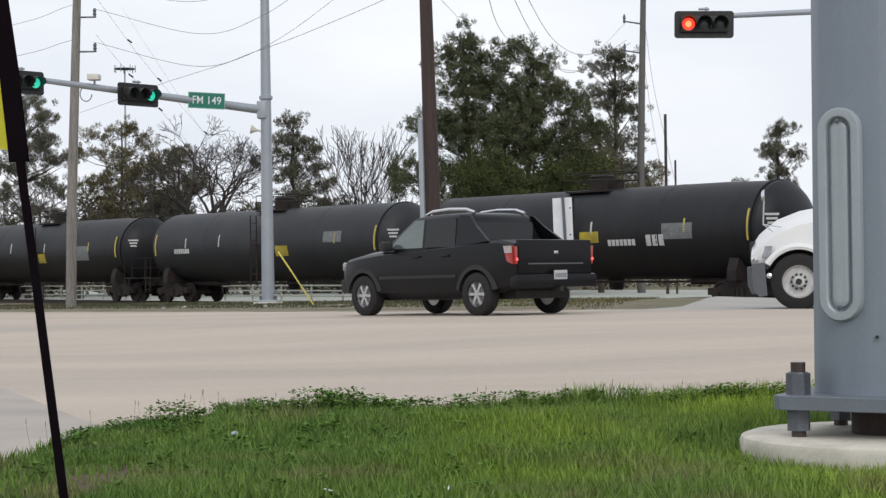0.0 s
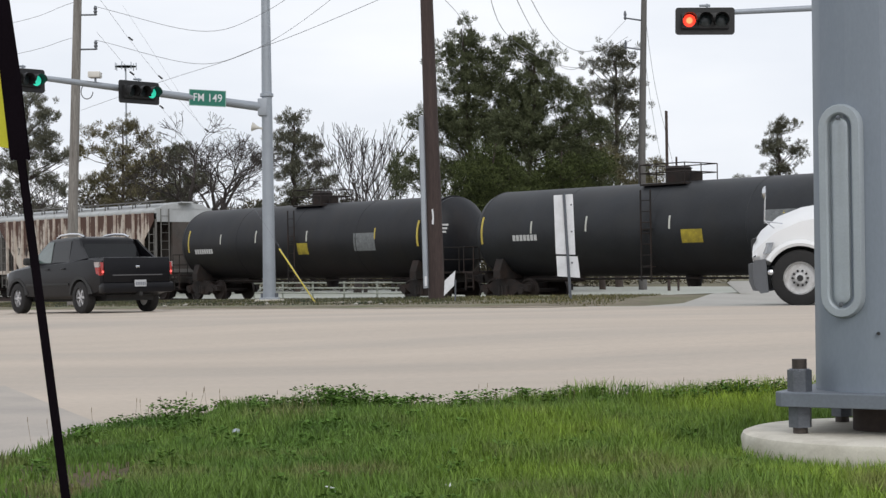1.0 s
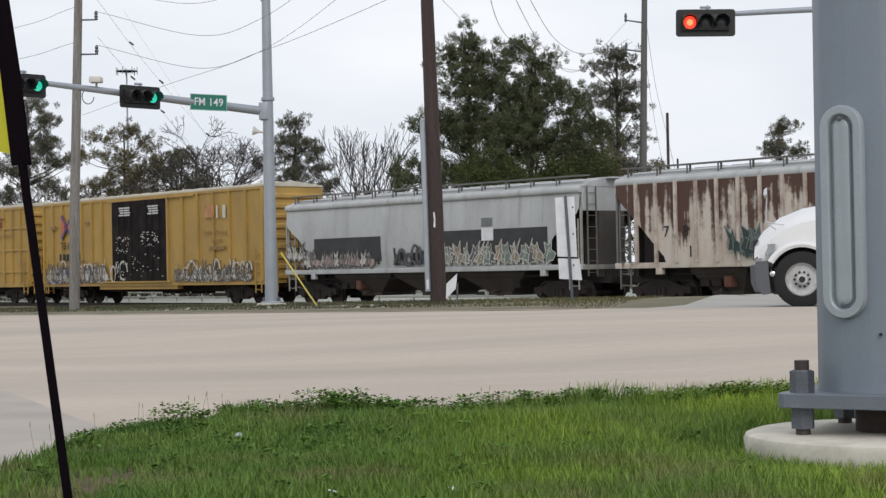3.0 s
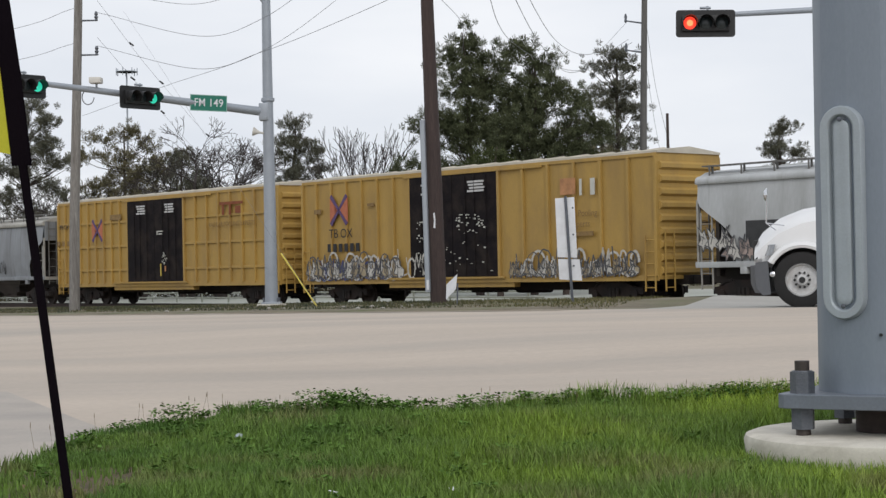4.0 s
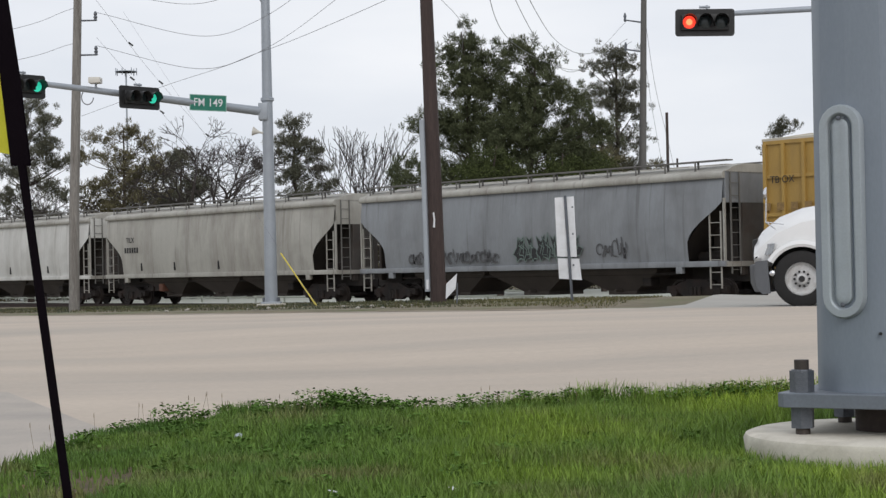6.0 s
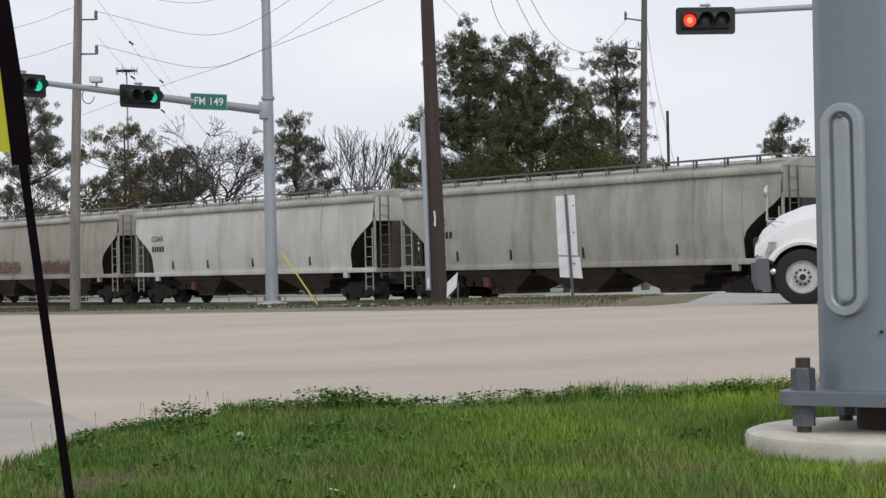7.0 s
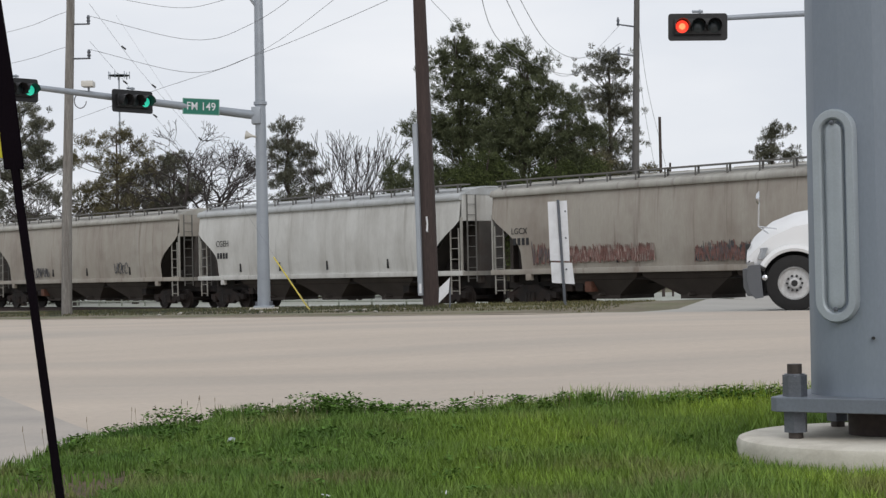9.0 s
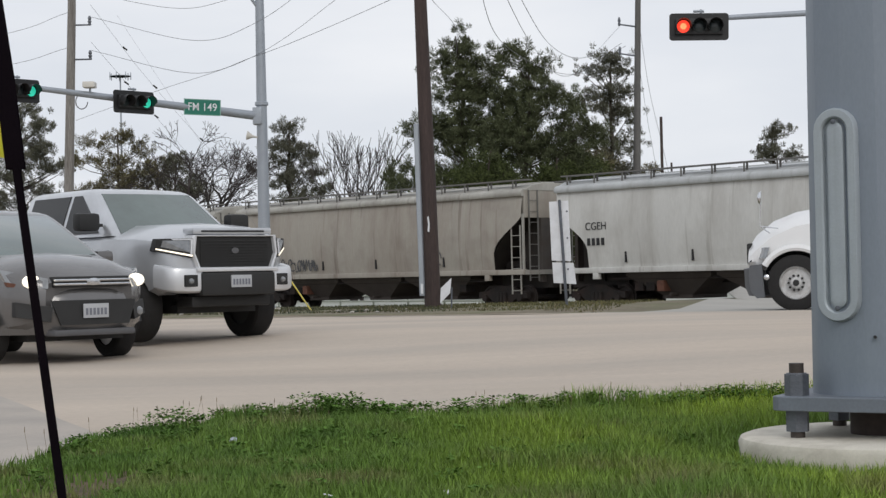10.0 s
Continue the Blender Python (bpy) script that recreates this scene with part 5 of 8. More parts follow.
M_SIGN_RIM = mat("sign_border", (0.25, 0.42, 0.36), 0.5, var=0.05)
far_signal()


def right_signal():
    px_, py_ = 17.0, 39.5
    pole = thing("signal_mast", pose(px_, py_, 0), "grey steel mast-arm signal pole beside the side road", "signal pole")
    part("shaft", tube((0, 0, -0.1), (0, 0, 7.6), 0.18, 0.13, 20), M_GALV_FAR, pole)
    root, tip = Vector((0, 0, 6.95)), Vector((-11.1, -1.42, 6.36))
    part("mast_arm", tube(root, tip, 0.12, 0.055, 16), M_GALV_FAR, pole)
    signal_head("", pose(5.98, 37.94, 6.17, 0, 1.2, -4), 0, "black three-lamp traffic light showing red, hung from an arm")


right_signal()


# ---- utility poles, signs, guard ----
def bm_line(bm, pts, radii, seg=14):
    rings = []
    for i, (p, r) in enumerate(zip(pts, radii)):
        rings.append([Vector(p) + Vector((r * math.cos(2 * math.pi * k / seg), r * math.sin(2 * math.pi * k / seg), 0)) for k in range(seg)])
    return bm_loft(bm, rings)


M_WOOD_FAR = mat("dark_grey_pole_wood", (0.12, 0.115, 0.11), 0.9, var=0.2, scale=2, grain=0.3, grain_scale=22, stretch=(3, 3, 0.2))


def utility_poles():
    z0 = verge_z(-0.14, 43.0)
    p = thing("utility_pole", pose(-0.14, 43, z0), "tall dark-brown creosoted timber utility pole", "utility pole")
    part("shaft", bm_line(bmesh.new(), [(0, 0, -0.3), (-0.05, 0, 3), (-0.15, 0, 7.8), (-0.24, 0, 12)], [0.21, 0.195, 0.16, 0.13]), M_WOOD_BROWN, p)
    part("conduit_guard", bm_prism(bmesh.new(), [(-0.33, -0.15), (-0.31, -0.21), (-0.22, -0.21), (-0.19, -0.15)], "z", 0.3, 4.65), M_GALV_FAR, p, m=pose(0, 0, 0, 0, -0.8, 0))
    part("tag", bm_prism(bmesh.new(), [(-0.10, 1.92), (-0.05, 1.90), (-0.04, 2.12), (-0.06, 2.30), (-0.10, 2.28), (-0.08, 2.10)], "y", -0.225, -0.19), M_WHITE, p, "torn white paper notice", smooth=False)
    part("lower_tag", box(-0.30, -0.24, -0.225, -0.2, 0.35, 0.6), M_WHITE, p)
    z0 = verge_z(-11.57, 53)
    p = thing("utility_pole", pose(-11.57, 53, z0), "weathered grey timber utility pole with insulator arms", "utility pole")
    part("shaft", bm_line(bmesh.new(), [(0, 0, -0.3), (0.06, 0, 3), (0.29, 0, 9.6), (0.33, 0, 12.5)], [0.17, 0.16, 0.13, 0.11]), M_WOOD_GREY, p)
    for z in (8.9, 7.82):
        a = part("insulator_arm", tube((0.27, 0, z - z0 - 0.1), (0.82, 0, z - z0 - 0.1), 0.03, 0.025, 8), M_GALV_DARK, p)
        part("insulator", lathe([(0.03, -0.12), (0.06, -0.1), (0.04, -0.05), (0.065, 0.0), (0.04, 0.05), (0.06, 0.1), (0.03, 0.18)], Matrix.Translation((0.84, 0, z - z0)), 12), M_GALV_DARK, a)
    p = thing("utility_pole", pose(11.25, 95, -0.7), "distant grey timber utility pole behind the track", "utility pole")
    part("shaft", bm_line(bmesh.new(), [(0, 0, -0.3), (0.05, 0, 7), (0.33, 0, 16.5), (0.36, 0, 19)], [0.24, 0.21, 0.16, 0.14]), M_WOOD_FAR, p)
    for z in (14.4, 12.75):
        a = part("insulator_arm", tube((0.2, 0, z + 0.7), (-0.75, 0, z + 0.85), 0.05, 0.04, 8), M_GALV_DARK, p)
        part("insulator", lathe([(0.05, -0.2), (0.09, -0.1), (0.06, 0.0), (0.09, 0.1), (0.04, 0.3)], Matrix.Translation((-0.75, 0, z + 0.95)), 10), M_GALV_DARK, a)
    for x, top, r in ((12.05, 8.85, 0.085), (12.55, 6.4, 0.06)):
        p = thing("steel_post", pose(x, 90, -0.75), "thin dark steel post behind the track", "post")
        part("shaft", tube((0, 0, -0.2), (0, 0, top + 0.75), r, r * 0.9, 10), M_STEEL_DARK, p)
    # antenna mast far behind the trees
    p = thing("antenna_mast", pose(-29.6, 160, -0.75), "thin distant antenna mast with a ring of aerials", "antenna mast")
    part("mast", tube((0, 0, 0), (0, 0, 21.0), 0.12, 0.07, 8), M_GALV_FAR, p)
    for i in range(7):
        a = 2 * math.pi * i / 7
        part("aerial", box(1.0 * math.cos(a) - 0.04, 1.0 * math.cos(a) + 0.04, 0.8 * math.sin(a) - 0.04, 0.8 * math.sin(a) + 0.04, 20.5, 21.2, 0.02), M_GALV_FAR, p)
    part("head_frame", lathe([(1.03, 20.82), (1.03, 20.88), (0.98, 20.88), (0.98, 20.82)], seg=16), M_GALV_FAR, p)


utility_poles()


def road_signs():
    z0 = verge_z(2.86, 38)
    s = thing("road_sign", pose(2.86, 38, z0), "white sign boards seen from behind on a steel post", "road sign")
    part("post", tube((0.02, -0.03, -0.2), (-0.1, -0.03, 2.36 - z0), 0.032, 0.032, 8), M_GALV_DARK, s)
    part("board", bm_prism(bmesh.new(), [(-0.30, 1.0 - z0), (-0.33, 2.32 - z0), (0.10, 2.34 - z0), (0.14, 0.98 - z0)], "y", 0.0, 0.02), M_WHITE, s, m=pose(0, 0, 0, 0, 0, -4), smooth=False)
    part("board", bm_prism(bmesh.new(), [(-0.27, 0.5 - z0), (-0.29, 0.96 - z0), (0.19, 0.94 - z0), (0.24, 0.46 - z0)], "y", 0.012, 0.032), M_WHITE, s, m=pose(0, 0, 0, 0, 0, -4), smooth=False)
    for z in (2.1, 1.5, 0.8):
        part("bolt", tube((0.06, -0.012, z - z0), (0.06, 0.01, z - z0), 0.022, seg=8), M_GALV_DARK, s)
    z0 = verge_z(0.3, 40)
    s = thing("marker_sign", pose(0.3, 40, z0), "small white marker board leaning on a short post", "marker sign")
    part("post", tube((0.0, 0, -0.2), (0.02, 0, 0.5), 0.02, seg=8), M_GALV_DARK, s)
    part("board", bm_prism(bmesh.new(), [(-0.26, 0.12), (-0.02, 0.36), (0.02, 0.72), (-0.24, 0.48)], "y", -0.035, -0.02), M_WHITE, s, smooth=False)
    g = thing("guy_guard", pose(-3.3, 44, verge_z(-3.3, 44)), "yellow plastic guard on a slanting guy wire", "guy guard")
    part("guard", tube((0.0, 0, 0.0), (-1.10, 2.0, 1.42), 0.021, seg=10), M_YELLOW_GUARD, g)
    part("guy_wire", tube((0.1, -0.2, -0.12), (-7.4, 13.5, 9.9), 0.003, seg=6), M_WIRE, g)


road_signs()


def feather_flag():
    f = thing("feather_flag", pose(-0.98, 4.5, 0.0), "black-edged yellow feather flag on a leaning pole", "flag")
    part("pole", tube((0.0, 0, -0.05), (-0.135, 0, 1.08), 0.0125, 0.012, 12), M_FLAG_BLACK, f)
    part("sleeve", bm_loft(bmesh.new(), [[(x + r * math.cos(a), 0.35 * r * math.sin(a), z) for a in [2 * math.pi * i / 12 for i in range(12)]]
                           for z, x, r in ((1.06, -0.135, 0.027), (1.3, -0.16, 0.027), (1.6, -0.20, 0.026), (2.2, -0.30, 0.024), (2.8, -0.48, 0.02))]), M_FLAG_BLACK, f)
    cloth = bmesh.new()
    rings = []
    for i in range(11):
        u = i / 10
        z = 1.09 + 1.7 * u
        xe = -0.16 - 0.05 * u - 0.26 * u * u
        rings.append([(xe - 0.075 * j * (1 - 0.35 * u), 0.012 * math.sin(3 * j + 4 * u), z + 0.015 * j) for j in range(8)])
    front = bm_loft(cloth, rings, cap=False, close=False)
    bmesh.ops.solidify(cloth, geom=cloth.faces[:], thickness=0.002)
    part("cloth", cloth, M_FLAG_YELLOW, f)


feather_flag()


# ---- overhead cables ----
def spline(pts, steps=10):
    """A smooth line through a few supports."""
    p = [Vector(q) for q in pts]
    p = [p[0] * 2 - p[1]] + p + [p[-1] * 2 - p[-2]]
    out = []
    for a, b, c, d in zip(p, p[1:], p[2:], p[3:]):
        for i in range(steps):
            t = i / steps
            out.append(0.5 * ((2 * b) + (c - a) * t + (2 * a - 5 * b + 4 * c - d) * t * t + (3 * b - a - 3 * c + d) * t ** 3))
    return out + [p[-2]]


def cables():
    w = M_WIRE
    near, far = "thin grey overhead cable sagging across the road", "thin grey overhead cable to the far pole"
    for r, label, pts in (
            (0.010, near, [(-10.7, 53, 9.05), (-7.1, 50, 7.82), (-5.0, 47, 7.8), (-3.2, 45.5, 8.7), (-1.0, 43, 10.2)]),
            (0.010, near, [(-10.7, 53, 8.0), (-7.07, 49.5, 6.79), (-5.0, 47.5, 6.98), (-2.6, 44, 7.28), (1.2, 40, 8.2)]),
            (0.009, near, [(-12.7, 60, 6.48), (-8.5, 52, 6.57), (-4.9, 46, 6.77), (-2.4, 42, 7.62), (-0.5, 39, 8.6)]),
            (0.009, near, [(-10.9, 53, 9.9), (-8.85, 50, 9.0), (-7.1, 48, 8.45), (-5.7, 46, 8.3), (-3.5, 44, 8.6)]),
            (0.010, near, [(-30, 70, 9.0), (-15.2, 57, 9.0), (-11.4, 53, 9.2)]),
            (0.010, near, [(-30, 70, 7.9), (-15.2, 57, 7.95), (-11.4, 53, 8.1)]),
            (0.008, near, [(-10.9, 54, 9.6), (-10.2, 62, 7.8), (-8.5, 80, 4.4)]),
            (0.008, near, [(-10.9, 54, 8.4), (-10.5, 64, 6.9), (-9.6, 80, 4.2)]),
            (0.018, far, [(1.4, 55, 10.6), (3.0, 70, 10.15), (7.8, 95, 11.8), (10.9, 95.5, 13.4)]),
            (0.018, far, [(2.0, 55, 10.6), (4.3, 72, 10.3), (7.0, 88, 10.9), (10.62, 95, 13.5)]),
            (0.018, far, [(2.4, 55, 10.6), (5.0, 72, 10.4), (7.75, 85, 11.5), (10.5, 95, 14.4)]),
            (0.016, far, [(-0.6, 52, 10.2), (0.0, 60, 10.5), (1.05, 75, 11.6), (1.3, 96, 13.0)]),
            (0.015, "thin guy cable of the far pole", [(11.6, 95, 14.8), (12.4, 97.5, 11.2), (13.4, 100, 8.2), (14.0, 101, 6.0)]),
            (0.013, "thin guy cable of the far pole", [(11.6, 95, 12.0), (12.2, 97, 9.4), (13.0, 100, 7.0), (13.3, 101, 5.6)])):
        wire("overhead_cable", spline(pts), r * 0.72, w, label, steps=1)
    # small black markers strung on the thin line
    for x, y, z in ((-10.55, 58, 8.72), (-10.2, 62, 7.84), (-9.5, 69, 6.45), (-10.7, 59, 7.65), (-10.5, 64, 6.94)):
        tagged(part("line_marker", box(-0.09, 0.09, -0.05, 0.05, -0.03, 0.03, 0.01), M_BLACK, m=pose(x, y, z, 0, 38, 0)), "small black marker clipped on a thin cable", "marker")


cables()

# ---- trees ----
def leaf_mat(name, c, isl=0.45):
    return mat(name, c, 0.75, var=0.25, scale=0.5, island=isl, spec=0.2)


M_PINE = leaf_mat("pine_needles", (0.088, 0.100, 0.052), 0.3)
M_PINE_DARK = leaf_mat("dark_pine_needles", (0.112, 0.112, 0.080), 0.3)
M_CEDAR = leaf_mat("cedar_green", (0.058, 0.072, 0.024))
M_BROWN_LEAF = leaf_mat("brownish_leaves", (0.150, 0.134, 0.076), 0.35)
M_BARK = mat("pine_bark", (0.06, 0.045, 0.038), 0.9, var=0.3, scale=2, grain=0.3, grain_scale=12, bump=0.7)
M_BARE = mat("bare_bark", (0.045, 0.037, 0.034), 0.9, var=0.25, scale=2)


def blades(rng, centres, radius, count, length, width, flat=0.7):
    """Needle tufts: many thin leaves round each clump centre, as one mesh."""
    c = np.repeat(np.asarray(centres), count, axis=0)
    n = len(c)
    r = np.repeat(np.asarray(radius), count)
    d = rng.normal(size=(n, 3))
    d /= np.linalg.norm(d, axis=1)[:, None]
    d[:, 2] *= flat
    p = c + d * (r * rng.random(n) ** 0.4)[:, None]
    a = d + 0.7 * rng.normal(size=(n, 3))
    a[:, 2] += 0.35
    a /= np.linalg.norm(a, axis=1)[:, None]
    b = np.cross(a, rng.normal(size=(n, 3)))
    b /= np.linalg.norm(b, axis=1)[:, None]
    ln = (length * rng.uniform(0.6, 1.3, n))[:, None]
    wd = (width * rng.uniform(0.6, 1.3, n))[:, None]
    v = np.stack([p - b * wd * 0.5, p + a * ln * 0.5 - b * wd, p + a * ln, p + a * ln * 0.5 + b * wd], axis=1).reshape(-1, 3)
    me = bpy.data.meshes.new("leaves")
    me.from_pydata(v.tolist(), [], [(4 * i, 4 * i + 1, 4 * i + 2, 4 * i + 3) for i in range(n)])
    return me


def tufts(rng, centres, spread, per, needles, length, width):
    """Pine foliage: a few small round needle tufts at the twig ends of each clump, gaps between them; one mesh."""
    c = np.repeat(np.asarray(centres), per, axis=0)
    off = rng.normal(size=(len(c), 3)) * np.repeat(np.asarray(spread), per)[:, None]
    off[:, 2] *= 0.75
    c = c + off
    size = np.repeat(rng.uniform(0.7, 1.25, len(c)), needles)
    c = np.repeat(c, needles, axis=0)
    n = len(c)
    a = rng.normal(size=(n, 3))
    a /= np.linalg.norm(a, axis=1)[:, None]
    a[:, 2] += 0.35
    b = np.cross(a, rng.normal(size=(n, 3)))
    b /= np.linalg.norm(b, axis=1)[:, None]
    ln = (length * size * rng.uniform(0.75, 1.15, n))[:, None]
    wd = width * rng.uniform(0.7, 1.3, n)[:, None]
    v = np.stack([c + a * ln * 0.12, c + a * ln * 0.7 - b * wd, c + a * ln, c + a * ln * 0.7 + b * wd], axis=1).reshape(-1, 3)
    me = bpy.data.meshes.new("leaves")
    me.from_pydata(v.tolist(), [], [(4 * i, 4 * i + 1, 4 * i + 2, 4 * i + 3) for i in range(n)])
    return me


def limbs_mesh(rng, base, top, r0, targets):
    bm = bmesh.new()
    b, t = Vector(base), Vector(top)
    pts = [b.lerp(t, i / 8) + Vector((rng.normal() * 0.12, rng.normal() * 0.12, 0)) * (0 < i < 8) for i in range(9)]
    bm_line(bm, pts, [r0 * (1 - 0.85 * i / 8) for i in range(9)], 10)
    for q in targets:
        q = Vector(q)
        f = min(0.97, max(0.12, (q.z - b.z) / max(0.1, (t.z - b.z)) - 0.10))
        s = b.lerp(t, f)
        mid = s.lerp(q, 0.55) + Vector((0, 0, -0.1 * (q - s).length * 0.5))
        r = r0 * 0.28 * (1 - 0.6 * f)
        bm_tube(bm, s, mid, r, r * 0.65, 6, False)
        bm_tube(bm, mid, q, r * 0.65, r * 0.2, 5, False)
    return bm


def pine(x, y, z0, height, r0, blobs, material, label, seed, density=1.0, tuft=0.75, name="pine_tree", lean=0.0, lf=0.22, lw=0.022, count=110):
    """A pine: trunk, limbs that reach the clumps, needle tufts in uneven masses. blobs: offset, height, half width, half height, share filled."""
    rng = np.random.default_rng(seed)
    centres = []
    for dx, dz, rx, rz, fill in blobs:
        n = max(3, int(fill * density * (3.9 if name == "pine_tree" else 5.0) * rx * rz / (tuft * tuft)))
        for _ in range(n):
            d = rng.normal(size=3)
            d /= np.linalg.norm(d)
            k = rng.random() ** 0.5
            centres.append((dx + d[0] * rx * k, d[1] * min(rx, 3.0) * 0.8 * k, dz + d[2] * rz * k))
    centres = np.array(centres)
    tree = thing(name, pose(x, y, z0), label, "tree", group="trees behind the track")
    picks = centres[rng.permutation(len(centres))[: min(len(centres), 60)]]
    part("trunk", limbs_mesh(rng, (0, 0, -0.3), (lean, 0, height * 0.96), r0, picks), M_BARK, tree)
    radii = tuft * rng.uniform(0.5, 1.15, len(centres))
    if name == "pine_tree":
        part("crown", tufts(rng, centres, radii * 0.68, 5, 44, 0.29, 0.017), material, tree, smooth=False)
    else:
        part("crown", blades(rng, centres, radii, count, lf, lw), material, tree, smooth=False)
    return tree


def bare_tree(x, y, z0, height, label, seed, spread=0.6, r0=0.16, stems=1, depth=6, up=0.25, bend=0.12):
    """A leafless tree: limbs fork again and again into thin twigs."""
    rng = random.Random(seed)
    tree = thing("bare_tree", pose(x, y, z0), label, "tree", group="trees behind the track")
    vs_, fs_ = [], []

    def limb(p, q, ra, rb, k):
        side = (q - p).cross(Vector((0.3, 1, 0.2))).normalized()
        other = (q - p).cross(side).normalized()
        base = len(vs_)
        for c, r in ((p, ra), (q, rb)):
            for i in range(k):
                a = 2 * math.pi * i / k
                vs_.append(tuple(c + r * (math.cos(a) * side + math.sin(a) * other)))
        for i in range(k):
            n = (i + 1) % k
            fs_.append((base + i, base + n, base + k + n, base + k + i))
    todo = []
    for i in range(stems):
        a = rng.uniform(0, 6.28)
        todo.append((Vector((0.12 * i * (-1) ** i, 0, -0.2)), Vector((0.30 * math.cos(a) * (stems > 1), 0.2 * math.sin(a) * (stems > 1), 1)).normalized(), height * (0.30 if stems == 1 else 0.26), r0, depth))
    while todo:
        p, d, ln, r, k = todo.pop()
        q = p
        for _ in range(2):
            d = (d + Vector((rng.gauss(0, bend), rng.gauss(0, bend), rng.gauss(0.03, bend * 0.6)))).normalized()
            e = q + d * ln * 0.5
            limb(q, e, r, max(0.013, r * 0.85), 4 if k < 4 else 8)
            q, r = e, max(0.013, r * 0.85)
        if k > 0:
            for _ in range(3 if k > 1 and rng.random() < 0.55 else 2):
                nd = (d + Vector((rng.gauss(0, spread), rng.gauss(0, spread), rng.gauss(up, spread * 0.5)))).normalized()
                todo.append((q, nd, ln * rng.uniform(0.62, 0.86), r * rng.uniform(0.62, 0.84), k - 1))
    me = bpy.data.meshes.new("limbs")
    me.from_pydata(vs_, [], fs_)
    part("trunk", me, M_BARE, tree)
    return tree


GZ = -0.75
LABEL = "tall dark-green pine with open tufted crown behind the track"
# the tall group in the middle
pine(2.1, 96, GZ, 15.6, 0.26, [(-0.6, 14.3, 1.0, 1.1, 0.8), (-1.0, 13.2, 1.6, 1.1, 0.9), (0.9, 13.0, 1.2, 1.2, 0.8), (-0.3, 11.6, 2.6, 1.3, 1.0), (-1.9, 9.6, 2.0, 1.4, 0.95), (0.6, 9.4, 2.7, 1.5, 1.0), (-3.3, 7.0, 1.8, 1.0, 0.8), (-4.2, 6.3, 0.9, 0.6, 0.8), (-1.0, 6.6, 2.2, 1.4, 0.9), (1.2, 7.0, 2.4, 1.5, 1.0), (-0.4, 4.6, 3.0, 1.6, 0.9), (2.6, 10.6, 1.4, 1.2, 0.9), (2.2, 5.0, 2.6, 1.6, 1.0)], M_PINE, LABEL, 3, lean=-0.8, tuft=0.52, density=1.35)
pine(5.0, 94, GZ, 14.0, 0.24, [(-0.6, 13.6, 0.9, 1.1, 0.8), (0.5, 13.2, 0.9, 1.0, 0.8), (0.0, 11.4, 1.9, 1.4, 0.9), (1.8, 11.0, 1.1, 1.2, 0.8), (2.6, 9.8, 1.2, 1.1, 0.8), (-0.8, 9.2, 2.4, 1.8, 1.1), (1.4, 8.2, 2.2, 1.5, 1.0), (2.8, 7.2, 1.7, 1.2, 0.9), (0.3, 5.8, 3.0, 1.7, 1.0), (3.6, 8.6, 1.0, 0.9, 0.8), (3.2, 5.6, 1.8, 1.6, 1.0), (0.6, 3.4, 3.2, 1.6, 1.1)], M_PINE, LABEL, 4, lean=0.2, tuft=0.54, density=1.3)
pine(3.0, 91, GZ, 8.4, 0.2, [(-0.5, 6.6, 2.2, 1.5, 1.2), (0.8, 5.0, 3.2, 1.7, 1.3), (-1.6, 3.8, 2.2, 1.6, 1.2), (2.2, 3.2, 2.6, 1.5, 1.2)], M_CEDAR, "dense bright green cedar behind the track", 5, name="cedar_tree", tuft=0.55, density=1.2)
pine(6.6, 92, GZ, 8.0, 0.2, [(0.0, 6.2, 1.8, 1.6, 1.2), (0.8, 4.2, 2.4, 1.8, 1.2), (-1.2, 3.4, 2.2, 1.6, 1.2), (2.0, 6.8, 1.1, 0.8, 0.7)], M_CEDAR, "dense bright green cedar behind the track", 6, name="cedar_tree", tuft=0.55, density=1.2)
pine(11.3, 108, GZ, 15.8, 0.26, [(0.1, 15.0, 1.2, 0.5, 1.0), (-0.2, 14.2, 1.9, 0.6, 1.0), (-0.5, 13.1, 1.3, 0.6, 0.8), (0.9, 12.8, 1.1, 0.7, 0.8), (-1.0, 12.0, 1.7, 0.6, 0.9), (0.8, 11.2, 1.6, 0.7, 0.9), (-1.6, 10.4, 1.7, 0.6, 0.9), (0.5, 9.6, 1.7, 0.7, 0.9), (-1.2, 8.8, 1.8, 0.7, 0.9), (0.6, 8.0, 1.7, 0.8, 0.9), (1.6, 7.0, 1.6, 0.9, 0.9), (-3.1, 10.4, 1.0, 0.7, 0.8), (-3.4, 9.0, 1.2, 0.8, 0.8), (-3.6, 7.4, 1.3, 0.9, 0.8)], M_PINE_DARK, LABEL, 7, tuft=0.62, density=1.6)
pine(9.3, 98, GZ, 9.0, 0.2, [(0.0, 7.0, 1.6, 1.6, 1.1), (0.7, 5.0, 2.2, 1.8, 1.1), (2.4, 5.4, 1.6, 1.3, 0.9), (-1.4, 4.4, 1.6, 1.6, 1.0), (3.4, 7.0, 0.8, 0.9, 0.6)], M_BROWN_LEAF, "olive-brown cedar beside the far pole", 8, name="cedar_tree", tuft=0.55)
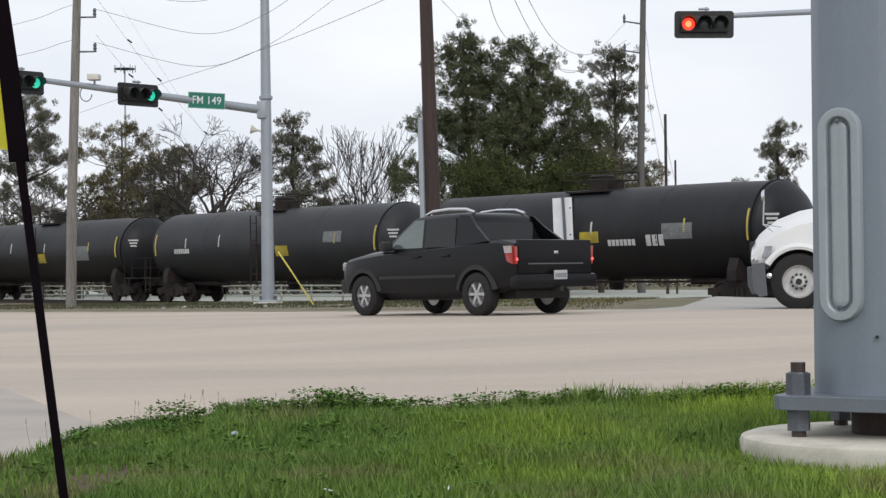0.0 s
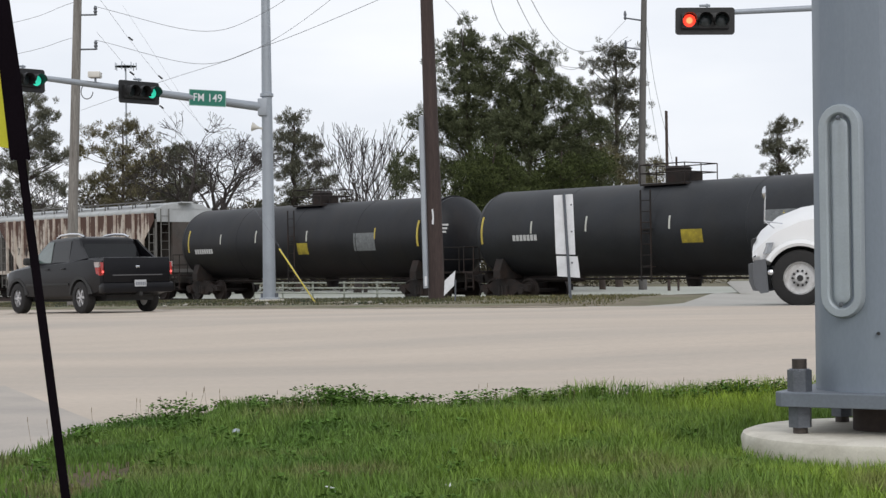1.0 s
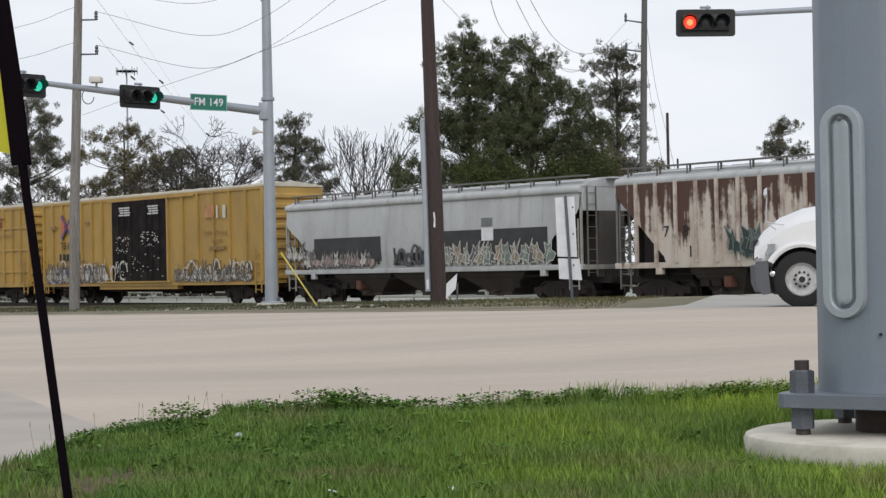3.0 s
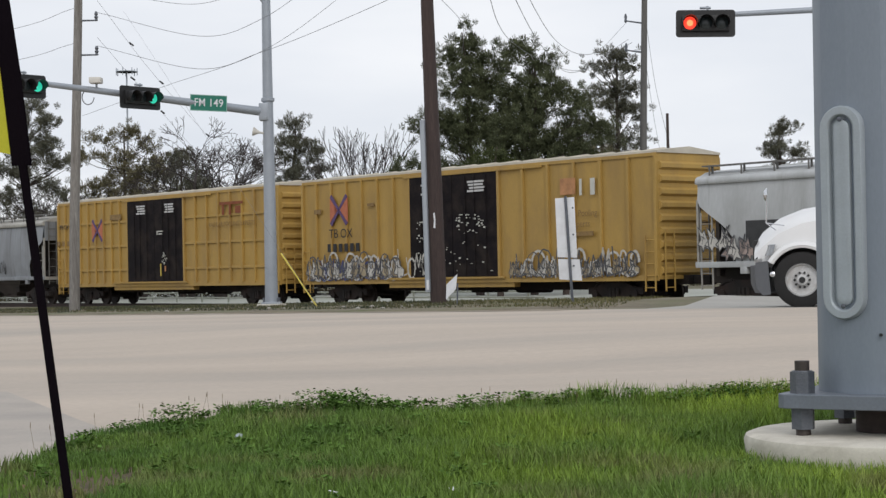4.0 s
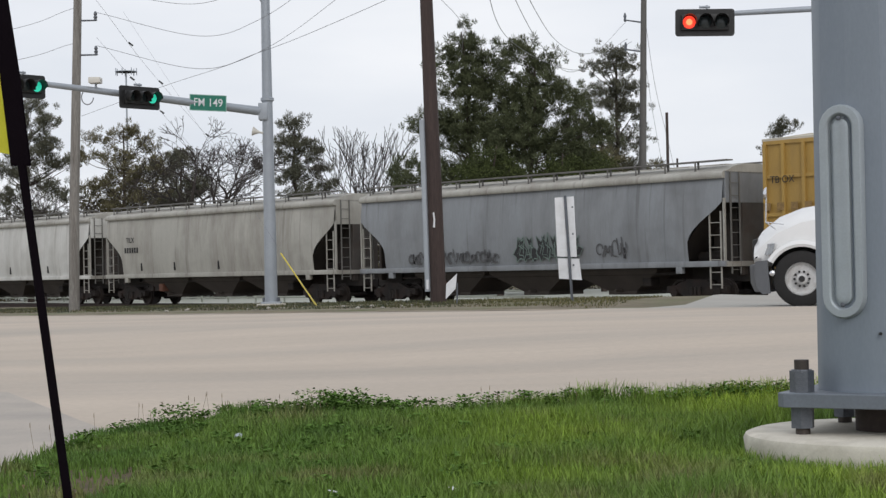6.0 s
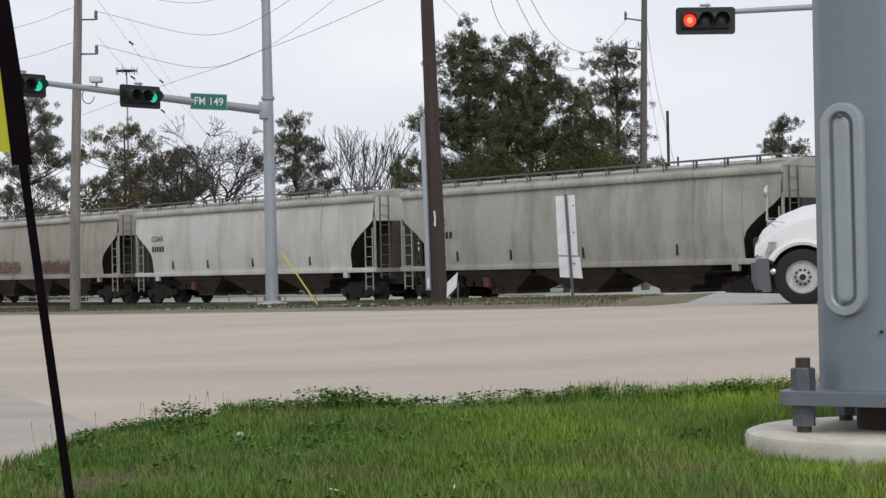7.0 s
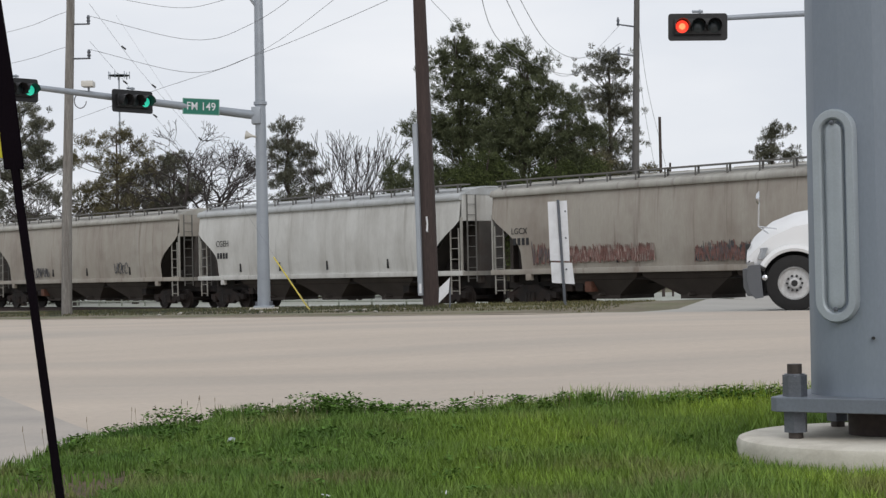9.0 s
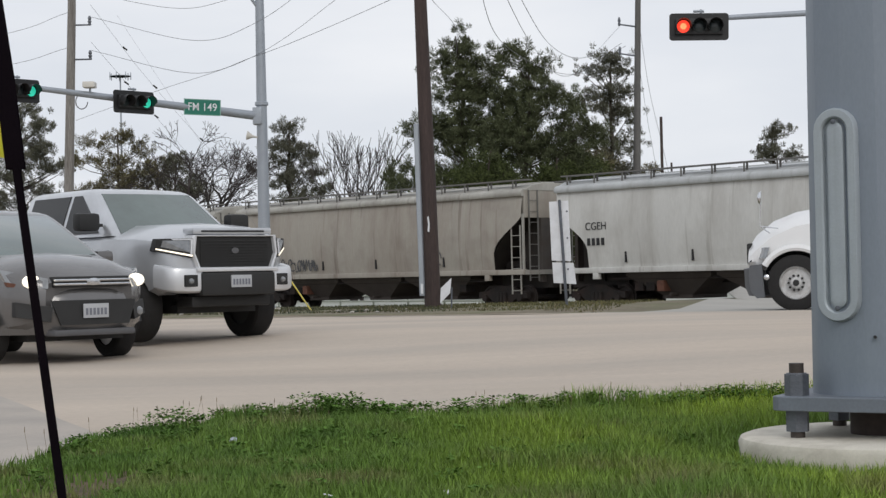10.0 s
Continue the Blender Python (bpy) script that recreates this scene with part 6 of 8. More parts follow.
pine(24.1, 120, GZ, 11.9, 0.22, [(0.2, 11.0, 1.2, 0.8, 1.0), (-0.6, 9.7, 1.1, 0.8, 1.0), (0.8, 9.2, 1.0, 0.7, 0.9), (-0.2, 8.2, 1.1, 0.8, 0.9), (0.3, 6.6, 1.5, 1.0, 0.7), (-2.6, 7.0, 0.8, 0.6, 0.6), (0.0, 4.4, 2.0, 1.4, 0.7)], M_PINE_DARK, LABEL, 9, tuft=0.5)
# the row on the left
pine(-25.6, 105, GZ, 12.9, 0.22, [(0.4, 12.3, 1.1, 0.6, 1.0), (0.9, 11.3, 1.5, 0.6, 1.0), (-0.8, 10.6, 1.4, 0.7, 0.9), (1.5, 10.0, 1.4, 0.7, 0.9), (0.0, 9.3, 1.6, 0.7, 0.9), (1.9, 8.6, 1.3, 0.6, 0.9), (-1.4, 8.2, 1.4, 0.7, 0.9), (0.7, 7.6, 1.7, 0.7, 0.9), (2.0, 6.6, 1.2, 0.7, 0.8), (-1.4, 6.4, 1.5, 0.8, 0.8), (0.2, 5.2, 2.1, 0.8, 0.7), (1.9, 4.8, 1.2, 0.7, 0.7)], M_PINE_DARK, LABEL, 10, tuft=0.52)
pine(-20.6, 110, GZ, 11.6, 0.22, [(-1.6, 10.4, 1.2, 0.5, 0.8), (0.3, 10.6, 1.1, 0.6, 0.9), (1.6, 9.9, 1.1, 0.5, 0.8), (-2.5, 9.2, 1.1, 0.5, 0.8), (-0.3, 9.2, 1.6, 0.6, 0.9), (1.9, 8.6, 1.4, 0.7, 0.9), (0.6, 7.9, 2.0, 0.9, 1.0), (-1.7, 7.3, 1.6, 0.8, 0.9), (1.2, 6.4, 2.4, 1.2, 1.1), (-0.9, 5.4, 2.4, 1.2, 1.0), (0.6, 4.2, 2.8, 1.3, 1.1)], M_BROWN_LEAF, "olive-brown pine with a thin ragged crown", 11, tuft=0.52)
pine(-16.9, 110, GZ, 10.2, 0.2, [(0.1, 9.2, 0.9, 0.8, 0.9), (-0.7, 8.0, 1.4, 0.9, 0.9), (0.9, 7.6, 1.1, 0.8, 0.9), (0.7, 6.8, 1.7, 0.9, 0.9), (-1.1, 6.4, 1.3, 0.9, 0.9), (-0.5, 5.8, 1.9, 1.1, 0.9), (0.4, 4.4, 2.2, 1.2, 0.9)], M_PINE_DARK, LABEL, 12, tuft=0.5)
pine(-9.3, 108, GZ, 11.5, 0.22, [(0.0, 10.8, 1.0, 0.5, 1.0), (-0.4, 9.9, 1.5, 0.6, 1.0), (0.8, 9.2, 1.2, 0.6, 1.0), (-0.9, 8.7, 1.3, 0.5, 0.9), (1.2, 8.2, 1.4, 0.5, 0.9), (-0.3, 7.5, 1.6, 0.6, 0.9), (1.7, 6.9, 1.3, 0.5, 0.9), (0.2, 6.3, 1.9, 0.6, 0.9), (2.2, 5.7, 1.2, 0.5, 0.9), (-1.0, 5.4, 1.5, 0.6, 0.9), (1.2, 4.8, 2.0, 0.7, 0.9), (2.4, 4.2, 1.2, 0.6, 0.9), (-0.6, 4.0, 1.8, 0.8, 0.9)], M_PINE_DARK, LABEL, 13, tuft=0.48)
for x, y, h, seed, sp in ((-13.6, 104, 11.2, 21, 0.62), (-28.5, 102, 6.5, 31, 0.4), (-21.5, 101, 6.2, 32, 0.45), (-15.6, 106, 7.6, 33, 0.5), (-8.2, 112, 6.8, 34, 0.5), (-23.6, 100, 7.0, 22, 0.35), (-18.6, 104, 7.0, 23, 0.5), (-6.2, 106, 6.2, 24, 0.5), (-11.6, 102, 6.4, 27, 0.6)):
    bare_tree(x, y, GZ, h, "leafless grey-brown tree with a twiggy crown", seed, sp, depth=8 if h > 9 else 6, r0=0.46 if h > 9 else 0.22, up=0.12, bend=0.26)
bare_tree(-4.8, 100, GZ, 12.2, "leafless multi-stemmed young tree", 25, 0.34, r0=0.13, stems=4, depth=5, up=0.22, bend=0.10)
bare_tree(-2.9, 103, GZ, 8.6, "leafless multi-stemmed young tree", 26, 0.36, r0=0.10, stems=3, depth=5, up=0.20, bend=0.12)


def undergrowth():
    """Low brush along the back of the lot."""
    rng = np.random.default_rng(50)
    n = 1500
    x = rng.uniform(-36, 12, n)
    h = 2.4 + 1.6 * np.sin(x * 0.9) * np.sin(x * 0.37 + 1) + 1.4 * (x < -9)
    c = np.stack([x, rng.uniform(110, 118, n), -0.7 + rng.random(n) * np.maximum(1.4, h + 1.6)], axis=1)
    ob = part("undergrowth", blades(rng, c, 0.75 * rng.uniform(0.5, 1.2, n), 34, 0.5, 0.05), M_BRUSH, smooth=False)
    tagged(ob, "tangled brown and olive brush under the trees", "brush", kind="stuff")
    n = 260
    c = np.stack([rng.uniform(12, 40, n), rng.uniform(120, 128, n), -0.7 + rng.random(n) * 3.4], axis=1)
    ob = part("undergrowth", blades(rng, c, 0.8 * rng.uniform(0.5, 1.2, n), 30, 0.5, 0.05), M_BRUSH, smooth=False)
    tagged(ob, "distant brown brush beyond the side road", "brush", kind="stuff")


M_BRUSH = leaf_mat("brush_leaves", (0.10, 0.088, 0.055))
undergrowth()


def lot_fence():
    f = thing("pipe_fence", Matrix(), "low pale pipe fence along the lot behind the track", "fence")
    for z in (-0.45, -0.2, 0.05):
        bm = bm_tube(bmesh.new(), along(-70, 9, z), along(-4, 9, z), 0.035, seg=6)
        part("rail", bm, M_FENCE, f)
    post = finish(tube((0, 0, -0.8), (0, 0, 0.12), 0.05, seg=8), True)
    for i in range(27):
        part("post", post, M_FENCE, f, m=pose(*along(-70 + 2.5 * i, 9.06, 0)))


M_FENCE = mat("pale_fence_paint", (0.34, 0.36, 0.31), 0.6, var=0.15, scale=2)
sheet("parking_lot", lambda s, n: along(s, n, ground_z(s, n) + 0.03), [-90, -60, -40, -20, -6], [7, 10, 14, 20, 40], M_LOT, "pale concrete lot behind the track", "pavement")
lot_fence()

# ---- vehicles ----
M_PAINT_BLACK = mat("black_car_paint", (0.005, 0.005, 0.007), 0.34, var=0.15, scale=2, coat=0.06, spec=0.22, dirt=(0.012, 0.011, 0.011), dirt_amt=0.35, dirt_scale=1.5)
M_PAINT_SILVER = mat("silver_car_paint", (0.54, 0.555, 0.58), 0.28, metal=0.5, var=0.06, scale=2, coat=0.6, dirt=(0.26, 0.26, 0.26), dirt_amt=0.3)
M_PAINT_GREY = mat("grey_car_paint", (0.15, 0.146, 0.146), 0.26, metal=0.45, var=0.06, scale=2, coat=0.6, dirt=(0.10, 0.09, 0.08), dirt_amt=0.3)
M_PAINT_WHITE = mat("white_truck_paint", (0.76, 0.76, 0.76), 0.3, var=0.03, scale=2, coat=0.5)
M_GLASS_DARK = mat("tinted_glass", (0.010, 0.011, 0.012), 0.06, var=0.1, scale=3, spec=0.35)
# the green-grey base has part of the sky's reflection painted into it
M_GLASS_SHIELD = mat("sky_toned_glass", (0.075, 0.105, 0.098), 0.05, var=0.3, scale=1.5, spec=0.9, coat=0.5)
M_TRIM = mat("black_plastic_trim", (0.018, 0.018, 0.018), 0.65, var=0.15, scale=8, grain=0.1, grain_scale=80)
M_TRIM_GREY = mat("grey_plastic", (0.09, 0.09, 0.095), 0.6, var=0.1, scale=6)
M_CHROME = mat("chrome", (0.66, 0.67, 0.69), 0.22, metal=1.0, var=0.04, scale=4)
M_ALLOY = mat("alloy_wheel", (0.52, 0.52, 0.53), 0.35, metal=0.7, var=0.1, scale=8)
M_RIM_WHITE = mat("white_steel_rim", (0.60, 0.60, 0.60), 0.45, metal=0.1, var=0.15, scale=8, dirt=(0.25, 0.22, 0.2), dirt_amt=0.5, dirt_scale=7)
M_TAIL_RED = mat("tail_light_red", (0.36, 0.035, 0.03), 0.2, var=0.1, scale=9, coat=0.6)
M_BRAKE = mat("brake_light_lit", (0.6, 0.05, 0.05), 0.3, var=0, emit=(1.0, 0.12, 0.10), emit_strength=1.3)
M_TAIL_CLEAR = mat("tail_light_clear", (0.42, 0.36, 0.35), 0.2, var=0.1, scale=9, coat=0.6)
M_LAMP = mat("headlamp_glass", (0.24, 0.25, 0.26), 0.08, metal=0.3, var=0.3, scale=14, coat=0.8)
M_LAMP_LIT = mat("headlamp_lit", (0.9, 0.85, 0.75), 0.2, var=0, emit=(1.0, 0.90, 0.72), emit_strength=1.1)
M_PLATE = mat("number_plate", (0.42, 0.43, 0.45), 0.5, var=0.05, scale=9)
M_PLATE_BAR = mat("plate_bars", (0.16, 0.17, 0.2), 0.6, var=0.1)


def section(x, zb, zs, zt, w):
    h = [(0, zb), (w * 0.84, zb), (w * 0.965, zb + 0.07), (w, zb + 0.36 * (zs - zb)), (w * 0.995, zs - 0.16), (w * 0.975, zs - 0.05), (w * 0.91, zs), (w * 0.55, zs + 0.85 * (zt - zs)), (0, zt)]
    return [(x, y, z) for y, z in h] + [(x, -y, z) for y, z in reversed(h[1:-1])]


def cut_arches(bm, axles, r, w, half_track, paint):
    """Cuts the wheel openings out of a body and returns the finished mesh."""
    me = finish(bm, True, 28)
    ob = bpy.data.objects.new("body_tmp", me)
    cm = bmesh.new()
    for x in axles:
        for sy in (-1, 1):
            bm_tube(cm, (x, sy * (half_track - 0.32), r * 0.98), (x, sy * (w + 0.3), r * 0.98), r * 1.17, seg=32)
    cut = bpy.data.objects.new("cut_tmp", finish(cm))
    for o in (ob, cut):
        scene.collection.objects.link(o)
    mod = ob.modifiers.new("arches", "BOOLEAN")
    mod.operation, mod.object, mod.solver = "DIFFERENCE", cut, "EXACT"
    out = bpy.data.meshes.new_from_object(ob.evaluated_get(bpy.context.evaluated_depsgraph_get()))
    for o in (ob, cut):
        bpy.data.objects.remove(o)
    out.materials.clear()
    out.materials.append(paint)
    out.materials.append(M_TRIM)
    for p in out.polygons:
        c, nrm = p.center, p.normal
        if abs(nrm.y) > 0.9 and abs(c.y) < half_track - 0.2 and any(math.hypot(c.x - x, c.z - r * 0.98) < r * 1.2 for x in axles):
            p.material_index = 1
        for x in axles:
            d = math.hypot(c.x - x, c.z - r * 0.98)
            if d < r * 1.19 and abs(nrm.y) < 0.5:
                p.material_index = 1
    return out


TYRES = {}


def car_wheel(parent, x, y, r, width, style, spin):
    """A wheel as tyre and rim with spokes; the outer face looks along the sign of y."""
    key = (r, width)
    if key not in TYRES:
        TYRES[key] = finish(lathe([(r * 0.59, -width / 2), (r * 0.9, -width / 2), (r * 0.975, -width * 0.42), (r, -width * 0.3), (r, width * 0.3), (r * 0.975, width * 0.42), (r * 0.9, width / 2), (r * 0.59, width / 2), (r * 0.59, -width / 2)], seg=40, caps=False), True)
    out = 1 if y > 0 else -1
    hub = part("wheel", TYRES[key], M_RUBBER, parent, "black tyre on its rim", m=pose(x, y, r, -90 * out, 0, 0))
    rim = bmesh.new()
    q = r * (0.60 if style == "steel" else 0.665)
    face = width * 0.40
    bm_lathe(rim, [(q, -width * 0.4), (q, face), (q * 0.93, face + 0.012), (q * 0.88, face - 0.02), (q * 0.86, -width * 0.1), (0.001, -width * 0.12)], seg=36)
    part("rim", rim, {"alloy": M_ALLOY, "dark": M_TRIM, "steel": M_RIM_WHITE}[style], hub)
    sp = bmesh.new()
    if style == "steel":
        bm_lathe(sp, [(q * 0.9, face - 0.06), (q * 0.78, face - 0.10), (q * 0.55, face - 0.11), (q * 0.42, face - 0.02), (q * 0.30, face + 0.02), (0.001, face + 0.03)], seg=30)
        part("disc", sp, M_RIM_WHITE, hub)
        holes = bmesh.new()
        for i in range(5):
            a = 2 * math.pi * i / 5 + 0.3
            bm_tube(holes, (q * 0.68 * math.cos(a), q * 0.68 * math.sin(a), face - 0.12), (q * 0.68 * math.cos(a), q * 0.68 * math.sin(a), face - 0.083), q * 0.10, seg=12)
        for i in range(10):
            a = 2 * math.pi * i / 10
            bm_tube(holes, (q * 0.44 * math.cos(a), q * 0.44 * math.sin(a), face - 0.1), (q * 0.44 * math.cos(a), q * 0.44 * math.sin(a), face + 0.02), q * 0.075, seg=6)
        bm_tube(holes, (0, 0, face), (0, 0, face + 0.09), q * 0.2, q * 0.16, seg=16)
        part("nuts_and_holes", holes, M_TRIM, hub)
    else:
        n = 6
        for i in range(n):
            a = 2 * math.pi * i / n
            ca, sa = math.cos(a), math.sin(a)
            rings = []
            for d, wd, h in ((q * 0.12, q * 0.13, face - 0.005), (q * 0.5, q * 0.11, face + 0.0), (q * 0.93, q * 0.19, face - 0.01)):
                rings.append([(d * ca - s * wd * sa, d * sa + s * wd * ca, z) for s, z in ((-1, h - 0.05), (-0.8, h), (0.8, h), (1, h - 0.05))])
            bm_loft(sp, rings)
        bm_tube(sp, (0, 0, face - 0.06), (0, 0, face + 0.008), q * 0.2, q * 0.17, seg=16)
        part("spokes", sp, M_ALLOY if style == "alloy" else M_TRIM_GREY, hub)
    spin.append(hub)
    return hub


def cabin(parent, material, z0, z1, xf0, xf1, xr0, xr1, w0, w1, glass_side, rear_glass=True, shield=None, door_glass=None, rear_span=(0.03, 0.88)):
    """The greenhouse between the belt line and the roof, with its glass. Returns a function that gives a point on its side."""
    def at(u):
        return xf0 + (xf1 - xf0) * u, xr0 + (xr1 - xr0) * u, w0 + (w1 - w0) * u, z0 + (z1 - z0) * u
    c, bow = 0.14, 0.08

    def bowed(y, w):
        return bow * (1 - min(1.0, abs(y) / (w - c)) ** 2)
    rings = []
    for u, grow, inset, lift in ((0.0, 0, 0, 0), (0.3, 0.010, 0, 0), (0.6, 0.012, 0, 0), (0.84, 0.006, 0, 0), (0.92, -0.012, 0.03, 0), (0.965, -0.045, 0.09, 0), (0.99, -0.11, 0.18, 0), (1.0, -0.24, 0.36, 0.012), (1.0, -0.45, 0.7, 0.022)):
        xf, xr, w, z = at(u)
        w, xf, xr, z = w + grow, xf - inset, xr + inset * 0.7, z + lift
        pts = []
        for (cx, cy), a0 in (((xf - c, w - c), 0), ((xr + c, w - c), 90), ((xr + c, -w + c), 180), ((xf - c, -w + c), 270)):
            for k in range(5):
                a = radians(a0 + 22.5 * k)
                pts.append((cx + c * math.cos(a), cy + c * math.sin(a), z))
        for k in range(1, 8):
            y = (w - c) * (-1 + k / 4)
            pts.append((xf + bowed(y, w), y, z))
        rings.append(pts)
    cab = part("cabin", loft(rings), material, parent)
    # side glass
    for sy in (-1, 1):
        for xa0, xa1, xb0, xb1 in glass_side:
            lo, hi = 0.08, 0.86
            ring = []
            for off in (-0.02, 0.014):
                ring.append([(xa0, sy * (at(lo)[2] + 0.004 + off), at(lo)[3]), (xb0, sy * (at(lo)[2] + 0.004 + off), at(lo)[3]), (xb0 + (xb1 - xb0) * 0.5, sy * (at(0.5)[2] + 0.010 + off), at(0.5)[3]),
                             (xb1, sy * (at(hi)[2] + 0.006 + off), at(hi)[3]), (xa1, sy * (at(hi)[2] + 0.006 + off), at(hi)[3]), (xa0 + (xa1 - xa0) * 0.5, sy * (at(0.5)[2] + 0.010 + off), at(0.5)[3])])
            part("side_window", loft(ring), door_glass if door_glass and (xa0, xa1, xb0, xb1) == glass_side[0] else M_GLASS_DARK, cab, smooth=False)
    for front in (True, False):
        if not front and not rear_glass:
            continue
        lo, hi = (0.03, 0.88) if front else rear_span
        strips = []
        for k in range(9):
            strip = []
            for u, off in ((lo, -0.03), (hi, -0.03), (hi, 0.010), (lo, 0.010)):
                xf, xr, w, z = at(u)
                y = (w - 0.10) * (-1 + k / 4)
                strip.append((xf + bowed(y, w) + off if front else xr - off, y, z))
            strips.append(strip)
        part("windscreen" if front else "rear_window", loft(strips), (shield or M_GLASS_SHIELD) if front else M_GLASS_DARK, cab)
    return at


def plate(parent, x, y, z, facing):
    p = part("number_plate", box(x - 0.008, x + 0.008, y - 0.155, y + 0.155, z - 0.078, z + 0.078, 0.003), M_PLATE, parent)
    bm = bmesh.new()
    for i in range(6):
        yy = y - 0.115 + i * 0.046
        bm_box(bm, x + facing * 0.008 - 0.002, x + facing * 0.008 + 0.002, yy - 0.015, yy + 0.015, z - 0.045, z + 0.03)
    part("plate_bars", bm, M_PLATE_BAR, p, smooth=False)


def side_mirror(parent, x, y, z, material, size=1.0):
    sy = 1 if y > 0 else -1
    bm = bmesh.new()
    bm_box(bm, x - 0.07 * size, x + 0.09 * size, *sorted((y, y + sy * 0.24 * size)), z - 0.09 * size, z + 0.09 * size, 0.055)
    bm_box(bm, x - 0.03, x + 0.03, *sorted((y - sy * 0.08, y + sy * 0.03)), z - 0.06, z - 0.02)
    part("wing_mirror", bm, material, parent)


def quad_panel(name, pts, material, parent, thick=0.02, axis="x", smooth=False):
    """A flat outline given as 3D points, thickened along an axis."""
    d = {"x": Vector((thick, 0, 0)), "y": Vector((0, thick, 0)), "z": Vector((0, 0, thick))}[axis]
    a = [Vector(p) for p in pts]
    return part(name, loft([[p - d for p in a], [p + d for p in a]]), material, parent, smooth=smooth)


def arch_trim(parent, x, y, r, material, width=0.05, start=10):
    """A flared lip round a wheel opening."""
    sy = 1 if y > 0 else -1
    rings = []
    for k in range(19):
        a = radians(start + (170 - start) * k / 18)
        ca, sa = math.cos(a), math.sin(a)
        rings.append([(x + q * ca, y + sy * o, r * 0.98 + q * sa) for q, o in ((r * 1.15, -0.03), (r * 1.15, 0.02), (r * 1.15 + width, 0.015), (r * 1.15 + width + 0.02, -0.03))])
    part("arch_trim", loft(rings), material, parent)


SPIN = {}


def black_pickup():
    car = thing("pickup_truck", Matrix(), "black four-door pickup truck with roof rails, driving away", "pickup truck")
    spin = SPIN.setdefault(car.name, [])
    w, r = 0.965, 0.375
    st = [(-2.50, 0.52, 1.12, 1.13, 0.88), (-2.45, 0.46, 1.22, 1.24, 0.94), (-2.1, 0.40, 1.29, 1.30, 0.96), (-1.55, 0.36, 1.28, 1.30, 0.965), (-0.9, 0.34, 1.24, 1.28, 0.965), (0.5, 0.34, 1.18, 1.24, 0.965),
          (1.1, 0.35, 1.15, 1.24, 0.965), (1.7, 0.38, 1.10, 1.20, 0.955), (2.1, 0.42, 1.05, 1.14, 0.92), (2.24, 0.48, 0.98, 1.06, 0.87), (2.29, 0.52, 0.90, 0.98, 0.82)]
    body = part("body", cut_arches(loft([section(*s) for s in st]), (-1.55, 1.55), r, w, 0.84, M_PAINT_BLACK), M_PAINT_BLACK, car)
    cabin(car, M_PAINT_BLACK, 1.16, 1.80, 1.12, 0.26, -1.42, -1.22, 0.91, 0.73, [(-0.1, -0.02, 0.86, 0.22), (-0.98, -0.88, -0.16, -0.1)], door_glass=M_GLASS_SHIELD, rear_span=(0.24, 0.74))
    for sy in (-1, 1):
        # sloping sail panel behind the cabin
        quad_panel("sail_panel", [(-1.0, sy * 0.90, 1.2), (-1.0, sy * 0.765, 1.76), (-1.26, sy * 0.765, 1.74), (-1.45, sy * 0.82, 1.56), (-1.85, sy * 0.90, 1.28)], M_PAINT_BLACK, car, 0.03, "y")
        bm = bmesh.new()
        rp = [(0.12, 1.80), (-0.04, 1.86), (-0.5, 1.885), (-0.95, 1.865), (-1.18, 1.80)]
        for (a, b), (c, d) in zip(rp, rp[1:]):
            bm_tube(bm, (a, sy * 0.60, b), (c, sy * 0.60, d), 0.03, seg=8)
        part("roof_rail", bm, M_CHROME, car)
        for x in (-1.55, 1.55):
            arch_trim(car, x, sy * 0.958, r, M_TRIM, 0.075)
            car_wheel(car, x, sy * 0.85, r, 0.24, "alloy", spin)
        part("side_moulding", box(-1.05, 1.05, *sorted((sy * 0.955, sy * 0.985)), 0.66, 0.72, 0.01), M_TRIM, car)
        lamp = quad_panel("tail_light", [(-2.48, sy * 0.935, 0.87), (-2.48, sy * 0.945, 1.18), (-2.29, sy * 0.962, 1.18), (-2.37, sy * 0.962, 0.92)], M_TAIL_RED, car, 0.03, "y")
        quad_panel("reversing_lens", [(-2.48, sy * 0.95, 1.06), (-2.48, sy * 0.955, 1.18), (-2.295, sy * 0.967, 1.18), (-2.33, sy * 0.967, 1.06)], M_TAIL_CLEAR, lamp, 0.032, "y")
        part("brake_lamp", box(-2.53, -2.46, *sorted((sy * 0.88, sy * 0.935)), 0.87, 1.17, 0.015), M_TAIL_RED, lamp)
        part("brake_glow", lathe([(0.03, 0), (0.02, 0.012), (0.001, 0.015)], Matrix.Translation((-2.535, sy * 0.905, 0.95)) @ Matrix.Rotation(radians(-90), 4, "Y"), 14), M_BRAKE, lamp)
        side_mirror(car, 0.72, sy * 0.95, 1.26, M_TRIM)
        for x in (0.0, -0.78):
            part("door_handle", box(x - 0.1, x + 0.1, *sorted((sy * 0.955, sy * 0.99)), 1.04, 1.07, 0.008), M_PAINT_BLACK, car)
        part("headlight", box(2.05, 2.27, *sorted((sy * 0.60, sy * 0.88)), 0.84, 1.0, 0.03), M_LAMP, car)
    gate = part("tailgate", box(-2.545, -2.47, -0.87, 0.87, 0.70, 1.28, 0.02), M_PAINT_BLACK, car)
    part("tailgate_handle", box(-2.555, -2.54, -0.66, 0.66, 0.86, 0.885, 0.004), M_TRIM_GREY, gate)
    part("badge", box(-2.555, -2.54, -0.05, 0.05, 1.04, 1.09, 0.004), M_CHROME, gate)
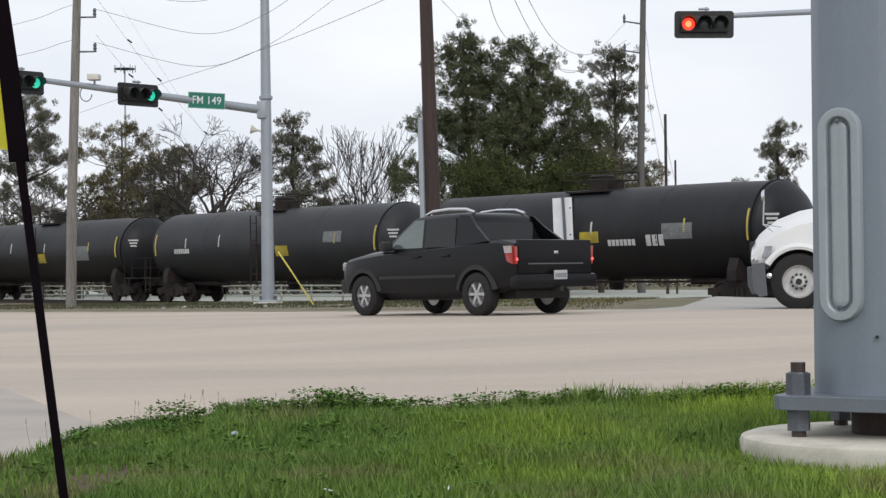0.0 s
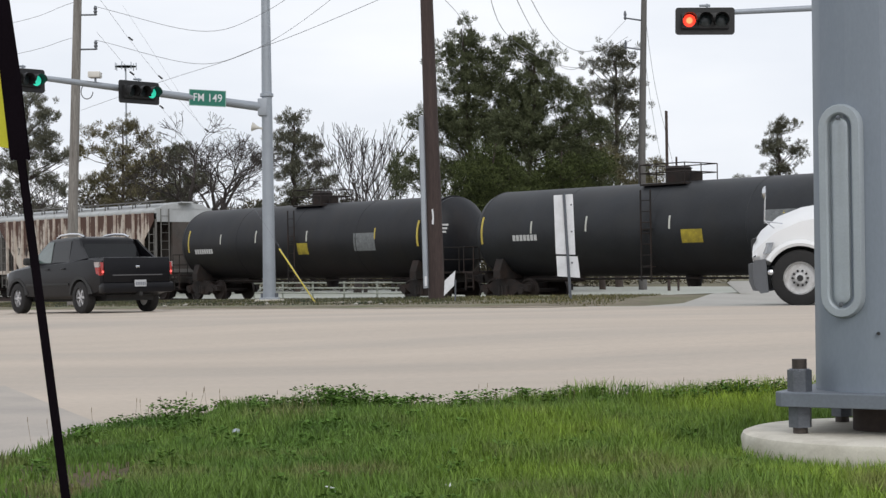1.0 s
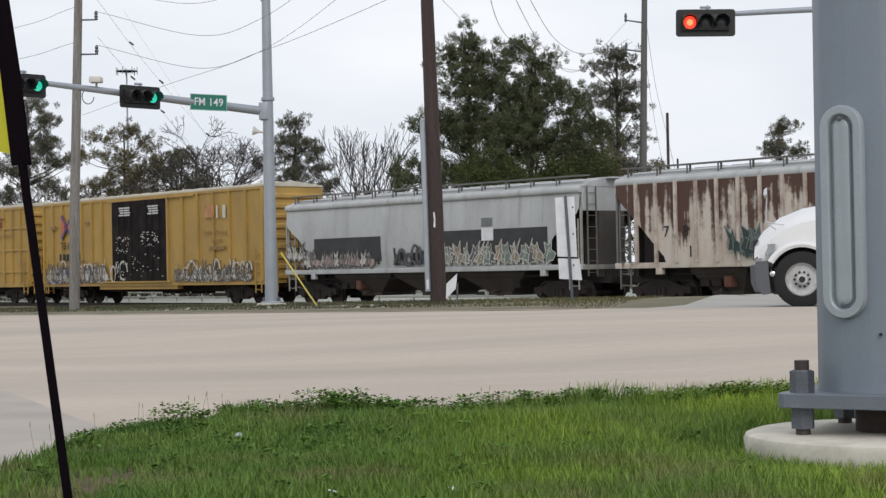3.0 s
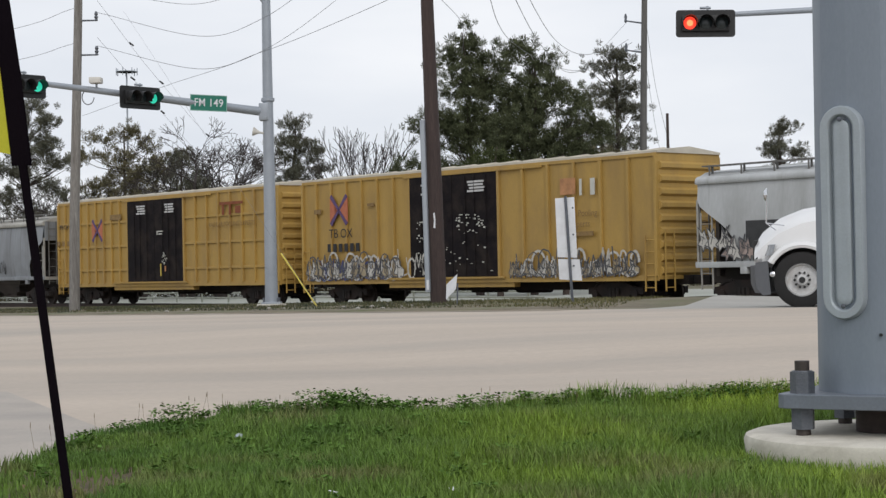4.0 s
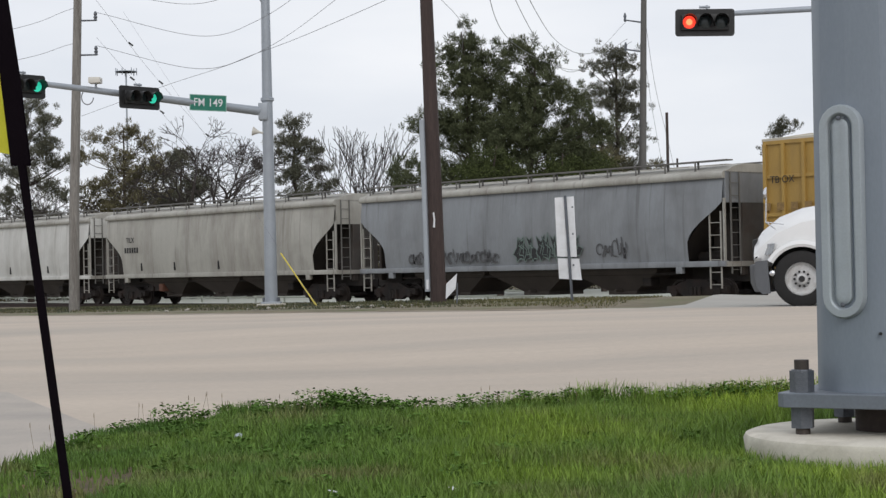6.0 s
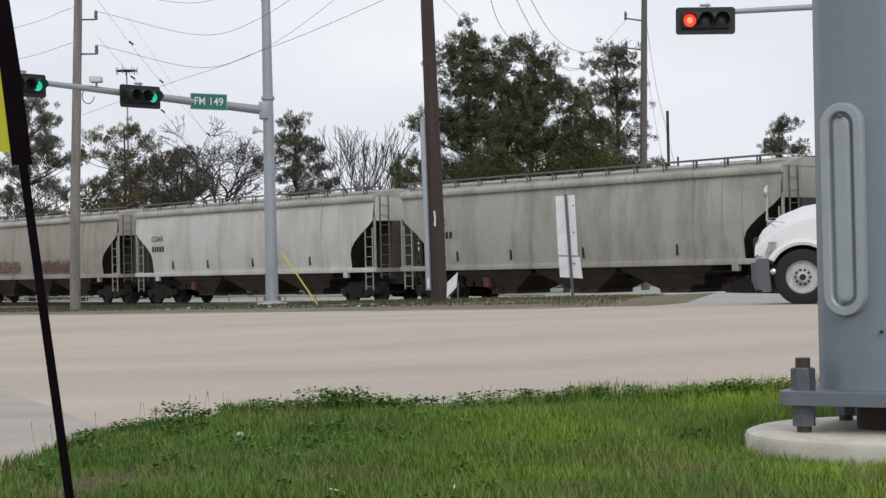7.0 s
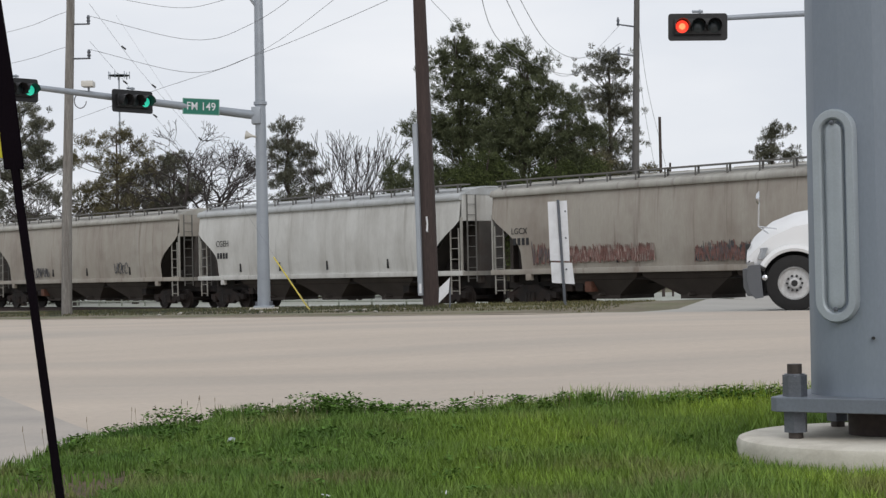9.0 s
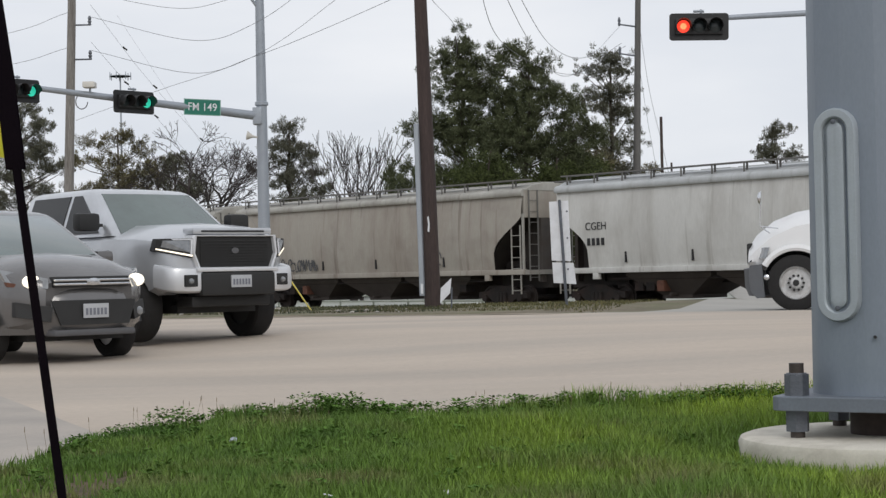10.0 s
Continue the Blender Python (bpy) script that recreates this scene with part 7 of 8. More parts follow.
    part("rear_bumper", box(-2.62, -2.35, -0.93, 0.93, 0.46, 0.70, 0.05), M_PAINT_BLACK, car)
    part("front_bumper", box(2.05, 2.36, -0.86, 0.86, 0.42, 0.70, 0.06), M_TRIM, car)
    part("grille", box(2.2, 2.32, -0.55, 0.55, 0.76, 0.98, 0.03), M_TRIM, car)
    plate(car, -2.63, -0.02, 0.68, -1)
    part("tow_hitch", box(-2.68, -2.4, -0.04, 0.04, 0.40, 0.48), M_TRIM, car)
    part("chassis", box(-2.2, 2.0, -0.62, 0.62, 0.28, 0.5), M_TRIM, car)
    return car


def silver_pickup():
    car = thing("pickup_truck", Matrix(), "large silver crew-cab pickup with black grille, driving past", "pickup truck")
    spin = SPIN.setdefault(car.name, [])
    w, r = 1.01, 0.44
    st = [(-3.05, 0.62, 1.30, 1.31, 0.96), (-2.9, 0.58, 1.36, 1.37, 0.99), (-1.85, 0.52, 1.38, 1.39, 1.01), (-0.8, 0.50, 1.34, 1.38, 1.01), (0.8, 0.50, 1.38, 1.46, 1.01), (1.3, 0.52, 1.38, 1.54, 1.01), (2.0, 0.55, 1.37, 1.53, 1.0),
          (2.36, 0.60, 1.34, 1.49, 0.99), (2.52, 0.66, 1.32, 1.46, 0.94), (2.66, 0.72, 1.30, 1.43, 0.81), (2.76, 0.76, 1.27, 1.38, 0.68), (2.79, 0.80, 1.20, 1.30, 0.62)]
    part("body", cut_arches(loft([section(*s) for s in st]), (-1.85, 1.85), r, w, 0.86, M_PAINT_SILVER), M_PAINT_SILVER, car)
    cabin(car, M_PAINT_SILVER, 1.38, 2.05, 1.50, 0.60, -1.28, -1.16, 0.95, 0.76, [(0.14, 0.20, 1.06, 0.40), (-1.0, -0.92, 0.04, 0.10)])
    for sy in (-1, 1):
        for x in (-1.85, 1.85):
            arch_trim(car, x, sy * 0.965, r, M_PAINT_SILVER, 0.03, 48)
            car_wheel(car, x, sy * 0.87, r, 0.31, "dark", spin)
        side_mirror(car, 1.14, sy * 1.02, 1.57, M_TRIM, 1.3)
        # lamp clusters: dark housing, bright strip and projector
        lamp = quad_panel("headlight", [(2.82, sy * 0.655, 1.06), (2.80, sy * 0.64, 1.31), (2.50, sy * 0.975, 1.31), (2.46, sy * 1.0, 1.16)], M_TRIM, car, 0.05, "x")
        quad_panel("lamp_lens", [(2.845, sy * 0.69, 1.13), (2.83, sy * 0.675, 1.28), (2.60, sy * 0.925, 1.285), (2.58, sy * 0.94, 1.205)], M_LAMP, lamp, 0.012, "x")
        quad_panel("lamp_strip", [(2.866, sy * 0.665, 1.078), (2.866, sy * 0.665, 1.098), (2.53, sy * 0.985, 1.190), (2.53, sy * 0.985, 1.174)], M_LAMP_LIT, lamp, 0.012, "x")
        quad_panel("lamp_strip", [(2.86, sy * 0.66, 1.09), (2.85, sy * 0.645, 1.285), (2.845, sy * 0.67, 1.285), (2.855, sy * 0.685, 1.09)], M_CHROME_SATIN, lamp, 0.008, "x")
        quad_panel("lamp_rim", [(2.85, sy * 0.65, 1.285), (2.85, sy * 0.65, 1.305), (2.53, sy * 0.97, 1.31), (2.53, sy * 0.97, 1.29)], M_CHROME_SATIN, lamp, 0.012, "x")
        # rounded chrome end of the bumper
        bump = part("bumper_corner", loft([[(px - d * nx, sy * (py - d * ny), z + dz) for d, z in ((0.05, 0.62), (0.01, 0.645), (0.0, 0.68), (0.0, 0.78), (0.004, 0.88), (0.02, 0.925), (0.2, 0.935), (0.2, 0.62))]
                                           for px, py, nx, ny, dz in ((2.90, 0.54, 1, 0, 0), (2.885, 0.68, 0.99, 0.1, 0), (2.84, 0.82, 0.94, 0.3, 0.005), (2.77, 0.93, 0.75, 0.65, 0.015), (2.66, 0.985, 0.3, 0.95, 0.03), (2.48, 1.0, 0, 1, 0.06))]), M_CHROME_SATIN, car)
        part("fog_light", box(2.80, 2.896, *sorted((sy * 0.60, sy * 0.78)), 0.70, 0.85, 0.012), M_TRIM, bump, "dark recessed fog light bezel", smooth=False)
        part("fog_lens", lathe([(0.040, 0.0), (0.03, 0.02), (0.001, 0.03)], Matrix.Translation((2.895, sy * 0.70, 0.77)) @ Matrix.Rotation(radians(90), 4, "Y"), 12), M_LAMP, bump)
        for x in (0.05, -1.0):
            part("door_handle", box(x - 0.12, x + 0.12, *sorted((sy * 0.995, sy * 1.035)), 1.10, 1.14, 0.01), M_CHROME, car)
    # hexagonal grille in a bright surround
    hexa = lambda k, x: [(x, -0.61 * k, 1.14 + 0.20 * k), (x, 0.61 * k, 1.14 + 0.20 * k), (x, 0.64 * k, 1.12), (x, 0.56 * k, 1.14 - 0.21 * k), (x, -0.56 * k, 1.14 - 0.21 * k), (x, -0.64 * k, 1.12)]
    part("grille_surround", loft([hexa(1.04, 2.6), hexa(1.04, 2.84), hexa(1.0, 2.865), hexa(0.96, 2.86), hexa(0.94, 2.8)]), M_CHROME_SATIN, car, smooth=False)
    gr = part("grille", loft([hexa(0.94, 2.78), hexa(0.94, 2.82)]), M_TRIM, car, smooth=False)
    bm = bmesh.new()
    for i in range(9):
        z = 0.985 + i * 0.036
        bm_box(bm, 2.82, 2.835, -0.52, 0.52, z - 0.008, z + 0.008)
    part("grille_mesh", bm, M_TRIM, gr, smooth=False)
    part("badge", lathe([(0.055, 0), (0.055, 0.01), (0.03, 0.012), (0.001, 0.012)], Matrix.Translation((2.835, 0, 1.15)) @ Matrix.Diagonal((1, 1, 0.7, 1)) @ Matrix.Rotation(radians(90), 4, "Y"), 18), M_TRIM_GREY, gr)
    part("hood_lip", box(2.55, 2.80, -0.60, 0.60, 1.36, 1.44, 0.02), M_PAINT_SILVER, car)
    part("hood_vent", box(2.74, 2.806, -0.48, 0.48, 1.385, 1.41, 0.004), M_TRIM, car)
    part("front_bumper", box(2.55, 2.93, -0.56, 0.56, 0.58, 0.88, 0.04), M_TRIM, car)
    part("bumper_step", box(2.5, 2.92, -0.62, 0.62, 0.885, 0.935, 0.012), M_CHROME_SATIN, car)
    part("skid_plate", box(2.2, 2.75, -0.6, 0.6, 0.44, 0.58, 0.03), M_TRIM, car)
    plate(car, 2.94, 0.02, 0.76, 1)
    part("rear_bumper", box(-3.15, -2.9, -0.95, 0.95, 0.58, 0.8, 0.04), M_CHROME, car)
    part("chassis", box(-2.8, 2.4, -0.6, 0.6, 0.36, 0.62), M_TRIM, car)
    part("wiper", tube((1.56, -0.6, 1.40), (1.52, 0.2, 1.46), 0.012, seg=6), M_TRIM, car)
    return car


M_CHROME_SATIN = mat("satin_silver", (0.66, 0.67, 0.69), 0.35, metal=0.4, var=0.05, scale=4)


def grey_suv():
    car = thing("suv_car", Matrix(), "dark grey compact utility car with headlights on, driving past", "car")
    spin = SPIN.setdefault(car.name, [])
    w, r = 0.915, 0.35
    st = [(-2.2, 0.5, 1.0, 1.02, 0.82), (-2.1, 0.42, 1.08, 1.12, 0.88), (-1.35, 0.34, 1.08, 1.14, 0.91), (0.0, 0.30, 1.10, 1.20, 0.915), (0.8, 0.30, 1.10, 1.23, 0.915), (1.3, 0.32, 1.09, 1.23, 0.905), (1.6, 0.33, 1.07, 1.20, 0.885), (1.85, 0.34, 1.03, 1.14, 0.845),
          (2.02, 0.36, 0.98, 1.07, 0.77), (2.14, 0.40, 0.92, 1.00, 0.66), (2.22, 0.44, 0.88, 0.94, 0.54)]
    part("body", cut_arches(loft([section(*s) for s in st]), (-1.345, 1.345), r, w, 0.78, M_PAINT_GREY), M_PAINT_GREY, car)
    cabin(car, M_PAINT_GREY, 1.14, 1.77, 1.18, 0.10, -2.05, -1.7, 0.86, 0.64, [(-0.2, -0.14, 0.78, 0.0), (-1.1, -1.02, -0.3, -0.24), (-1.7, -1.5, -1.2, -1.12)])
    for sy in (-1, 1):
        for x in (-1.345, 1.345):
            arch_trim(car, x, sy * 0.905, r, M_TRIM, 0.04)
            car_wheel(car, x, sy * 0.80, r, 0.235, "alloy", spin)
        side_mirror(car, 0.75, sy * 0.9, 1.18, M_PAINT_GREY, 0.95)
        lamp = quad_panel("headlight", [(2.19, sy * 0.52, 0.82), (2.15, sy * 0.50, 0.93), (1.72, sy * 0.86, 1.04), (1.86, sy * 0.83, 0.86)], M_LAMP, car, 0.06, "x")
        part("lit_reflector", lathe([(0.075, 0), (0.06, 0.02), (0.001, 0.03)], Matrix.Translation((2.12, sy * 0.65, 0.90)) @ Matrix.Rotation(radians(90), 4, "Y") @ Matrix.Diagonal((1, 1.5, 1, 1)), 16), M_LAMP_LIT, lamp)
        quad_panel("indicator", [(2.05, sy * 0.70, 0.83), (2.05, sy * 0.70, 0.86), (1.88, sy * 0.84, 0.90), (1.89, sy * 0.83, 0.85)], M_ORANGE_BRAKE, lamp, 0.03, "x")
        bezel = quad_panel("fog_light_bezel", [(2.25, sy * 0.52, 0.46), (2.25, sy * 0.50, 0.62), (1.97, sy * 0.80, 0.68), (2.00, sy * 0.80, 0.52)], M_TRIM, car, 0.05, "x")
        part("fog_lens", lathe([(0.05, 0), (0.04, 0.015), (0.001, 0.02)], Matrix.Translation((2.20, sy * 0.64, 0.55)) @ Matrix.Rotation(radians(90), 4, "Y"), 14), M_LAMP, bezel)
    nose = lambda y: 2.32 - 0.62 * (abs(y) / 0.88) ** 3
    part("front_bumper", loft([[(1.55, y, 0.34), (nose(y) - 0.05, y, 0.32), (nose(y), y, 0.42), (nose(y), y, 0.66), (nose(y) - 0.03, y, 0.76), (nose(y) - 0.10, y, 0.82), (1.55, y, 0.84)]
                               for y in (-0.87, -0.80, -0.70, -0.58, -0.44, -0.25, 0.0, 0.25, 0.44, 0.58, 0.70, 0.80, 0.87)]), M_PAINT_GREY, car)
    bars = part("upper_grille", box(2.1, 2.29, -0.46, 0.46, 0.83, 0.95, 0.015), M_TRIM, car)
    for z in (0.865, 0.91):
        part("grille_bar", box(2.27, 2.31, -0.47, 0.47, z - 0.012, z + 0.012, 0.004), M_CHROME, bars)
    part("badge", lathe([(0.05, 0), (0.05, 0.01), (0.001, 0.014)], Matrix.Translation((2.305, 0, 0.89)) @ Matrix.Rotation(radians(90), 4, "Y") @ Matrix.Diagonal((0.8, 1.7, 1, 1)), 18), M_CHROME, bars)
    quad_panel("lower_grille", [(2.31, -0.52, 0.69), (2.31, 0.52, 0.69), (2.33, 0.42, 0.42), (2.33, -0.42, 0.42)], M_TRIM, car, 0.015, "x")
    part("lower_lip", box(2.1, 2.35, -0.50, 0.50, 0.30, 0.37, 0.025), M_TRIM_GREY, car)
    plate(car, 2.355, 0.0, 0.57, 1)
    part("wiper", bm_tube(tube((1.26, -0.65, 1.17), (1.24, 0.05, 1.20), 0.012, seg=6), (1.27, 0.0, 1.17), (1.20, 0.65, 1.20), 0.012, seg=6), M_TRIM, car)
    part("chassis", box(-1.9, 1.9, -0.6, 0.6, 0.24, 0.45), M_TRIM, car)
    return car


def white_truck():
    """A bonneted truck that waits at the side road: only its nose shows past the near pole."""
    zt = -0.055
    car = thing("truck", pose(6.72, 31.6, zt, 0, 0, 180 - 14), "white bonneted truck waiting beside the near pole", "truck")
    r = 0.51
    st = [(-1.3, 0.62, 1.75, 1.95, 1.08), (-0.7, 0.62, 1.70, 1.93, 1.08), (0.0, 0.66, 1.58, 1.82, 1.06), (0.42, 0.72, 1.40, 1.66, 1.02), (0.72, 0.78, 1.16, 1.42, 0.94), (0.86, 0.82, 1.02, 1.2, 0.84)]
    part("hood", cut_arches(loft([section(*s) for s in st]), (0.0,), r, 1.08, 0.92, M_PAINT_WHITE), M_PAINT_WHITE, car)
    for sy in (-1, 1):
        rings = []
        for k in range(17):
            a = radians(30 + 150 * k / 16)
            ca, sa = math.cos(a), math.sin(a)
            rings.append([(0.0 + q * ca, sy * o, r + q * sa) for q, o in ((r * 1.14, 0.86), (r * 1.14, 1.15), (r * 1.24, 1.17), (r * 1.36, 1.13), (r * 1.40, 0.9))])
        part("fender", loft(rings), M_PAINT_WHITE, car)
        car_wheel(car, 0.0, sy * 1.0, r, 0.28, "steel", [])
        lamp = quad_panel("headlight", [(0.74, sy * 0.72, 0.95), (0.72, sy * 0.72, 1.14), (0.50, sy * 1.06, 1.16), (0.56, sy * 1.08, 0.96)], M_LAMP, car, 0.04, "x")
        # round hood mirror on a bent stalk
        if sy < 0:
            continue
        m = part("hood_mirror", bm_tube(bm_tube(bm_tube(bmesh.new(), (0.45, sy * 0.98, 1.42), (0.62, sy * 1.05, 1.55), 0.012, seg=6), (0.30, sy * 0.98, 1.50), (0.62, sy * 1.05, 1.55), 0.012, seg=6), (0.62, sy * 1.05, 1.55), (0.60, sy * 1.08, 1.98), 0.012, seg=6), M_CHROME, car)
        part("mirror_head", lathe([(0.001, 0.06), (0.085, 0.042), (0.125, 0.0), (0.118, -0.014), (0.001, -0.014)], Matrix.Translation((0.60, sy * 1.08, 2.06)) @ Matrix.Rotation(radians(90), 4, "Y"), 18), M_CHROME, m)
    part("bumper", bm_loft(bmesh.new(), [[(0.58, y, 0.30), (0.90 - 0.22 * abs(y) ** 3, y, 0.28), (0.97 - 0.22 * abs(y) ** 3, y, 0.45), (0.98 - 0.22 * abs(y) ** 3, y, 0.78), (0.66, y, 0.84)] for y in (-1.12, -0.9, -0.4, 0.4, 0.9, 1.12)]), M_BUMPER, car)
    for sy in (-1, 1):
        part("bumper_end", bm_prism(bmesh.new(), [(0.56, 0.26), (0.70, 0.24), (0.80, 0.36), (0.84, 0.60), (0.82, 0.84), (0.60, 0.86)], "y", *sorted((sy * 1.0, sy * 1.13))), M_BUMPER, car)
    part("tow_lamp", lathe([(0.05, 0), (0.05, 0.02), (0.001, 0.04)], Matrix.Translation((0.52, 1.16, 0.62)) @ Matrix.Rotation(radians(-90), 4, "X"), 12), M_CHROME, car)
    part("grille", box(0.70, 0.90, -0.55, 0.55, 0.86, 1.25, 0.04), M_TRIM, car)
    part("cab", box(-3.1, -1.25, -1.05, 1.05, 0.75, 2.75, 0.12), M_PAINT_WHITE, car)
    part("windscreen", box(-1.27, -1.235, -0.92, 0.92, 1.85, 2.6, 0.01), M_GLASS_SHIELD, car)
    part("chassis", box(-7.5, 0.5, -0.45, 0.45, 0.55, 0.80), M_TRIM, car)
    part("cargo_box", box(-8.4, -3.2, -1.2, 1.2, 0.95, 3.4, 0.03), M_PAINT_WHITE, car)
    for sy in (-1, 1):
        car_wheel(car, -5.8, sy * 0.95, r, 0.4, "steel", [])
    return car


M_BUMPER = mat("grey_bumper", (0.10, 0.105, 0.115), 0.55, var=0.1, scale=5)
BLACK_PICKUP, SILVER_PICKUP, GREY_SUV = black_pickup(), silver_pickup(), grey_suv()
white_truck()

# ---- the grass island in front ----
def grass_mat(name, lush, dark, dry):
    """Blades: green that turns darker and drier in broad patches, each blade its own tone."""
    m = bpy.data.materials.new(name)
    m.use_nodes = True
    n, l = m.node_tree.nodes, m.node_tree.links
    b = n["Principled BSDF"]
    b.inputs["Roughness"].default_value = 0.6
    b.inputs["Specular IOR Level"].default_value = 0.25
    tc = n.new("ShaderNodeTexCoord")
    # lusher on one side of the island than on the other
    sp = n.new("ShaderNodeSeparateXYZ")
    l.new(tc.outputs["Object"], sp.inputs[0])
    gr = n.new("ShaderNodeMapRange")
    gr.inputs["From Min"].default_value, gr.inputs["From Max"].default_value = -0.5, 1.3
    l.new(sp.outputs["X"], gr.inputs["Value"])
    mg = n.new("ShaderNodeMixRGB")
    l.new(gr.outputs[0], mg.inputs[0])
    mg.inputs[1].default_value = (lush[0] * 0.25, lush[1] * 0.37, lush[2] * 0.6, 1)
    mg.inputs[2].default_value = (*lush, 1)
    c = mg.outputs[0]
    for i, (s, lo, hi, col) in enumerate(((1.1, 0.38, 0.58, dark), (1.7, 0.56, 0.74, dry))):
        mp = n.new("ShaderNodeMapping")
        mp.inputs["Location"].default_value = (3.7 * i + 1.3, 1.9 * i, 0)
        l.new(tc.outputs["Object"], mp.inputs["Vector"])
        t = n.new("ShaderNodeTexNoise")
        t.inputs["Scale"].default_value, t.inputs["Detail"].default_value = s, 4
        l.new(mp.outputs[0], t.inputs["Vector"])
        r = n.new("ShaderNodeMapRange")
        r.inputs["From Min"].default_value, r.inputs["From Max"].default_value = lo, hi
        l.new(t.outputs["Fac"], r.inputs["Value"])
        mx = n.new("ShaderNodeMixRGB")
        l.new(r.outputs[0], mx.inputs[0])
        l.new(c, mx.inputs[1])
        mx.inputs[2].default_value = (*col, 1)
        c = mx.outputs[0]
    ge = n.new("ShaderNodeNewGeometry")
    r = n.new("ShaderNodeMapRange")
    r.inputs["To Min"].default_value, r.inputs["To Max"].default_value = 0.55, 1.45
    l.new(ge.outputs["Random Per Island"], r.inputs["Value"])
    v = n.new("ShaderNodeVectorMath")
    v.operation = "SCALE"
    l.new(c, v.inputs[0])
    l.new(r.outputs[0], v.inputs["Scale"])
    l.new(v.outputs[0], b.inputs["Base Color"])
    tr = n.new("ShaderNodeBsdfTranslucent")
    l.new(v.outputs[0], tr.inputs["Color"])
    ms = n.new("ShaderNodeMixShader")
    ms.inputs[0].default_value = 0.3
    l.new(b.outputs[0], ms.inputs[1])
    l.new(tr.outputs[0], ms.inputs[2])
    l.new(ms.outputs[0], n["Material Output"].inputs["Surface"])
    return m


M_GRASS = grass_mat("lawn_blades", (0.330, 0.440, 0.055), (0.145, 0.235, 0.048), (0.215, 0.200, 0.090))
M_WEED = mat("weed_leaves", (0.098, 0.178, 0.040), 0.9, var=0.2, scale=4, island=0.22, spec=0.04)
M_STALK = mat("dry_stalks", (0.20, 0.15, 0.09), 0.8, var=0.2, scale=6, island=0.3)


def lawn_edge(x):
    """Far edge of the island; it bends back towards the viewer on the left."""
    e = 8.35 + 0.06 * math.sin(2.3 * x) + 0.05 * x - 0.45 * max(0.0, -0.7 - x) ** 2
    if x > -1.34:
        return e
    u = min(1.0, (-1.36 - x) / 0.34)
    return e - 3.9 * (1 - math.sqrt(max(0.0, 1 - u * u)))


def lawn_z(x, y):
    e = lawn_edge(x) - y
    if e < 0:
        return -0.13
    k = min(1.0, e / 0.14)
    near = math.hypot(x - 1.63, y - 6.1)
    k *= 1.0 if near > 1.0 else 0.35 + 0.65 * max(0.0, (near - 0.6) / 0.4)
    return 0.055 * k + 0.02 * noise.noise(Vector((x * 1.3, y * 1.3, 2))) * k - 0.004


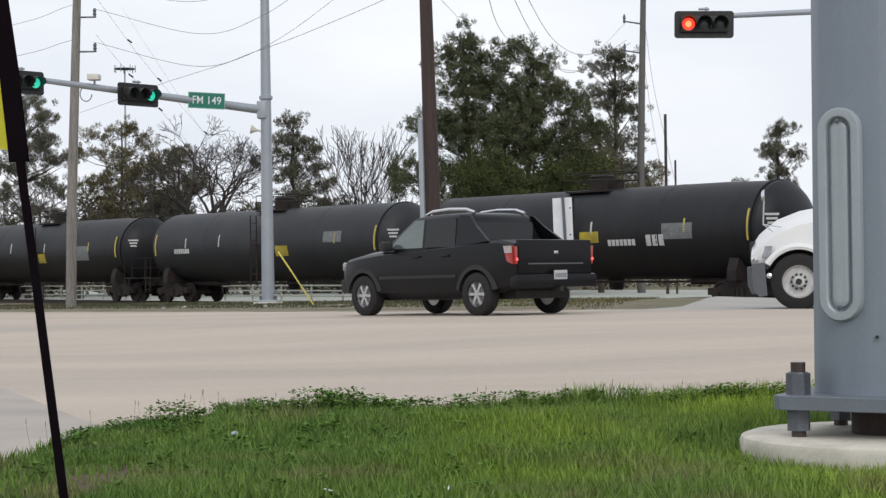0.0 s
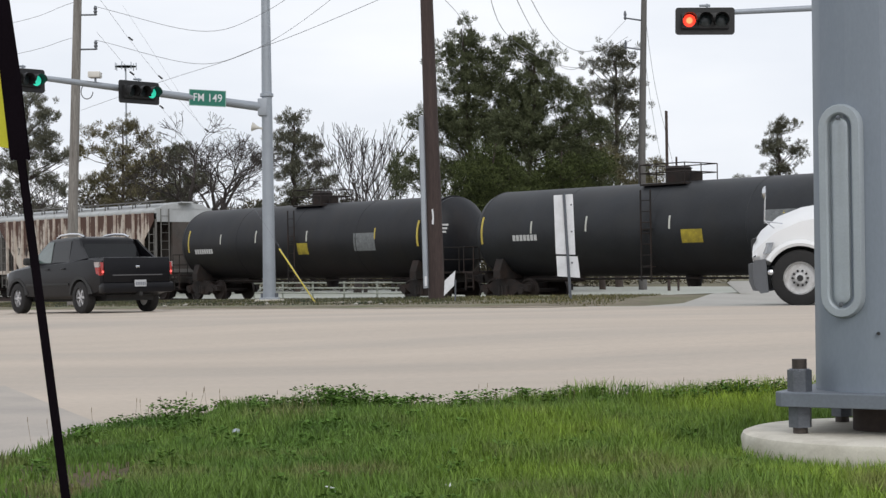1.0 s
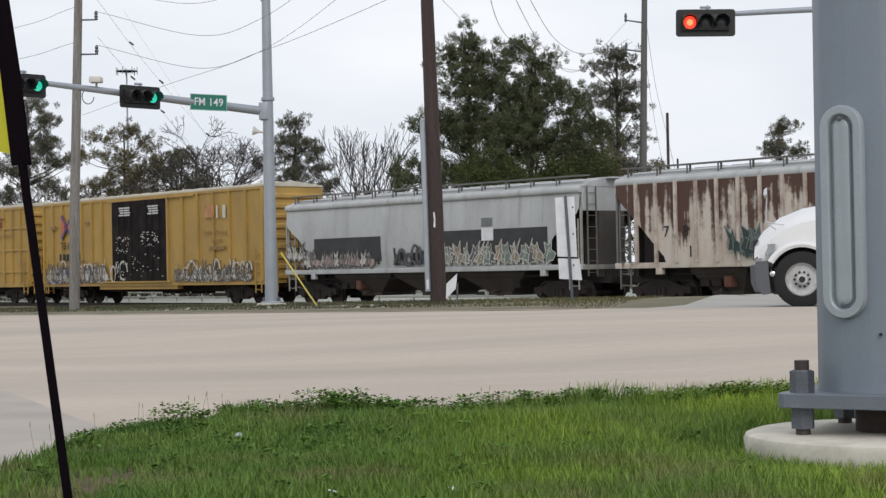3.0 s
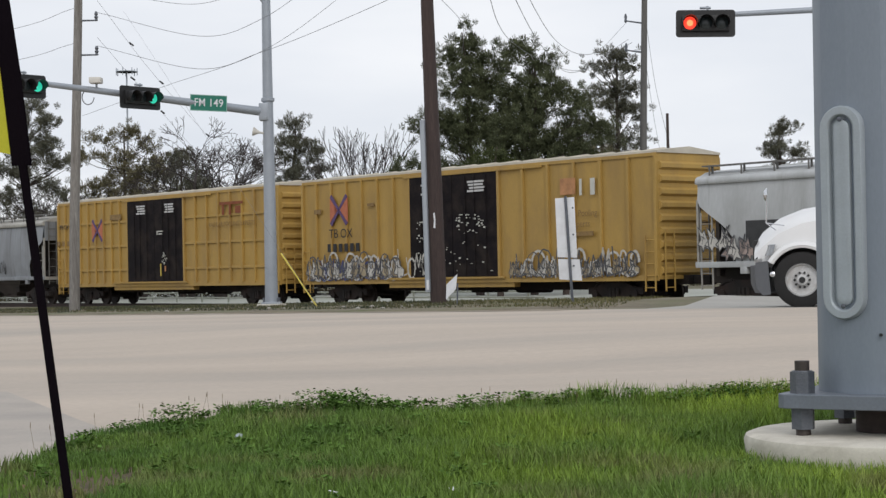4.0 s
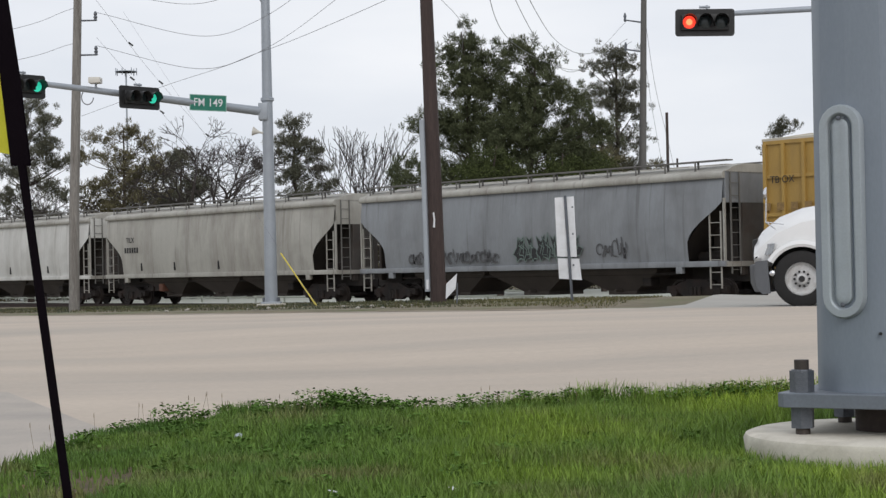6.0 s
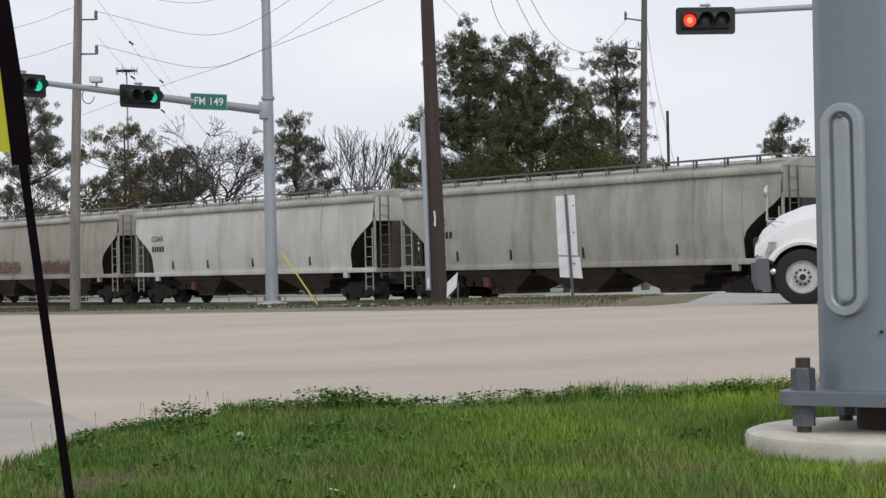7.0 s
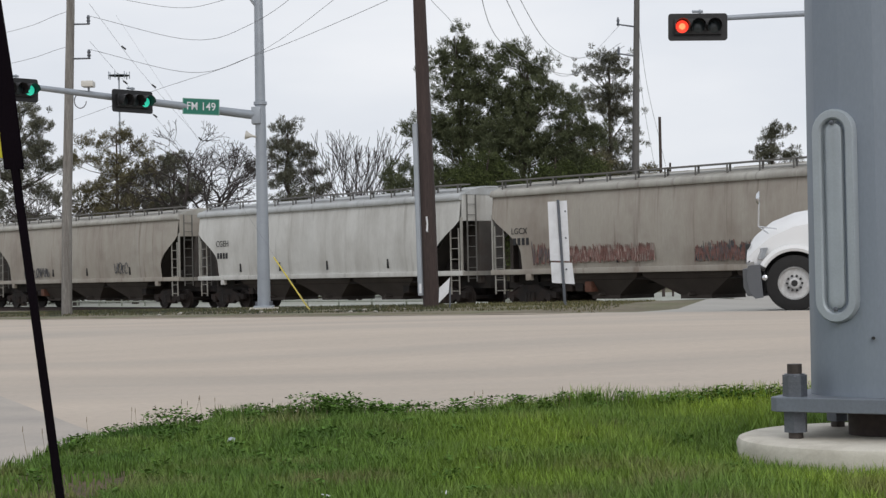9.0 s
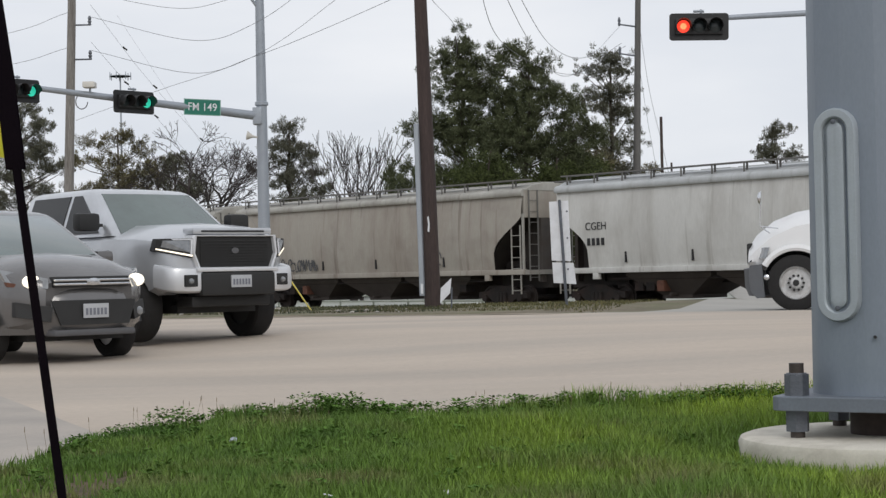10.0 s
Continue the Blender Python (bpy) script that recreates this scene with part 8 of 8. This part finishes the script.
def build_lawn():
    bm = bmesh.new()
    xs = [-4 + 0.12 * i for i in range(76)]
    ys = [-3 + 0.5 * i for i in range(13)] + [3.6 + 0.12 * i for i in range(44)]
    vs = {}
    for i, x in enumerate(xs):
        for j, y in enumerate(ys):
            vs[i, j] = bm.verts.new((x, y, lawn_z(x, y) if x > -2.3 else -0.15))
    for i in range(len(xs) - 1):
        for j in range(len(ys) - 1):
            if xs[i] > -2.4 and ys[j] < lawn_edge(xs[i + 1]) + 0.1:
                bm.faces.new((vs[i, j], vs[i + 1, j], vs[i + 1, j + 1], vs[i, j + 1]))
    tagged(part("lawn", bm, M_LAWN_SOIL), "bare brown soil under the grass island", "ground", kind="structure")
    rng = np.random.default_rng(7)
    n = 150000
    y = rng.uniform(4.3, 8.6, n)
    x = (rng.random(n) * 2 - 1) * (0.272 * y + 0.15)
    keep = []
    zs = np.empty(n)
    for i in range(n):
        xx, yy = float(x[i]), float(y[i])
        e = lawn_edge(xx) - yy
        ok = e > 0.01 * rng.random() and xx > -2.28 and (xx - 1.63) ** 2 + (yy - 6.25) ** 2 > 0.53 ** 2
        bare = noise.noise(Vector((xx * 1.6 + 5, yy * 1.6, 0)))
        if ok and xx < -1.08 - 0.12 * bare and 4.95 < yy < 6.2:
            ok = rng.random() < 0.10 + 0.22 * (bare > 0.05)
        elif ok:
            ok = rng.random() < 1.0 - max(0.0, bare - 0.15) * 1.4
        keep.append(ok)
        zs[i] = lawn_z(xx, yy) if ok else 0
    keep = np.array(keep)
    x, y, zs = x[keep], y[keep], zs[keep]
    n = len(x)
    big = np.array([noise.noise(Vector((a * 0.9, b * 0.9, 7))) for a, b in zip(x.tolist(), y.tolist())])
    hgt = rng.uniform(0.035, 0.085, n) * (1.05 + 0.6 * big) * np.where(x > 0.6, 1.25, 1.0) * np.where(x < -1.05, 0.5, 1.0) * np.where(np.hypot(x - 1.63, y - 6.1) < 0.85, 0.75, 1.0)
    rim = np.array([lawn_edge(q) for q in x.tolist()]) - y
    hgt *= np.where(rim < 0.35, 1.45, 1.0)
    a = rng.uniform(0, 2 * np.pi, n)
    lean = rng.uniform(0.1, 0.75, n) * hgt
    w = rng.uniform(0.0018, 0.0040, n)
    dx, dy = np.cos(a), np.sin(a)
    sx, sy = -dy * w, dx * w
    p0 = np.stack([x - sx, y - sy, zs - 0.01], 1)
    p1 = np.stack([x + sx, y + sy, zs - 0.01], 1)
    p2 = np.stack([x + dx * lean * 0.4 + sx * 0.8, y + dy * lean * 0.4 + sy * 0.8, zs + hgt * 0.6], 1)
    p3 = np.stack([x + dx * lean * 0.4 - sx * 0.8, y + dy * lean * 0.4 - sy * 0.8, zs + hgt * 0.6], 1)
    p4 = np.stack([x + dx * lean, y + dy * lean, zs + hgt], 1)
    v = np.stack([p0, p1, p2, p3, p4], 1).reshape(-1, 3)
    faces = []
    for i in range(n):
        k = 5 * i
        faces.append((k, k + 1, k + 2, k + 3))
        faces.append((k + 3, k + 2, k + 4))
    me = bpy.data.meshes.new("grass")
    me.from_pydata(v.tolist(), [], faces)
    tagged(part("grass", me, M_GRASS, smooth=False), "lush uneven grass with dry and dark patches", "grass", kind="stuff")

    # leafy weeds, thickest along the far edge
    vs_, fs_ = [], []
    wr = random.Random(4)

    def leaf(p, d, ln, wd):
        d = d.normalized()
        s = d.cross(Vector((wr.gauss(0, 0.4), wr.gauss(0, 0.4), 1))).normalized() * wd
        k = len(vs_)
        vs_.extend([tuple(p), tuple(p + d * ln * 0.55 + s), tuple(p + d * ln), tuple(p + d * ln * 0.55 - s)])
        fs_.append((k, k + 1, k + 2, k + 3))
    plants = []
    lawn_bare = -1.05   # the worn corner by the flag
    for _ in range(340):
        xx = wr.uniform(-1.5, 2.4)
        if xx < -1.1 and wr.random() < 0.7:
            continue
        plants.append((xx, lawn_edge(xx) - 0.03 - abs(wr.gauss(0.0, 0.16)), wr.uniform(0.045, 0.12)))
    for _ in range(42):
        xx = wr.gauss(-0.50, 0.09)
        plants.append((xx, lawn_edge(xx) - abs(wr.gauss(0.1, 0.12)), wr.uniform(0.09, 0.17)))
    for _ in range(70):
        xx = wr.gauss(1.62, 0.22)
        plants.append((xx, lawn_edge(xx) - abs(wr.gauss(0.1, 0.2)), wr.uniform(0.09, 0.15)))
    for _ in range(520):
        yy = wr.uniform(4.5, 8.2)
        xx = wr.uniform(-0.26, 0.26) * yy
        if xx < lawn_bare and yy < 6.3 and wr.random() < 0.75:
            continue
        if xx > 0.3 and wr.random() < 0.75:
            continue
        if noise.noise(Vector((xx * 1.2 + 3, yy * 1.2, 4))) > -0.15 or wr.random() < 0.3:
            plants.append((xx, yy, wr.uniform(0.03, 0.075)))
    for xx, yy, h in plants:
        if (xx - 1.63) ** 2 + (yy - 6.25) ** 2 < 0.56 ** 2:
            continue
        z = lawn_z(xx, yy)
        for _ in range(85 if h > 0.065 else 16):
            a = wr.uniform(0, 6.28)
            f = wr.uniform(0.0, 1.0) ** 0.8
            r = h * (0.75 - 0.35 * f) * wr.random()
            p = Vector((xx + r * math.cos(a), yy + r * math.sin(a), z + h * f))
            leaf(p, Vector((math.cos(a), math.sin(a), wr.uniform(-0.2, 0.6))), wr.uniform(0.012, 0.026), wr.uniform(0.005, 0.010))
    me = bpy.data.meshes.new("weeds")
    me.from_pydata(vs_, [], fs_)
    tagged(part("weeds", me, M_WEED, smooth=False), "small leafy weeds along the edge of the grass", "weeds", kind="stuff")
    bm = bmesh.new()
    for _ in range(75):
        xx = wr.uniform(-1.6, 2.3)
        yy = lawn_edge(xx) - abs(wr.gauss(0.1, 0.3))
        z = lawn_z(xx, yy)
        h = wr.uniform(0.05, 0.15)
        q = (xx + wr.gauss(0, 0.015), yy, z + h)
        bm_tube(bm, (xx, yy, z), q, 0.0009, 0.0007, 3, False)
        bm_tube(bm, q, (q[0], q[1], q[2] + 0.02), 0.0018, 0.0009, 4, False)
    tagged(part("dry_stalks", bm, M_STALK), "thin dry seed stalks standing out of the grass", "stalks", kind="stuff")
    # bits of litter and dead leaves
    for i, (xx, yy, s, m, lb) in enumerate(((-0.86, 7.0, 0.015, M_GALV_PALE, "scrap of white litter in the grass"), (0.02, 5.1, 0.014, M_WHITE, "tiny scrap of white litter in the grass"), (-0.34, 5.05, 0.014, M_WHITE, "tiny scrap of white litter in the grass"),
                                            (-1.47, 6.3, 0.013, M_DEAD, "curled brown dead leaf on the soil"), (-1.2, 5.5, 0.012, M_DEAD, "curled brown dead leaf on the soil"), (-1.32, 5.35, 0.011, M_DEAD, "curled brown dead leaf on the soil"), (-1.15, 5.15, 0.013, M_DEAD, "curled brown dead leaf on the soil"), (-1.42, 5.7, 0.01, M_DEAD, "curled brown dead leaf on the soil"), (-1.3, 5.75, 0.011, M_DEAD, "curled brown dead leaf on the soil"), (-1.36, 5.5, 0.012, M_DEAD, "curled brown dead leaf on the soil"), (-1.24, 5.3, 0.01, M_DEAD, "curled brown dead leaf on the soil"))):
        bm = bmesh.new()
        g = bmesh.ops.create_grid(bm, x_segments=4, y_segments=3, size=s)
        for v_ in bm.verts:
            v_.co.z = 0.35 * s * math.cos(v_.co.x / s * 2) + 0.3 * s * noise.noise(Vector((v_.co.x * 40, v_.co.y * 40, i)))
        bmesh.ops.solidify(bm, geom=bm.faces[:], thickness=0.0015)
        ob = part("litter" if "litter" in lb else "dead_leaf", bm, m, m=pose(xx, yy, lawn_z(xx, yy) + (0.045 if "litter" in lb else 0.012), 20, 15 * i, 40 * i))
        tagged(ob, lb, "litter" if "litter" in lb else "leaf")


M_DEAD = mat("dead_leaf", (0.23, 0.16, 0.10), 0.8, var=0.2, scale=20)
build_lawn()


def verge_grass():
    """Short rough grass on the far verge."""
    rng = np.random.default_rng(12)
    n = 32000
    s = rng.uniform(-14, 24, n)
    q = rng.uniform(-15.7, -6, n)
    v, f = [], []
    for i in range(n):
        p = along(float(s[i]), float(q[i]), 0)
        if p.x > 2.2 + 0.285 * (p.y - 30.5):
            continue
        z = ground_z(float(s[i]), float(q[i]))
        h = float(rng.uniform(0.015, 0.075))
        a = float(rng.uniform(0, 6.28))
        w = 0.02
        k = len(v)
        c, d = math.cos(a) * w, math.sin(a) * w
        v.extend([(p.x - c, p.y - d, z - 0.02), (p.x + c, p.y + d, z - 0.02), (p.x + float(rng.normal()) * 0.03, p.y, z + h)])
        f.append((k, k + 1, k + 2))
    me = bpy.data.meshes.new("verge_grass")
    me.from_pydata(v, [], f)
    tagged(part("verge_grass", me, M_VERGE, smooth=False), "short dry olive grass on the far verge", "grass", kind="stuff")


M_VERGE = grass_mat("verge_blades", (0.165, 0.15, 0.065), (0.10, 0.10, 0.045), (0.24, 0.185, 0.12))
verge_grass()


def spin_wheels(car, start, end, radius, speed):
    """Turns the wheels of a car while it is near; the step stays under a right angle."""
    step = min(speed / radius / FPS, 1.45)
    for hub in SPIN[car.name]:
        base = hub.matrix_basis.copy()
        way = 1 if base.translation.y > 0 else -1
        rows = [(0.0, base)] if start > 0 else []
        f0, f1 = round(start * FPS), round(end * FPS)
        for f in range(f0, f1 + 1):
            rows.append((f / FPS, base @ Matrix.Rotation(way * step * (f - f0), 4, "Z")))
        if f1 < round(10.0 * FPS):
            rows.append((10.0, rows[-1][1]))
        walk(hub, rows)


def motions():
    for car, s0 in CARS:
        walk(car, [(t, pose(*along(s0 + SPEED * t, 1.5, RAIL_Z), 0, 0, TURN)) for t in (0.0, 5.0, 10.0)])
    # the black pickup leaves along the far lane
    walk(BLACK_PICKUP, [(t, pose(*along(23.37 - 13.75 * t, -19.95, road_z(23.37 - 13.75 * t, -19.95)), 0, 0.69, TURN + 180)) for t in (0.0, 0.5, 1.0, 1.5, 2.0, 4.0, 7.0, 10.0)])
    # silver pickup and grey car come the other way in the near lanes
    walk(SILVER_PICKUP, [(t, pose(*along(28.45 - 2.85 - 21.6 * (10 - t), -28.2, -0.035), 0, 0, TURN)) for t in (0.0, 3.0, 6.0, 9.0, 10.0)])
    walk(GREY_SUV, [(t, pose(*along(29.85 - 2.3 - 22.0 * (10 - t), -31.05, -0.13), 0, 0, TURN)) for t in (0.0, 3.0, 6.0, 9.0, 10.0)])
    spin_wheels(BLACK_PICKUP, 0.0, 1.6, 0.375, 13.75)
    spin_wheels(SILVER_PICKUP, 9.4, 10.0, 0.44, 21.6)
    spin_wheels(GREY_SUV, 9.6, 10.0, 0.35, 22.0)


motions()
